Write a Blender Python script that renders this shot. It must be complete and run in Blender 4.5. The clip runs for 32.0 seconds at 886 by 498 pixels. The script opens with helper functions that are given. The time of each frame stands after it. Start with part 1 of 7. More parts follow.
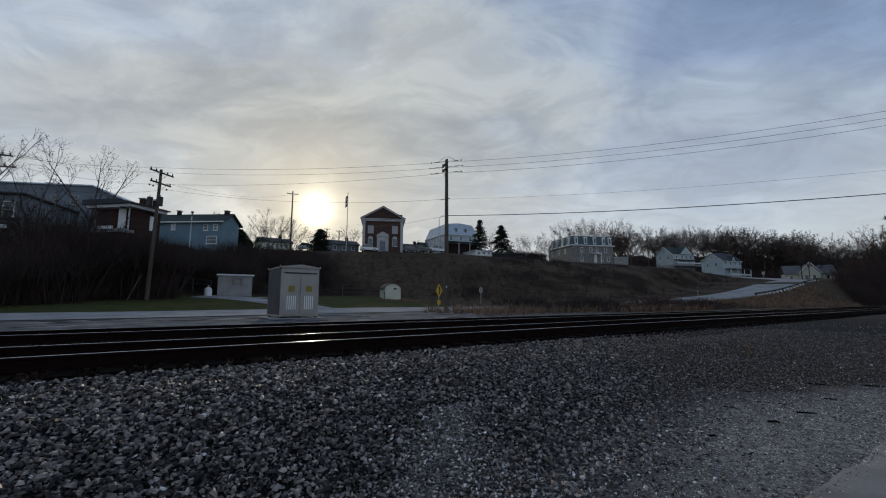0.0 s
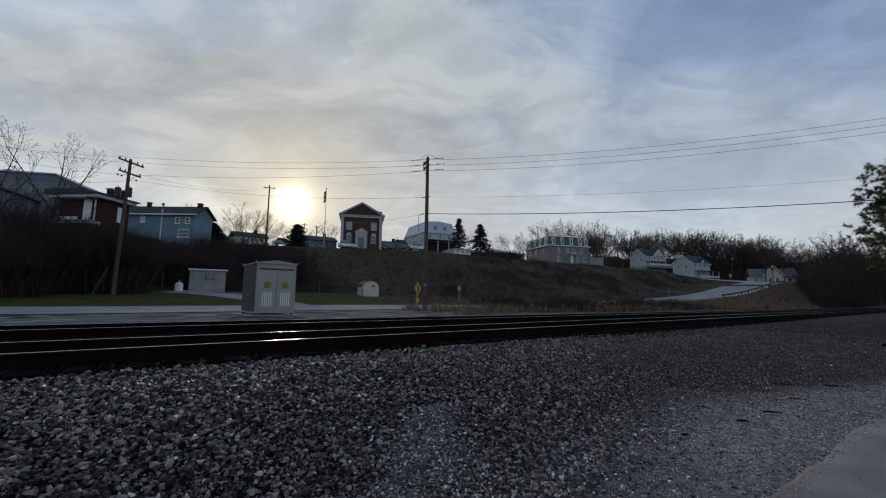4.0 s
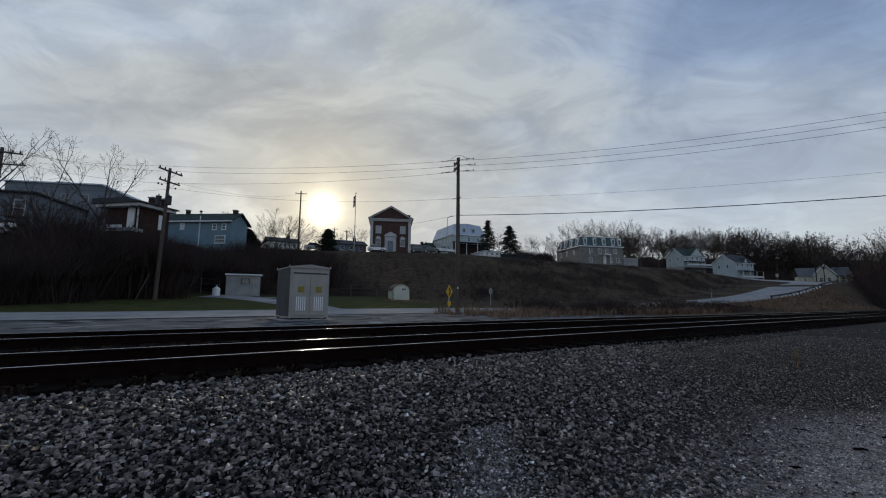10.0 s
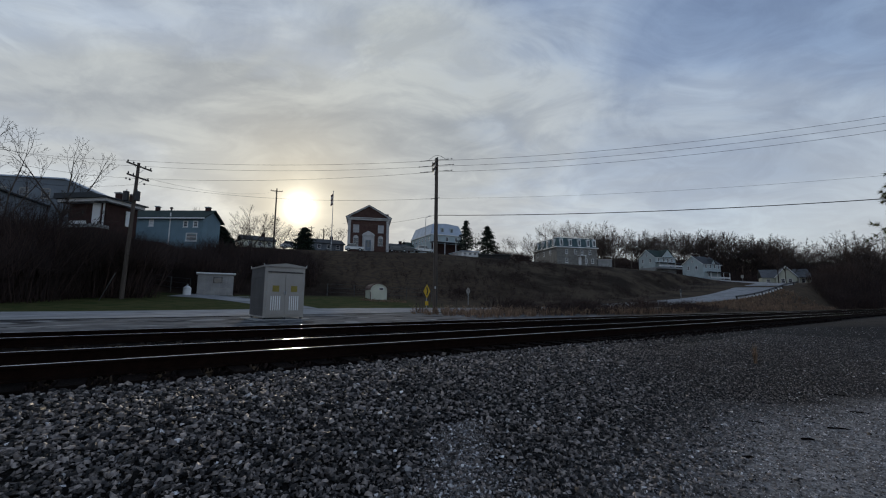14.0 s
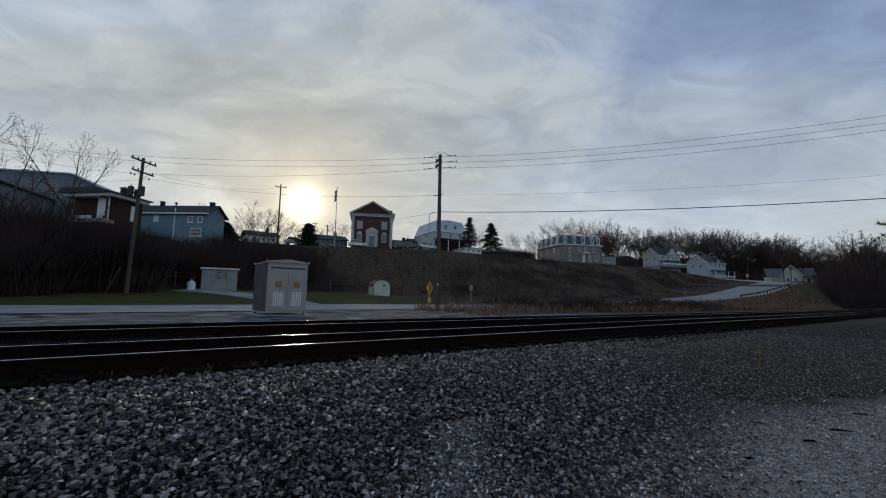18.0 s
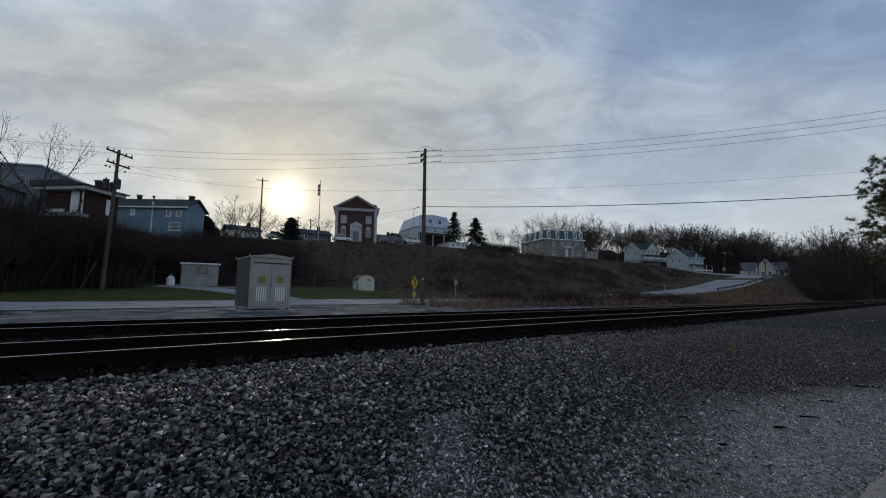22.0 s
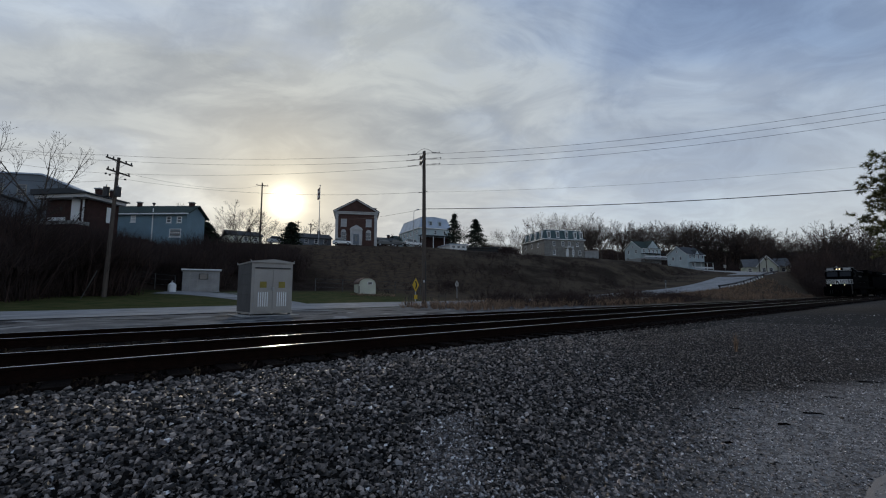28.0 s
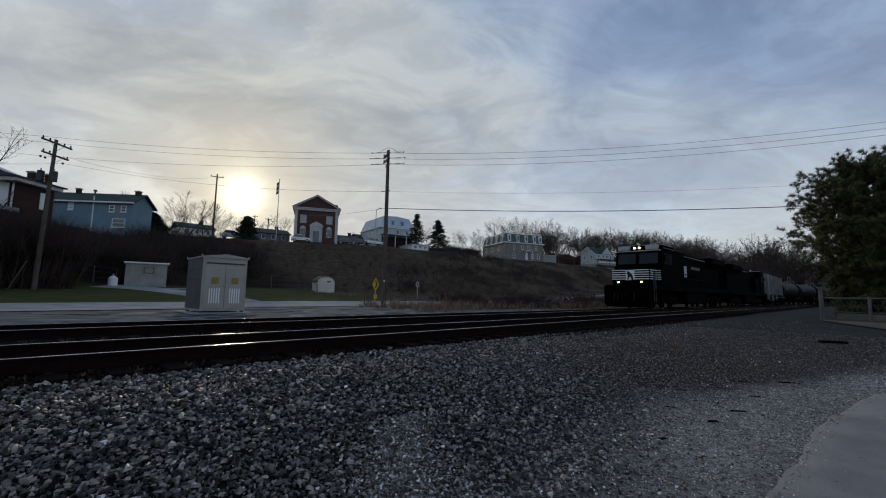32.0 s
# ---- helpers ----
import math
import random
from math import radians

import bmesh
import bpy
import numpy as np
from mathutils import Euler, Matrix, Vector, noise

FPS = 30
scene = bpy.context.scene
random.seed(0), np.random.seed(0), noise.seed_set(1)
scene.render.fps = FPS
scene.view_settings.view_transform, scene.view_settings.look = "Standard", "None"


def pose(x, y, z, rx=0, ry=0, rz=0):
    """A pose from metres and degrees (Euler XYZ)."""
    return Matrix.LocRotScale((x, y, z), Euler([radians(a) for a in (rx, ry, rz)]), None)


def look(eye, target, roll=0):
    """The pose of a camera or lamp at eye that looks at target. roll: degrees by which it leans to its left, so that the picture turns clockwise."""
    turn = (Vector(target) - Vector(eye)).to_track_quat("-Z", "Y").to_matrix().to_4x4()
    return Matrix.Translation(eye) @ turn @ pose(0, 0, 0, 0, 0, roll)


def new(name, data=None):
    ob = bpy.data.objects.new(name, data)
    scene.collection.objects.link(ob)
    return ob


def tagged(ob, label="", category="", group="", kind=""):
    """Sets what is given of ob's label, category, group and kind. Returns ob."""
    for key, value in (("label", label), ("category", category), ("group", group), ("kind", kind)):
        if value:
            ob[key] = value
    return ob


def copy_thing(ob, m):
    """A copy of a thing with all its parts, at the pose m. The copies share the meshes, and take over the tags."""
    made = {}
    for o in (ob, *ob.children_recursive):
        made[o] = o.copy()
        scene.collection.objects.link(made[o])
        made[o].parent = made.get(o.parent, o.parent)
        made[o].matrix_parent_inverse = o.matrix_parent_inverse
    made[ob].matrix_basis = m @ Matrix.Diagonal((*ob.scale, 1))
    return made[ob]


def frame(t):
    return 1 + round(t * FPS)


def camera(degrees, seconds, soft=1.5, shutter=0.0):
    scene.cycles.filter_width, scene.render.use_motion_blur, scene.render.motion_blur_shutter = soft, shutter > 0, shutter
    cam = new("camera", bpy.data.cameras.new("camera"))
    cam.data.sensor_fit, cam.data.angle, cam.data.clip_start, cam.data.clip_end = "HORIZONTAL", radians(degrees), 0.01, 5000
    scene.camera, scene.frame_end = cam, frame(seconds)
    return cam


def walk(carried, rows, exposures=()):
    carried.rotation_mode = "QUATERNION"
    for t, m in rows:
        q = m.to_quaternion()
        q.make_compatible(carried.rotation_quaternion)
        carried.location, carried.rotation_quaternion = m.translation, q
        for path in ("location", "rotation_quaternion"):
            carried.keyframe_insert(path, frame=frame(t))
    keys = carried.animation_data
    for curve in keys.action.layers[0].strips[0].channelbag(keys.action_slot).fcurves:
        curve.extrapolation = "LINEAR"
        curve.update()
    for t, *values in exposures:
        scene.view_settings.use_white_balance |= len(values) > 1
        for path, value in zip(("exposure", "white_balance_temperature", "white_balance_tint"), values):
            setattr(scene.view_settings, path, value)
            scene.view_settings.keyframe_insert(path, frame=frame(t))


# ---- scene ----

# world: metres, rail tops at z = 0, the eye stays near x = y = 0
EYE = 0.72
PATH = [  # seconds, yaw, pitch, roll, x, y, z
    (0.0, 0.07, 7.06, -0.13, 0.257, -0.511, 0.656),
    (0.5, 0.24, 7.21, 0.41, 0.249, -0.483, 0.666),
    (1.0, 0.31, 7.25, 0.93, 0.251, -0.454, 0.672),
    (1.5, 0.04, 7.07, 1.20, 0.242, -0.466, 0.671),
    (2.0, -0.62, 6.70, 0.81, 0.243, -0.490, 0.665),
    (2.5, -1.30, 6.32, 0.39, 0.237, -0.519, 0.676),
    (3.0, -1.84, 6.08, -0.17, 0.237, -0.528, 0.679),
    (3.5, -2.09, 6.30, -0.50, 0.244, -0.506, 0.678),
    (5.5, -6.24, 8.06, -1.03, -0.043, -0.376, 0.691),
    (6.0, -4.91, 7.81, -1.11, -0.091, -0.300, 0.701),
    (6.5, -3.26, 7.45, -1.10, -0.173, -0.264, 0.696),
    (7.0, -2.79, 6.64, -2.10, -0.226, -0.245, 0.695),
    (7.5, -3.32, 6.64, -1.84, -0.214, -0.209, 0.703),
    (8.0, 0.02, 7.40, -0.69, -0.108, -0.053, 0.704),
    (8.5, 2.34, 7.56, -0.34, -0.040, 0.041, 0.711),
    (9.0, 2.64, 7.51, -0.42, -0.026, 0.070, 0.713),
    (9.5, 1.98, 7.35, -0.42, -0.042, 0.097, 0.716),
    (10.0, 0.95, 7.12, -0.48, -0.054, 0.079, 0.715),
    (10.5, 0.16, 6.98, -0.50, -0.054, 0.062, 0.717),
    (11.0, -0.30, 6.86, -0.53, -0.039, 0.060, 0.722),
    (11.5, -0.58, 6.84, -0.52, -0.032, 0.046, 0.723),
    (12.0, -0.72, 6.87, -0.48, -0.018, 0.046, 0.719),
    (12.5, -0.98, 6.93, -0.56, -0.020, 0.034, 0.714),
    (13.0, -1.36, 7.00, -0.65, -0.004, 0.037, 0.708),
    (13.5, -1.78, 7.04, -0.65, -0.005, 0.026, 0.710),
    (14.0, -2.07, 7.12, -0.55, -0.012, 0.006, 0.706),
    (14.5, -1.85, 7.20, -0.14, -0.018, -0.000, 0.706),
    (16.5, -0.06, 6.84, 0.30, -0.001, 0.045, 0.712),
    (17.0, -0.78, 6.66, -0.31, 0.004, 0.022, 0.710),
    (17.5, -1.41, 6.61, -0.80, 0.024, 0.018, 0.714),
    (18.0, -1.63, 6.65, -0.98, 0.028, 0.026, 0.720),
    (18.5, -1.68, 6.70, -1.08, 0.023, 0.016, 0.723),
    (19.0, -1.85, 6.67, -0.94, 0.022, 0.020, 0.723),
    (19.5, -2.20, 6.61, -0.89, 0.025, 0.014, 0.720),
    (20.0, -2.63, 6.53, -0.78, 0.022, 0.008, 0.719),
    (20.5, -3.03, 6.41, -0.75, 0.013, -0.010, 0.721),
    (21.0, -3.32, 6.27, -0.71, 0.014, -0.013, 0.720),
    (21.5, -3.57, 6.08, -0.71, 0.001, -0.014, 0.718),
    (22.0, -3.74, 5.93, -0.72, 0.009, -0.012, 0.720),
    (22.5, -3.81, 5.84, -0.72, 0.022, -0.011, 0.719),
    (23.0, -3.76, 5.80, -0.62, 0.018, -0.008, 0.716),
    (23.5, -3.67, 5.81, -0.61, 0.013, -0.004, 0.717),
    (24.0, -3.57, 5.81, -0.58, 0.012, -0.004, 0.721),
    (24.5, -3.59, 5.82, -0.62, 0.018, 0.004, 0.721),
    (25.0, -3.69, 5.77, -0.71, 0.024, 0.004, 0.720),
    (25.5, -3.81, 5.69, -0.82, 0.008, -0.005, 0.717),
    (27.5, -3.34, 5.84, -0.12, -0.004, -0.011, 0.726),
    (28.0, -3.58, 6.18, 0.24, -0.008, -0.031, 0.731),
    (28.5, -4.11, 6.52, 0.40, -0.006, -0.048, 0.736),
    (29.0, -4.88, 6.79, 0.41, -0.015, -0.069, 0.735),
    (29.5, -5.76, 6.83, 0.18, -0.013, -0.079, 0.734),
    (30.0, -6.74, 6.75, -0.07, -0.007, -0.087, 0.733),
    (30.5, -7.85, 6.61, -0.47, -0.006, -0.090, 0.735),
    (31.0, -8.82, 6.49, -0.76, 0.002, -0.113, 0.734),
    (31.5, -9.30, 6.35, -0.92, 0.017, -0.114, 0.736),
    (32.0, -9.01, 6.28, -0.96, 0.018, -0.104, 0.738),
]
cam = camera(93.9, 32.0, soft=1.1)
walk(cam, [(t, pose(cx, cy, cz, 90 + p, r, y)) for t, y, p, r, cx, cy, cz in PATH],
     exposures=[(0.0, 0.02), (14.0, 0.0), (22.0, 0.03), (32.0, 0.04)])

# ---- light ----
SUN_AZ, SUN_EL = -17.5, 11.9
SUN_DIR = Vector((math.sin(radians(SUN_AZ)) * math.cos(radians(SUN_EL)),
                  math.cos(radians(SUN_AZ)) * math.cos(radians(SUN_EL)), math.sin(radians(SUN_EL))))


def make_world():
    w = bpy.data.worlds.new("evening_sky")
    w.use_nodes = True
    scene.world = w
    nt = w.node_tree
    nt.nodes.clear()
    N, L = nt.nodes.new, nt.links.new

    def math_(op, a, b=None, clamp=False):
        n = N("ShaderNodeMath")
        n.operation, n.use_clamp = op, clamp
        for i, v in enumerate((a, b)):
            if v is None:
                continue
            if isinstance(v, (int, float)):
                n.inputs[i].default_value = v
            else:
                L(v, n.inputs[i])
        return n.outputs[0]

    def mix(fac, a, b, blend="MIX"):
        n = N("ShaderNodeMix")
        n.data_type, n.blend_type = "RGBA", blend
        for sock, v in ((n.inputs[0], fac), (n.inputs[6], a), (n.inputs[7], b)):
            if isinstance(v, (int, float)):
                sock.default_value = v
            elif isinstance(v, tuple):
                sock.default_value = (*v, 1)
            else:
                L(v, sock)
        return n.outputs[2]

    def ramp(fac, stops):
        n = N("ShaderNodeValToRGB")
        n.color_ramp.interpolation = "EASE"
        els = n.color_ramp.elements
        els[0].position, els[0].color = stops[0][0], (*stops[0][1], 1)
        els[1].position, els[1].color = stops[-1][0], (*stops[-1][1], 1)
        for p, c in stops[1:-1]:
            els.new(p).color = (*c, 1)
        L(fac, n.inputs[0])
        return n.outputs[0]

    tc = N("ShaderNodeTexCoord")
    way = tc.outputs["Generated"]
    sky = N("ShaderNodeTexSky")
    sky.sky_type, sky.sun_disc = "NISHITA", False
    sky.sun_elevation, sky.sun_rotation = radians(SUN_EL), radians(SUN_AZ)
    sky.air_density, sky.dust_density, sky.ozone_density = 1.0, 1.5, 2.0
    # how near to the sun
    dot = N("ShaderNodeVectorMath")
    dot.operation = "DOT_PRODUCT"
    L(way, dot.inputs[0])
    dot.inputs[1].default_value = SUN_DIR
    d = math_("MAXIMUM", dot.outputs["Value"], 0.0)
    sep = N("ShaderNodeSeparateXYZ")
    L(way, sep.inputs[0])
    up = math_("MAXIMUM", sep.outputs[2], 0.0)
    # cloud layer: the way to the layer's plane, stretched along the wind
    high = math_("ADD", up, 0.24)
    flat = N("ShaderNodeVectorMath")
    flat.operation = "DIVIDE"
    comb = N("ShaderNodeCombineXYZ")
    for i in range(3):
        L(high, comb.inputs[i])
    L(way, flat.inputs[0])
    L(comb.outputs[0], flat.inputs[1])
    mp = N("ShaderNodeMapping")
    mp.inputs["Rotation"].default_value = (0, 0, radians(CLOUD_TURN))
    mp.inputs["Scale"].default_value = (0.85, 1.25, 0.0)
    mp.inputs["Location"].default_value = (3.1, 1.7, 0.4)
    L(flat.outputs[0], mp.inputs[0])

    def noise_(scale, detail, rough, distort=0.0):
        n = N("ShaderNodeTexNoise")
        n.inputs["Scale"].default_value, n.inputs["Detail"].default_value = scale, detail
        n.inputs["Roughness"].default_value, n.inputs["Distortion"].default_value = rough, distort
        L(mp.outputs[0], n.inputs["Vector"])
        return n.outputs[0]

    big = noise_(0.9, 6, 0.55, 0.6)
    fine = noise_(1.7, 7, 0.55, 0.7)
    cover = math_("ADD", math_("MULTIPLY", big, 0.7), math_("MULTIPLY", fine, 0.3))
    veil = ramp(cover, [(0.36, (0.0, 0.0, 0.0)), (0.62, (1.0, 1.0, 1.0))])
    # blue between the clouds, whiter towards the sun's side
    near = math_("POWER", d, 3.0)
    thick = math_("ADD", math_("ADD", math_("MULTIPLY", near, 0.56), 0.22), math_("MULTIPLY", veil, 0.42), clamp=True)
    base = mix(1.0, sky.outputs[0], (SKY_GAIN * 1.44, SKY_GAIN * 1.66, SKY_GAIN * 1.96), "MULTIPLY")
    cloud = mix(near, (3.2, 3.74, 4.42), (4.5, 4.84, 4.92))
    col = mix(thick, base, cloud)
    grey = ramp(fine, [(0.36, (0.68, 0.715, 0.775)), (0.64, (1.12, 1.115, 1.10))])
    col = mix(0.85, col, grey, "MULTIPLY")
    wisp = ramp(noise_(3.4, 9, 0.62, 1.6), [(0.38, (0.88, 0.89, 0.915)), (0.64, (1.10, 1.095, 1.08))])
    col = mix(1.0, col, wisp, "MULTIPLY")
    # pale haze low over the land
    haze = math_("POWER", math_("SUBTRACT", 1.0, up), 3.4)
    col = mix(math_("MULTIPLY", haze, 0.95, clamp=True), col, (6.25, 6.3, 6.35))
    low = math_("MULTIPLY", math_("POWER", d, 40.0), 0.42)
    col = mix(low, col, (6.1, 5.35, 4.0))
    # veiled sun: a small white core, a warm ring and a wide glow
    core = math_("MULTIPLY", math_("POWER", d, 2400.0), 14.0)
    inner = math_("MULTIPLY", math_("POWER", d, 560.0), 3.4)
    ring = math_("MULTIPLY", math_("POWER", d, 120.0), 1.8)
    wide = math_("MULTIPLY", math_("POWER", d, 20.0), 0.55)
    for amount, tint in ((core, (1.0, 0.95, 0.82)), (inner, (1.0, 0.90, 0.62)), (ring, (1.0, 0.76, 0.34)), (wide, (1.0, 0.86, 0.58))):
        col = mix(1.0, col, mix(1.0, tint, amount, "MULTIPLY"), "ADD")
    bg = N("ShaderNodeBackground")
    bg.inputs[1].default_value = 0.10
    L(col, bg.inputs[0])
    out = N("ShaderNodeOutputWorld")
    L(bg.outputs[0], out.inputs[0])


CLOUD_TURN, SKY_GAIN = 35, 1.0
make_world()
sun_lamp = new("sun", bpy.data.lights.new("sun", "SUN"))
sun_lamp.data.energy, sun_lamp.data.angle, sun_lamp.data.color = 0.85, radians(3), (1.0, 0.86, 0.66)
sun_lamp.matrix_world = look(SUN_DIR * 60, (0, 0, 0))

# ---- materials ----
UX, UY = math.sin(radians(54.5)), math.cos(radians(54.5))     # along the tracks
NX, NY = -UY, UX                                              # across them, away from the eye


def sn(s, n, z=0.0):
    return Vector((s * UX + n * NX, s * UY + n * NY, z))


def polar(az, r, z=0.0):
    return Vector((r * math.sin(radians(az)), r * math.cos(radians(az)), z))


def el(deg, r):
    return EYE + r * math.tan(radians(deg))


def material(name, color, rough=0.8, metal=0.0, vary=0.25, scale=3.0, bump=0.2, fine=40.0, island=0.0, objects=0.0,
             second=None, cover=0.5, stretch=(1, 1, 1), emit=0.0, spec=0.3):
    m = bpy.data.materials.new(name)
    m.use_nodes = True
    nt = m.node_tree
    N, L = nt.nodes.new, nt.links.new
    b = nt.nodes["Principled BSDF"]
    b.inputs["Roughness"].default_value, b.inputs["Metallic"].default_value = rough, metal
    b.inputs["Specular IOR Level"].default_value = spec
    tc = N("ShaderNodeTexCoord")
    mp = N("ShaderNodeMapping")
    mp.inputs["Scale"].default_value = stretch
    L(tc.outputs["Object"], mp.inputs[0])

    def noise_(sc, detail=4):
        n = N("ShaderNodeTexNoise")
        n.inputs["Scale"].default_value, n.inputs["Detail"].default_value = sc, detail
        L(mp.outputs[0], n.inputs["Vector"])
        return n.outputs[0]

    def scaled(v, lo, hi):
        n = N("ShaderNodeMapRange")
        n.inputs[1].default_value, n.inputs[2].default_value = 0.3, 0.7
        n.inputs[3].default_value, n.inputs[4].default_value = lo, hi
        L(v, n.inputs[0])
        return n.outputs[0]

    def mul(a, bb):
        n = N("ShaderNodeMath")
        n.operation = "MULTIPLY"
        L(a, n.inputs[0])
        L(bb, n.inputs[1])
        return n.outputs[0]

    big, small = noise_(scale), noise_(fine, 6)
    val = mul(scaled(big, 1 - vary, 1 + vary), scaled(small, 1 - vary * 0.7, 1 + vary * 0.7))
    if island:
        g = N("ShaderNodeNewGeometry")
        pw = N("ShaderNodeMath")
        pw.operation = "POWER"
        pw.inputs[1].default_value = 2.2
        L(g.outputs["Random Per Island"], pw.inputs[0])
        n = N("ShaderNodeMapRange")
        n.inputs[3].default_value, n.inputs[4].default_value = 1 - island, 1 + 2.2 * island
        L(pw.outputs[0], n.inputs[0])
        val = mul(val, n.outputs[0])
    if objects:
        g = N("ShaderNodeObjectInfo")
        n = N("ShaderNodeMapRange")
        n.inputs[3].default_value, n.inputs[4].default_value = 1 - objects, 1 + objects
        L(g.outputs["Random"], n.inputs[0])
        val = mul(val, n.outputs[0])
    src = None
    if second:
        mx = N("ShaderNodeMix")
        mx.data_type = "RGBA"
        mx.inputs[6].default_value, mx.inputs[7].default_value = (*color, 1), (*second, 1)
        n = N("ShaderNodeMapRange")
        n.inputs[1].default_value, n.inputs[2].default_value = 1 - cover - 0.08, 1 - cover + 0.08
        L(noise_(scale * 2.3, 7), n.inputs[0])
        L(n.outputs[0], mx.inputs[0])
        src = mx.outputs[2]
    mx = N("ShaderNodeMix")
    mx.data_type, mx.blend_type = "RGBA", "MULTIPLY"
    mx.inputs[0].default_value = 1.0
    mx.inputs[6].default_value = (*color, 1)
    if src:
        L(src, mx.inputs[6])
    L(val, mx.inputs[7])
    L(mx.outputs[2], b.inputs["Base Color"])
    if bump:
        bn = N("ShaderNodeBump")
        bn.inputs["Strength"].default_value, bn.inputs["Distance"].default_value = bump, 0.02
        L(small, bn.inputs["Height"])
        L(bn.outputs[0], b.inputs["Normal"])
    if emit:
        b.inputs["Emission Color"].default_value = (*color, 1)
        b.inputs["Emission Strength"].default_value = emit
    return m


def ground_material():
    """Gravel by the track, dirt and dry grass beyond it, brown brush on the hill: told apart by the distance from the track."""
    m = bpy.data.materials.new("ground_soil")
    m.use_nodes = True
    nt = m.node_tree
    N, L = nt.nodes.new, nt.links.new
    b = nt.nodes["Principled BSDF"]
    b.inputs["Roughness"].default_value = 0.97
    b.inputs["Specular IOR Level"].default_value = 0.05
    geo = N("ShaderNodeNewGeometry")
    pos = geo.outputs["Position"]

    def noise_(sc, detail=5, rough=0.55):
        n = N("ShaderNodeTexNoise")
        n.inputs["Scale"].default_value, n.inputs["Detail"].default_value, n.inputs["Roughness"].default_value = sc, detail, rough
        L(pos, n.inputs["Vector"])
        return n.outputs[0]

    def dot(v):
        n = N("ShaderNodeVectorMath")
        n.operation = "DOT_PRODUCT"
        n.inputs[1].default_value = v
        L(pos, n.inputs[0])
        return n.outputs["Value"]

    def math_(op, a, bb):
        n = N("ShaderNodeMath")
        n.operation = op
        for i, v in enumerate((a, bb)):
            if isinstance(v, (int, float)):
                n.inputs[i].default_value = v
            else:
                L(v, n.inputs[i])
        return n.outputs[0]

    def step(v, lo, hi):
        n = N("ShaderNodeMapRange")
        n.interpolation_type = "SMOOTHSTEP"
        n.inputs[1].default_value, n.inputs[2].default_value = lo, hi
        L(v, n.inputs[0])
        return n.outputs[0]

    def mix(fac, a, bb, blend="MIX"):
        n = N("ShaderNodeMix")
        n.data_type, n.blend_type = "RGBA", blend
        for sock, v in ((n.inputs[0], fac), (n.inputs[6], a), (n.inputs[7], bb)):
            if isinstance(v, (int, float)):
                sock.default_value = v
            elif isinstance(v, tuple):
                sock.default_value = (*v, 1)
            else:
                L(v, sock)
        return n.outputs[2]

    across, along = dot((NX, NY, 0)), dot((UX, UY, 0))
    wob = noise_(0.35)
    n_ = math_("ADD", across, math_("MULTIPLY", math_("SUBTRACT", wob, 0.5), 5.0))
    s_ = math_("ADD", along, math_("MULTIPLY", math_("SUBTRACT", wob, 0.5), 6.0))
    grit, patch = noise_(55, 6, 0.7), noise_(1.2)
    def pebbles(size):
        v = N("ShaderNodeTexVoronoi")
        v.inputs["Scale"].default_value = size
        L(pos, v.inputs["Vector"])
        sp = N("ShaderNodeSeparateColor")
        L(v.outputs["Color"], sp.inputs[0])
        return sp.outputs[0]

    chips = math_("ADD", math_("MULTIPLY", pebbles(24.0), 0.55), math_("MULTIPLY", pebbles(60.0), 0.45))
    blot = noise_(0.7, 6, 0.65)
    # under the loose stones: near black, the shade of their gaps as colour
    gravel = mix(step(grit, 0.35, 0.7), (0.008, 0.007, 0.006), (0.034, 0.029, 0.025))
    dirt = mix(step(chips, 0.1, 0.95), (0.023, 0.0195, 0.017), (0.092, 0.079, 0.068))
    dirt = mix(step(blot, 0.35, 0.7), dirt, mix(0.55, dirt, (0.078, 0.070, 0.062)))
    pale = mix(step(chips, 0.05, 0.95), (0.15, 0.134, 0.122), (0.46, 0.425, 0.395))
    pale = mix(step(blot, 0.4, 0.72), pale, mix(0.5, pale, (0.10, 0.09, 0.082)))
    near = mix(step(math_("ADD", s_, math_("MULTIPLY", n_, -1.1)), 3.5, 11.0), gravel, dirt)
    strip = math_("ADD", across, math_("MULTIPLY", math_("SUBTRACT", noise_(1.1), 0.5), 1.5))
    strip = math_("ADD", strip, math_("MULTIPLY", math_("MAXIMUM", math_("SUBTRACT", along, 6.5), 0.0), 0.52))
    near = mix(math_("MULTIPLY", step(math_("SUBTRACT", 0.0, strip), -2.75, -1.75), math_("MULTIPLY", step(s_, 1.0, 4.5), step(math_("SUBTRACT", 0.0, s_), -17.0, -11.0))), near, pale)
    near = mix(step(patch, 0.5, 0.75), near, mix(0.5, near, (0.05, 0.048, 0.045)))
    lot = mix(step(patch, 0.4, 0.65), (0.125, 0.124, 0.124), (0.20, 0.20, 0.196))
    lot = mix(step(noise_(0.42, 6, 0.6), 0.54, 0.60), lot, (0.045, 0.046, 0.05))
    lot = mix(step(noise_(0.5, 3, 0.5), 0.62, 0.66), lot, (0.30, 0.30, 0.295))
    lawn = mix(step(patch, 0.35, 0.65), (0.045, 0.058, 0.018), (0.085, 0.080, 0.030))
    scrub = noise_(0.16, 6, 0.62)
    brush = mix(step(scrub, 0.36, 0.66), (0.016, 0.0105, 0.008), (0.047, 0.032, 0.023))
    grassy = mix(step(scrub, 0.36, 0.64), (0.029, 0.021, 0.015), (0.092, 0.069, 0.047))
    brush = mix(step(along, 12.0, 60.0), brush, grassy)
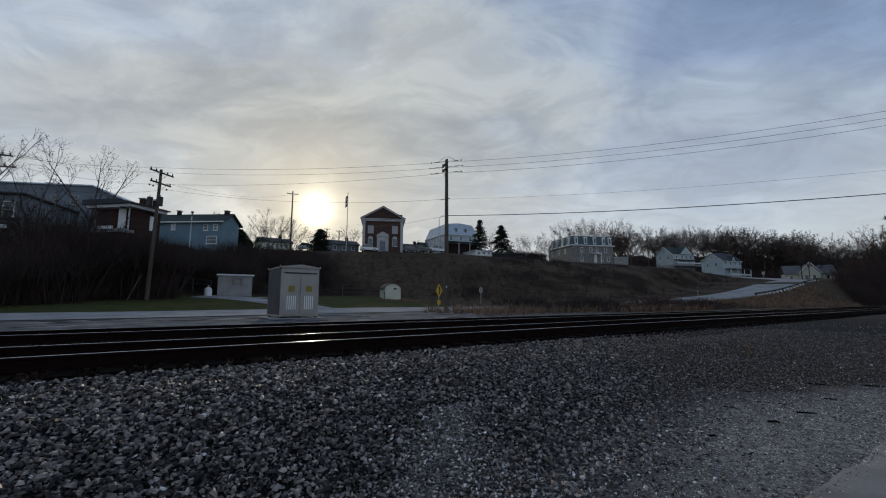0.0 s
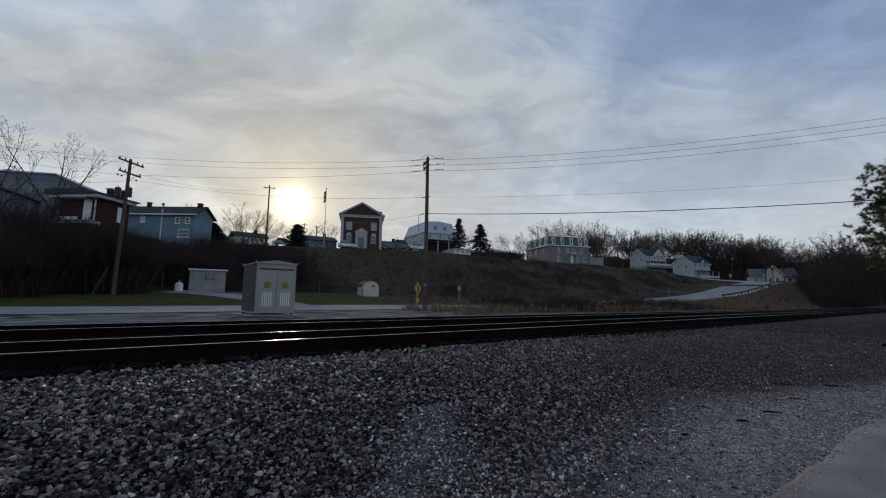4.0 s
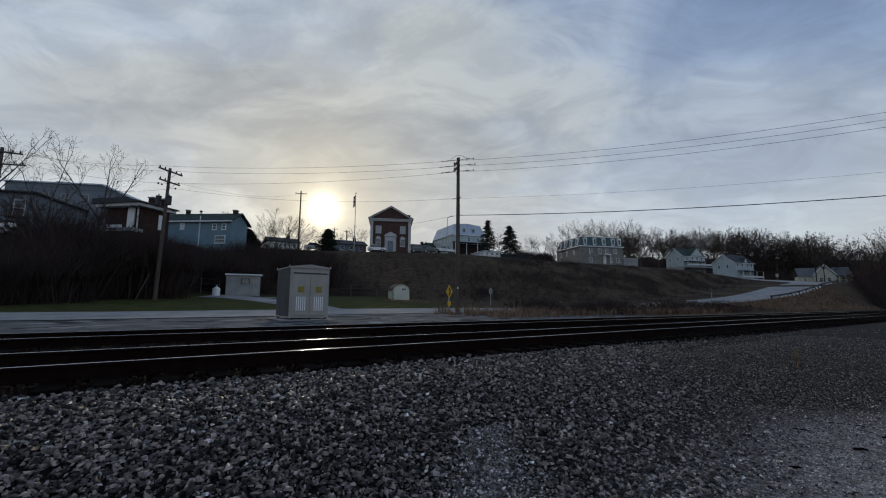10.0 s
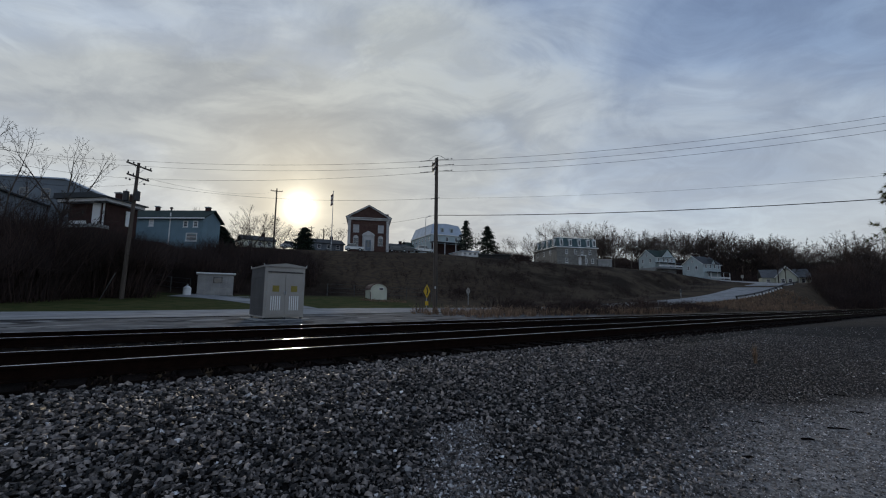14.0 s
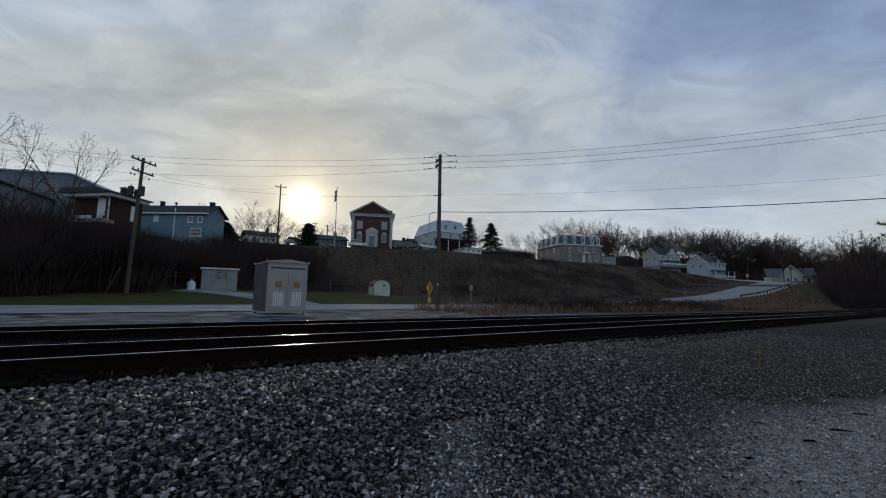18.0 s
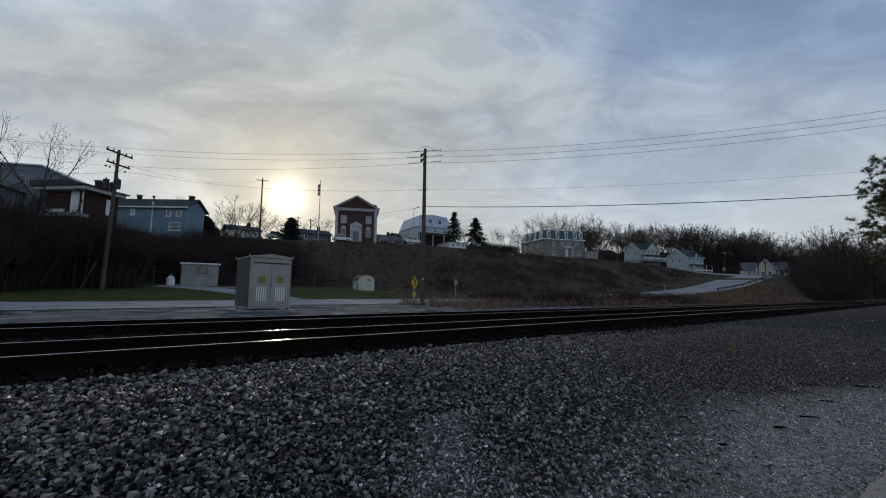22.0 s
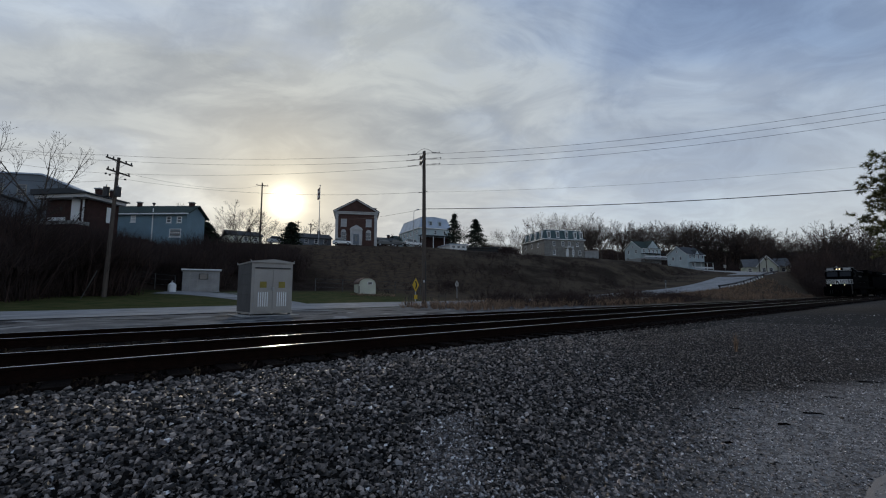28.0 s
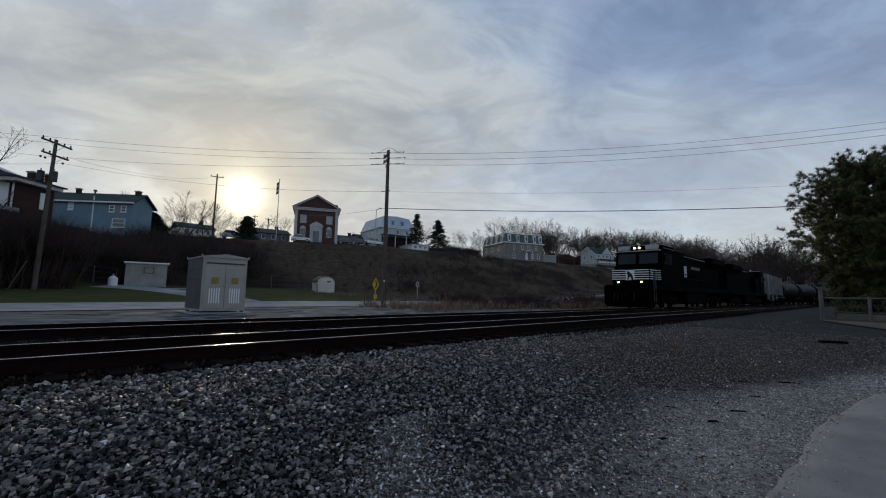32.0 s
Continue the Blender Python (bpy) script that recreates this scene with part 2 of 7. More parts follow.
    straw = mix(step(patch, 0.35, 0.65), (0.10, 0.070, 0.044), (0.06, 0.044, 0.032))
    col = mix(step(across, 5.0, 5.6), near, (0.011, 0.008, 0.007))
    col = mix(step(across, 13.4, 14.2), col, lot)
    col = mix(step(n_, 22.0, 25.0), col, lawn)
    col = mix(step(n_, 44.0, 48.0), col, brush)
    right = math_("MULTIPLY", step(s_, 20.0, 30.0), step(across, 13.5, 15.0))
    col = mix(right, col, straw)
    far = math_("MULTIPLY", step(s_, 30.0, 60.0), step(n_, 29.0, 35.0))
    col = mix(far, col, brush)
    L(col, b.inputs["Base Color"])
    bn = N("ShaderNodeBump")
    bn.inputs["Strength"].default_value, bn.inputs["Distance"].default_value = 0.7, 0.03
    L(noise_(28, 6, 0.65), bn.inputs["Height"])
    L(bn.outputs[0], b.inputs["Normal"])
    return m


def paving_material(name, dark, light):
    return material(name, dark, 0.9, 0, 0.2, 0.5, 0.35, 90, second=light, cover=0.5)


M_GROUND = ground_material()
M_STONE = material("crushed_stone", (0.166, 0.139, 0.122), 0.55, 0, 0.2, 6, 0.3, 60, island=0.96, spec=0.45)
M_PALE = material("pale_stone", (0.47, 0.44, 0.425), 0.6, 0, 0.2, 6, 0.3, 60, island=0.6)
M_FINE = material("fine_grey_chippings", (0.165, 0.137, 0.119), 0.6, 0, 0.2, 6, 0.2, 60, island=0.75)
M_ROAD = paving_material("worn_asphalt", (0.27, 0.268, 0.265), (0.33, 0.325, 0.32))
M_PAVE = paving_material("old_paving", (0.215, 0.198, 0.188), (0.27, 0.25, 0.235))
# rust taken down to near black, with the backlit side's shade in it
M_RAIL = material("shaded_rusty_rail_side", (0.011, 0.0055, 0.004), 0.95, 0.0, 0.3, 8, 0.3, spec=0.04)
M_SHINE = material("polished_rail_head", (0.66, 0.63, 0.60), 0.14, 1.0, 0.08, 1, 0.0)
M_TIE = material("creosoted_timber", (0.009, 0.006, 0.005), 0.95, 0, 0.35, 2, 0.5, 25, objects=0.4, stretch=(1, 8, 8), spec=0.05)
M_GREYPAINT = material("silver_grey_paint", (0.36, 0.335, 0.305), 0.55, 0.1, 0.12, 1.2, 0.06, 30)
M_WHITE = material("white_paint", (0.78, 0.78, 0.77), 0.6, 0, 0.08, 0.8, 0.08)
M_YELLOW = material("yellow_sign_face", (0.55, 0.34, 0.02), 0.5, 0, 0.1, 3, 0.02)
M_FADED = material("faded_yellow_plate", (0.25, 0.20, 0.045), 0.6, 0, 0.15, 5, 0.02)
M_BLACK = material("black_paint", (0.012, 0.012, 0.013), 0.45, 0, 0.2, 2, 0.05)
M_METAL = material("galvanised_steel", (0.38, 0.39, 0.40), 0.45, 0.7, 0.15, 3, 0.05)
M_DARKMETAL = material("dark_steel", (0.05, 0.05, 0.052), 0.5, 0.5, 0.2, 3, 0.1)
M_POLE = material("weathered_pole_timber", (0.098, 0.078, 0.064), 0.9, 0, 0.3, 2, 0.5, 20, stretch=(6, 6, 0.6))
M_WIRE = material("wire", (0.02, 0.02, 0.022), 0.6, 0.2, 0.05, 1, 0)
M_GLASS = material("dark_window_glass", (0.05, 0.06, 0.075), 0.08, 0, 0.2, 0.5, 0.0, spec=0.8)
M_BRICK = material("dark_red_brick", (0.048, 0.023, 0.019), 0.85, 0, 0.25, 2, 0.3, 30, objects=0.2)
M_HALLBRICK = material("weathered_brown_brick", (0.088, 0.047, 0.038), 0.85, 0, 0.25, 2, 0.3, 30, objects=0.2)
M_TRIM = material("weathered_white_trim", (0.50, 0.49, 0.48), 0.7, 0, 0.12, 0.8, 0.08)
M_BLOCK = material("grey_block_wall", (0.30, 0.29, 0.28), 0.85, 0, 0.2, 1.2, 0.2, 12)
M_RUSTROOF = material("rusty_sheet_roof", (0.13, 0.085, 0.07), 0.8, 0, 0.3, 2, 0.2)
M_BLUE = material("pale_blue_siding", (0.175, 0.26, 0.305), 0.7, 0, 0.12, 0.6, 0.15, 20)
M_BLUEWHITE = material("white_blue_siding", (0.45, 0.52, 0.53), 0.7, 0, 0.1, 0.6, 0.1, 20)
M_CREAM = material("cream_siding", (0.58, 0.58, 0.47), 0.7, 0, 0.1, 0.6, 0.1, 20)
M_GREYSIDING = material("blue_grey_siding", (0.175, 0.20, 0.225), 0.75, 0, 0.15, 0.6, 0.1, 20)
M_STONEWALL = material("grey_rubble_masonry", (0.22, 0.21, 0.19), 0.9, 0, 0.3, 1.6, 0.5, 8)
M_SLATE = material("dark_slate", (0.045, 0.050, 0.055), 0.7, 0, 0.2, 1, 0.2, 15)
M_GREYROOF = material("weathered_grey_shingle", (0.15, 0.155, 0.16), 0.8, 0, 0.2, 1, 0.2, 15)
M_GREENROOF = material("dark_green_roof_shingle", (0.035, 0.055, 0.048), 0.8, 0, 0.2, 1, 0.2, 15)
M_PALEROOF = material("pale_metal_roof", (0.46, 0.52, 0.60), 0.45, 0.2, 0.12, 0.5, 0.1)
M_TEAL = material("teal_slate", (0.075, 0.12, 0.125), 0.7, 0, 0.2, 1, 0.2, 15)
M_BARK = material("grey_brown_bark", (0.085, 0.070, 0.058), 0.95, 0, 0.3, 3, 0.5, 30)
M_TWIG = material("bare_twig", (0.052, 0.037, 0.031), 0.95, 0, 0.3, 1, 0.0, island=0.4)
M_BRUSH = material("brown_brush", (0.044, 0.027, 0.0215), 0.95, 0, 0.3, 0.3, 0.0, island=0.35)
M_STRAW = material("dry_straw", (0.25, 0.162, 0.105), 0.9, 0, 0.2, 0.5, 0.0, island=0.5)
M_NEEDLE = material("pine_needles", (0.066, 0.070, 0.025), 0.8, 0, 0.3, 0.5, 0.0, island=0.6)
M_SPRUCE = material("dark_spruce_needles", (0.020, 0.032, 0.020), 0.85, 0, 0.3, 0.5, 0.0, island=0.5)
M_CHALK = material("grey_concrete", (0.32, 0.32, 0.31), 0.9, 0, 0.15, 1, 0.2)
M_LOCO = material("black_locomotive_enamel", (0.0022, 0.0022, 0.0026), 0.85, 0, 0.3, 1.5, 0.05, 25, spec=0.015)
# pale grey on the black roof: the sky's highlight put into the colour
M_ROOFGLINT = material("sky_glint_roof_enamel", (0.24, 0.24, 0.25), 0.4, 0, 0.3, 1.5, 0.02, 25, spec=0.5)
M_TRUCK = material("grimy_bogie_steel", (0.005, 0.0045, 0.004), 0.95, 0.0, 0.3, 4, 0.2, spec=0.03)
M_CABGLASS = material("dark_cab_glass", (0.008, 0.010, 0.013), 0.12, 0, 0.1, 1, 0.0, spec=0.35)
M_SIDEGLASS = material("grimy_side_glass", (0.006, 0.007, 0.008), 0.7, 0, 0.2, 2, 0.0, spec=0.05)
M_LAMP = material("lit_headlamp", (1.0, 0.80, 0.46), 0.3, 0, 0, 1, 0, emit=2.2)
M_HOPPER = material("light_grey_hopper_paint", (0.17, 0.165, 0.16), 0.6, 0.1, 0.2, 0.8, 0.1)
M_TANK = material("black_tank_paint", (0.006, 0.006, 0.007), 0.6, 0, 0.3, 1.2, 0.05, spec=0.12)
M_CAR1 = material("silver_car_paint", (0.5, 0.52, 0.54), 0.25, 0.4, 0.05, 1, 0, spec=0.6)
M_CAR2 = material("dark_car_paint", (0.06, 0.065, 0.07), 0.25, 0.3, 0.05, 1, 0, spec=0.6)
M_RUBBER = material("tyre_rubber", (0.02, 0.02, 0.02), 0.9, 0, 0.1, 1, 0)
M_FLAG = material("faded_flag_cloth", (0.10, 0.05, 0.06), 0.9, 0, 0.2, 2, 0)

# ---- mesh helpers ----


def mesh_object(name, bm, mats, parent=None, label="", smooth=False):
    me = bpy.data.meshes.new(name)
    bm.normal_update()
    bm.to_mesh(me)
    bm.free()
    if smooth:
        for p in me.polygons:
            p.use_smooth = True
    for m in (mats if isinstance(mats, (list, tuple)) else [mats]):
        me.materials.append(m)
    ob = new(name, me)
    if parent:
        ob.parent = parent
    if label:
        ob["label"] = label
    return ob


def part(name, bm, mat, parent, label="", smooth=False):
    return mesh_object(name, bm, mat, parent, label, smooth)


def empty(name, m, label, category, group="", kind=""):
    ob = new(name)
    ob.empty_display_size = 0.2
    ob.matrix_basis = m
    return tagged(ob, label, category, group, kind)


def box(bm, x0, x1, y0, y1, z0, z1, bevel=0.0, m=None, index=0):
    r = bmesh.ops.create_cube(bm, size=1.0)
    vs = r["verts"]
    for v in vs:
        v.co = Vector(((x0 + x1) / 2 + v.co.x * (x1 - x0), (y0 + y1) / 2 + v.co.y * (y1 - y0), (z0 + z1) / 2 + v.co.z * (z1 - z0)))
    if m:
        for v in vs:
            v.co = m @ v.co
    if bevel:
        es = list({e for v in vs for e in v.link_edges})
        bmesh.ops.bevel(bm, geom=es, offset=bevel, segments=2, affect="EDGES", profile=0.6)
    return bm


def rod(bm, a, b, r0, r1=None, n=8, cap=True):
    a, b = Vector(a), Vector(b)
    r1 = r0 if r1 is None else r1
    d = b - a
    if d.length < 1e-6:
        return bm
    m = Matrix.Translation((a + b) / 2) @ d.to_track_quat("Z", "Y").to_matrix().to_4x4()
    bmesh.ops.create_cone(bm, cap_ends=cap, segments=n, radius1=r0, radius2=r1, depth=d.length, matrix=m)
    return bm


def prism(bm, outline, y0, y1, axis="y"):
    """An outline of (x, z) pushed from y0 to y1."""
    def co(p, y):
        return Vector((p[0], y, p[1])) if axis == "y" else Vector((y, p[0], p[1]))
    a = [bm.verts.new(co(p, y0)) for p in outline]
    b = [bm.verts.new(co(p, y1)) for p in outline]
    n = len(outline)
    fs = [bm.faces.new(a), bm.faces.new(b[::-1])]
    for i in range(n):
        fs.append(bm.faces.new((a[i], b[i], b[(i + 1) % n], a[(i + 1) % n])))
    bmesh.ops.recalc_face_normals(bm, faces=fs)
    return bm


def B():
    return bmesh.new()


def boxed(*a, **k):
    return box(B(), *a, **k)


def raw(name, verts, faces, mats, index=None, smooth=False):
    me = bpy.data.meshes.new(name)
    me.from_pydata(verts, [], faces)
    for m in (mats if isinstance(mats, (list, tuple)) else [mats]):
        me.materials.append(m)
    if index is not None:
        me.polygons.foreach_set("material_index", np.asarray(index, dtype=np.int32))
    if smooth:
        me.polygons.foreach_set("use_smooth", np.ones(len(me.polygons), dtype=bool))
    me.update()
    return new(name, me)


# ---- ground ----
# hill by azimuth: foot distance, crest distance, angle of the crest above the eye
HILL = [(-60, 38, 60, 5.6), (-46, 40, 60, 6.1), (-34, 44, 62, 6.3), (-25, 50, 78, 6.4), (-14, 52, 88, 6.5), (0, 52, 90, 6.55),
        (8, 54, 92, 5.9), (14, 56, 95, 5.35), (24, 64, 102, 4.5), (30, 84, 113, 3.8), (35, 106, 128, 2.75), (38, 120, 145, 2.2),
        (44, 130, 170, 1.9), (54, 150, 210, 1.8), (62, 150, 210, 1.8)]
HILL = np.array(HILL)


def smooth01(v):
    v = np.clip(v, 0, 1)
    return v * v * (3 - 2 * v)


def road_height(s):
    out = 0.0
    for k in (-3, -1, 1, 3):        # rounded over a few metres
        out = out + 0.25 * np.interp(s + k, [38, 53, 68, 76, 84, 92, 100, 110, 125, 142], [0, 0.52, 1.1, 1.5, 2.1, 3.0, 4.1, 4.9, 5.5, 6.4])
    return out


def bend(s):
    """How far the tracks have swung towards the eye's side: straight, a curve from 85 m on, then straight again."""
    s = np.asarray(s, float)
    return np.where(s > 160, 7.4 + (s - 160) * 0.1974, np.clip(s - 85, 0, None) ** 2 / 760)


def swing(s):
    """The track's turn there, in radians."""
    return -math.atan(min(max(s - 85, 0.0), 75.0) / 380)


def height(x, y):
    x, y = np.asarray(x, float), np.asarray(y, float)
    s, n = x * UX + y * UY, x * NX + y * NY
    r, az = np.hypot(x, y), np.degrees(np.arctan2(x, y))
    # near side: low at the eye, rising along the track to the right
    low = -0.88 + 0.84 * smooth01((s - 2) / 20)
    nt = n + bend(s)
    near = low + (-0.25 - low) * smooth01((nt - 1.6) / 4.0)
    # far side: flat lot, road, rising lawn
    far = np.interp(n, [13.4, 15, 23.5, 31, 42, 47], [-0.25, -0.13, -0.12, 0.02, 0.72, 1.15])
    climb = road_height(s)
    bank = climb * smooth01((n - 15.0) / 7.5)
    far = far + bank
    z = np.where(nt < 5.6, near, np.where(nt < 13.4, -0.25, far))
    a = np.clip(az, -60, 62)
    foot, crest, ang = (np.interp(a, HILL[:, 0], HILL[:, i]) for i in (1, 2, 3))
    top = EYE + crest * np.tan(np.radians(ang))
    z0 = np.interp(foot * np.cos(np.radians(a + 35.5)), [13, 23.5, 31, 42, 47], [-0.2, -0.12, 0.02, 0.72, 1.15])
    t = (r - foot) / (crest - foot)
    slope = z0 + (top - z0) * (0.35 * np.clip(t, 0, 1) + 0.65 * smooth01(t))
    beyond = EYE + r * np.tan(np.radians(ang - 0.12)) + 0.15
    beyond = np.where(r > 260, EYE + 260 * np.tan(np.radians(ang - 0.12)) + (r - 260) * 0.03, beyond)
    hill = np.where(t > 1, beyond, slope)
    front = (n > 14) & (np.abs(az) < 100)
    lift = smooth01((n - 24) / 10) * smooth01((100 - np.abs(az)) / 40)
    z = np.where(front & (t > 0), np.maximum(z, z + (hill - z) * lift), z)
    # wooded ridge behind the bend, cut through by the tracks
    ridge = EYE + r * np.tan(np.radians(np.interp(a, [16, 22, 30, 40, 50, 60], [4.4, 5.5, 5.5, 4.7, 4.0, 3.7]) + 0.22 * np.sin(a * 1.1) + 0.16 * np.sin(a * 2.7 + 1)))
    rise = smooth01((r - 222) / 80) * smooth01((np.abs(n - 9) - 9) / 14) * smooth01((az - 15) / 6) * smooth01((80 - az) / 10)
    z = np.where((r > 222) & (r < 900), z + np.maximum(ridge - z, 0) * rise, z)
    z = np.where(r >= 900, np.maximum(z, 40 * smooth01((az - 15) / 6) * smooth01((80 - az) / 10)), z)
    return z


def ground_z(x, y):
    return float(height(x, y))


def build_ground():
    radii = np.concatenate([[0.0], np.geomspace(0.6, 12, 60), np.linspace(12.4, 130, 200)[0:], np.geomspace(133, 3000, 50)])
    azs = np.concatenate([np.arange(-62, 64, 0.5), np.arange(64, 298, 4)])
    rr, aa = np.meshgrid(radii[1:], np.radians(azs), indexing="ij")
    x, y = rr * np.sin(aa), rr * np.cos(aa)
    z = height(x, y)
    k = len(azs)
    verts = [(0, 0, ground_z(0, 0))] + list(zip(x.ravel(), y.ravel(), z.ravel()))
    faces = [(0, 1 + (j + 1) % k, 1 + j) for j in range(k)]
    for i in range(len(radii) - 2):
        for j in range(k):
            a, b = 1 + i * k + j, 1 + i * k + (j + 1) % k
            faces.append((a, b, b + k, a + k))
    ob = raw("ground", verts, faces, M_GROUND, smooth=True)
    tagged(ob, "gravel, dirt and brown brushy hillside ground", "ground", kind="structure")


build_ground()


def ribbon(name, line, width, lift, mat, label, category, kind="structure", thick=0.05):
    """A paved strip along points (s, n), following the ground."""
    bm = B()
    rows = []
    for i, (s, n) in enumerate(line):
        s0, n0 = line[max(i - 1, 0)]
        s1, n1 = line[min(i + 1, len(line) - 1)]
        d = Vector((s1 - s0, n1 - n0)).normalized()
        row = []
        for k in range(7):
            o = (k / 6 - 0.5) * width
            p = sn(s - d.y * o, n + d.x * o)
            row.append(p)
        rows.append(row)
    grid = []
    for row in rows:
        base = [ground_z(p.x, p.y) for p in row]
        grid.append([bm.verts.new((p.x, p.y, zz + lift)) for p, zz in zip(row, base)])
    for a, b in zip(grid, grid[1:]):
        for k in range(6):
            bm.faces.new((a[k], b[k], b[k + 1], a[k + 1]))
    bmesh.ops.recalc_face_normals(bm, faces=bm.faces[:])
    ob = mesh_object(name, bm, mat, smooth=True)
    return tagged(ob, label, category, kind=kind)


ROAD_LINE = [(-70 + 4 * i, 24.4 + 2.8 * float(smooth01((4 * i - 70 + 4) / 20.0))) for i in range(43)] + [(106, 27.3), (112, 27.7), (118, 28.8), (124, 31), (130, 34.5), (135, 39), (139, 45), (141, 52), (142, 60)]
ribbon("road", ROAD_LINE, 7.4, 0.03, M_ROAD, "pale worn asphalt road along the tracks and up the hill", "road")


def yard_edge(s):
    """How far across the paved yard reaches, by the way along the track."""
    return np.interp(s, [3.0, 4.4, 5.2, 6.3, 7.4, 8.4, 9.5, 12.0, 16.0, 30.0], [0.68, 0.56, 0.52, 0.44, 0.33, 0.08, -0.24, -0.95, -1.8, -4.5])


def build_paving():
    # old paved yard at the eye's side, with a ragged edge
    rnd = random.Random(5)
    bm = B()
    rows = []
    for k in range(150):
        s = 3.4 + 0.12 * k + 0.0006 * k * k
        e = float(yard_edge(s)) + 0.02 * math.sin(s * 3.1) + 0.012 * math.sin(s * 7.7 + 1) + rnd.uniform(-0.012, 0.012)
        row = []
        for off in (0.0, 0.05, 0.3, 0.7, 1.2, 1.8, 2.6, 4.0, 6.0, 9.0, 14.0):
            ss = s if k else s + rnd.uniform(-0.25, 0.1)
            p = sn(ss, e - off)
            row.append(bm.verts.new((p.x, p.y, ground_z(p.x, p.y) + (0.003 if off == 0 or k == 0 else 0.026))))
        rows.append(row)
    for a, b in zip(rows, rows[1:]):
        for i in range(len(a) - 1):
            bm.faces.new((a[i], a[i + 1], b[i + 1], b[i]))
    bmesh.ops.recalc_face_normals(bm, faces=bm.faces[:])
    ob = mesh_object("pavement", bm, M_PAVE, smooth=True)
    tagged(ob, "worn grey paved yard with a ragged gravelly edge", "pavement", kind="structure")


build_paving()


# ---- tracks ----
def swept(profile, n_mid, capped):
    """A rail's outline drawn along the track."""
    bm = B()
    rings = []
    for s in (-90.0, 40.0, 85.0, *(92.0 + 8 * k for k in range(10)), 260.0):
        a = swing(s)
        p = sn(s, n_mid - float(bend(s)))
        side = sn(-math.sin(a), math.cos(a))
        rings.append([bm.verts.new(p + side * y + Vector((0, 0, z))) for y, z in profile])
    for u, v in zip(rings, rings[1:]):
        for k in range(len(u)):
            j = (k + 1) % len(u)
            bm.faces.new((u[k], v[k], v[j], u[j]))
    if capped:
        bm.faces.new(rings[0])
        bm.faces.new(rings[-1][::-1])
    bmesh.ops.recalc_face_normals(bm, faces=bm.faces[:])
    return bm


def build_track(n_mid, label):
    t = empty("railway_track", Matrix.Identity(4), label, "railway track", "railway tracks", "structure")
    # rail section: foot, web, rusty head; bright running surface
    half = 0.7175 + 0.036
    foot = [(-0.07, -0.172), (0.07, -0.172), (0.07, -0.160), (0.012, -0.140), (0.010, -0.045), (0.0355, -0.036), (0.0355, -0.014), (0.026, -0.004),
            (-0.026, -0.004), (-0.0355, -0.014), (-0.0355, -0.036), (-0.010, -0.045), (-0.012, -0.140), (-0.07, -0.160)]
    arc = [(0.020 + 0.003 * math.cos(a), -0.0042 + 0.003 * math.sin(a)) for a in (0.0, 0.4, 0.8, 1.2)]
    top = arc + [(0.020 * (1 - k / 4), -0.0009 * (1 - k / 4) ** 2) for k in range(9)] + [(-x, z) for x, z in arc[::-1]] + [(-0.023, -0.006), (0.023, -0.006)]
    for side in (-1, 1):
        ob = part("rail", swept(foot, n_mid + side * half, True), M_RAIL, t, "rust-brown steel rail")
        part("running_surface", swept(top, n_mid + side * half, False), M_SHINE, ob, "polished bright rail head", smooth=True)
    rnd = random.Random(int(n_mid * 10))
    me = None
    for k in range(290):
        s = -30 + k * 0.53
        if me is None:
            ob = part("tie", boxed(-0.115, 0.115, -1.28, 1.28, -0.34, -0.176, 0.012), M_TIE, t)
            me = ob.data
        else:
            ob = new("tie", me)
            ob.parent = t
        ob.matrix_basis = Matrix.Translation(sn(s + rnd.uniform(-0.03, 0.03), n_mid - float(bend(s)) + rnd.uniform(-0.05, 0.05), rnd.uniform(-0.008, 0.004))) @ TRACK_TURN @ Matrix.Rotation(swing(s) + rnd.uniform(-0.02, 0.02), 4, "Z")


TRACK_NEAR, TRACK_FAR = 6.97, 11.12

# ---- trackside things ----
TRACK_TURN = Matrix.Rotation(radians(90 - 54.5), 4, "Z")     # local x along the track, y away from the eye


def on_ground(p, dz=0.0):
    return Vector((p.x, p.y, ground_z(p.x, p.y) + dz))


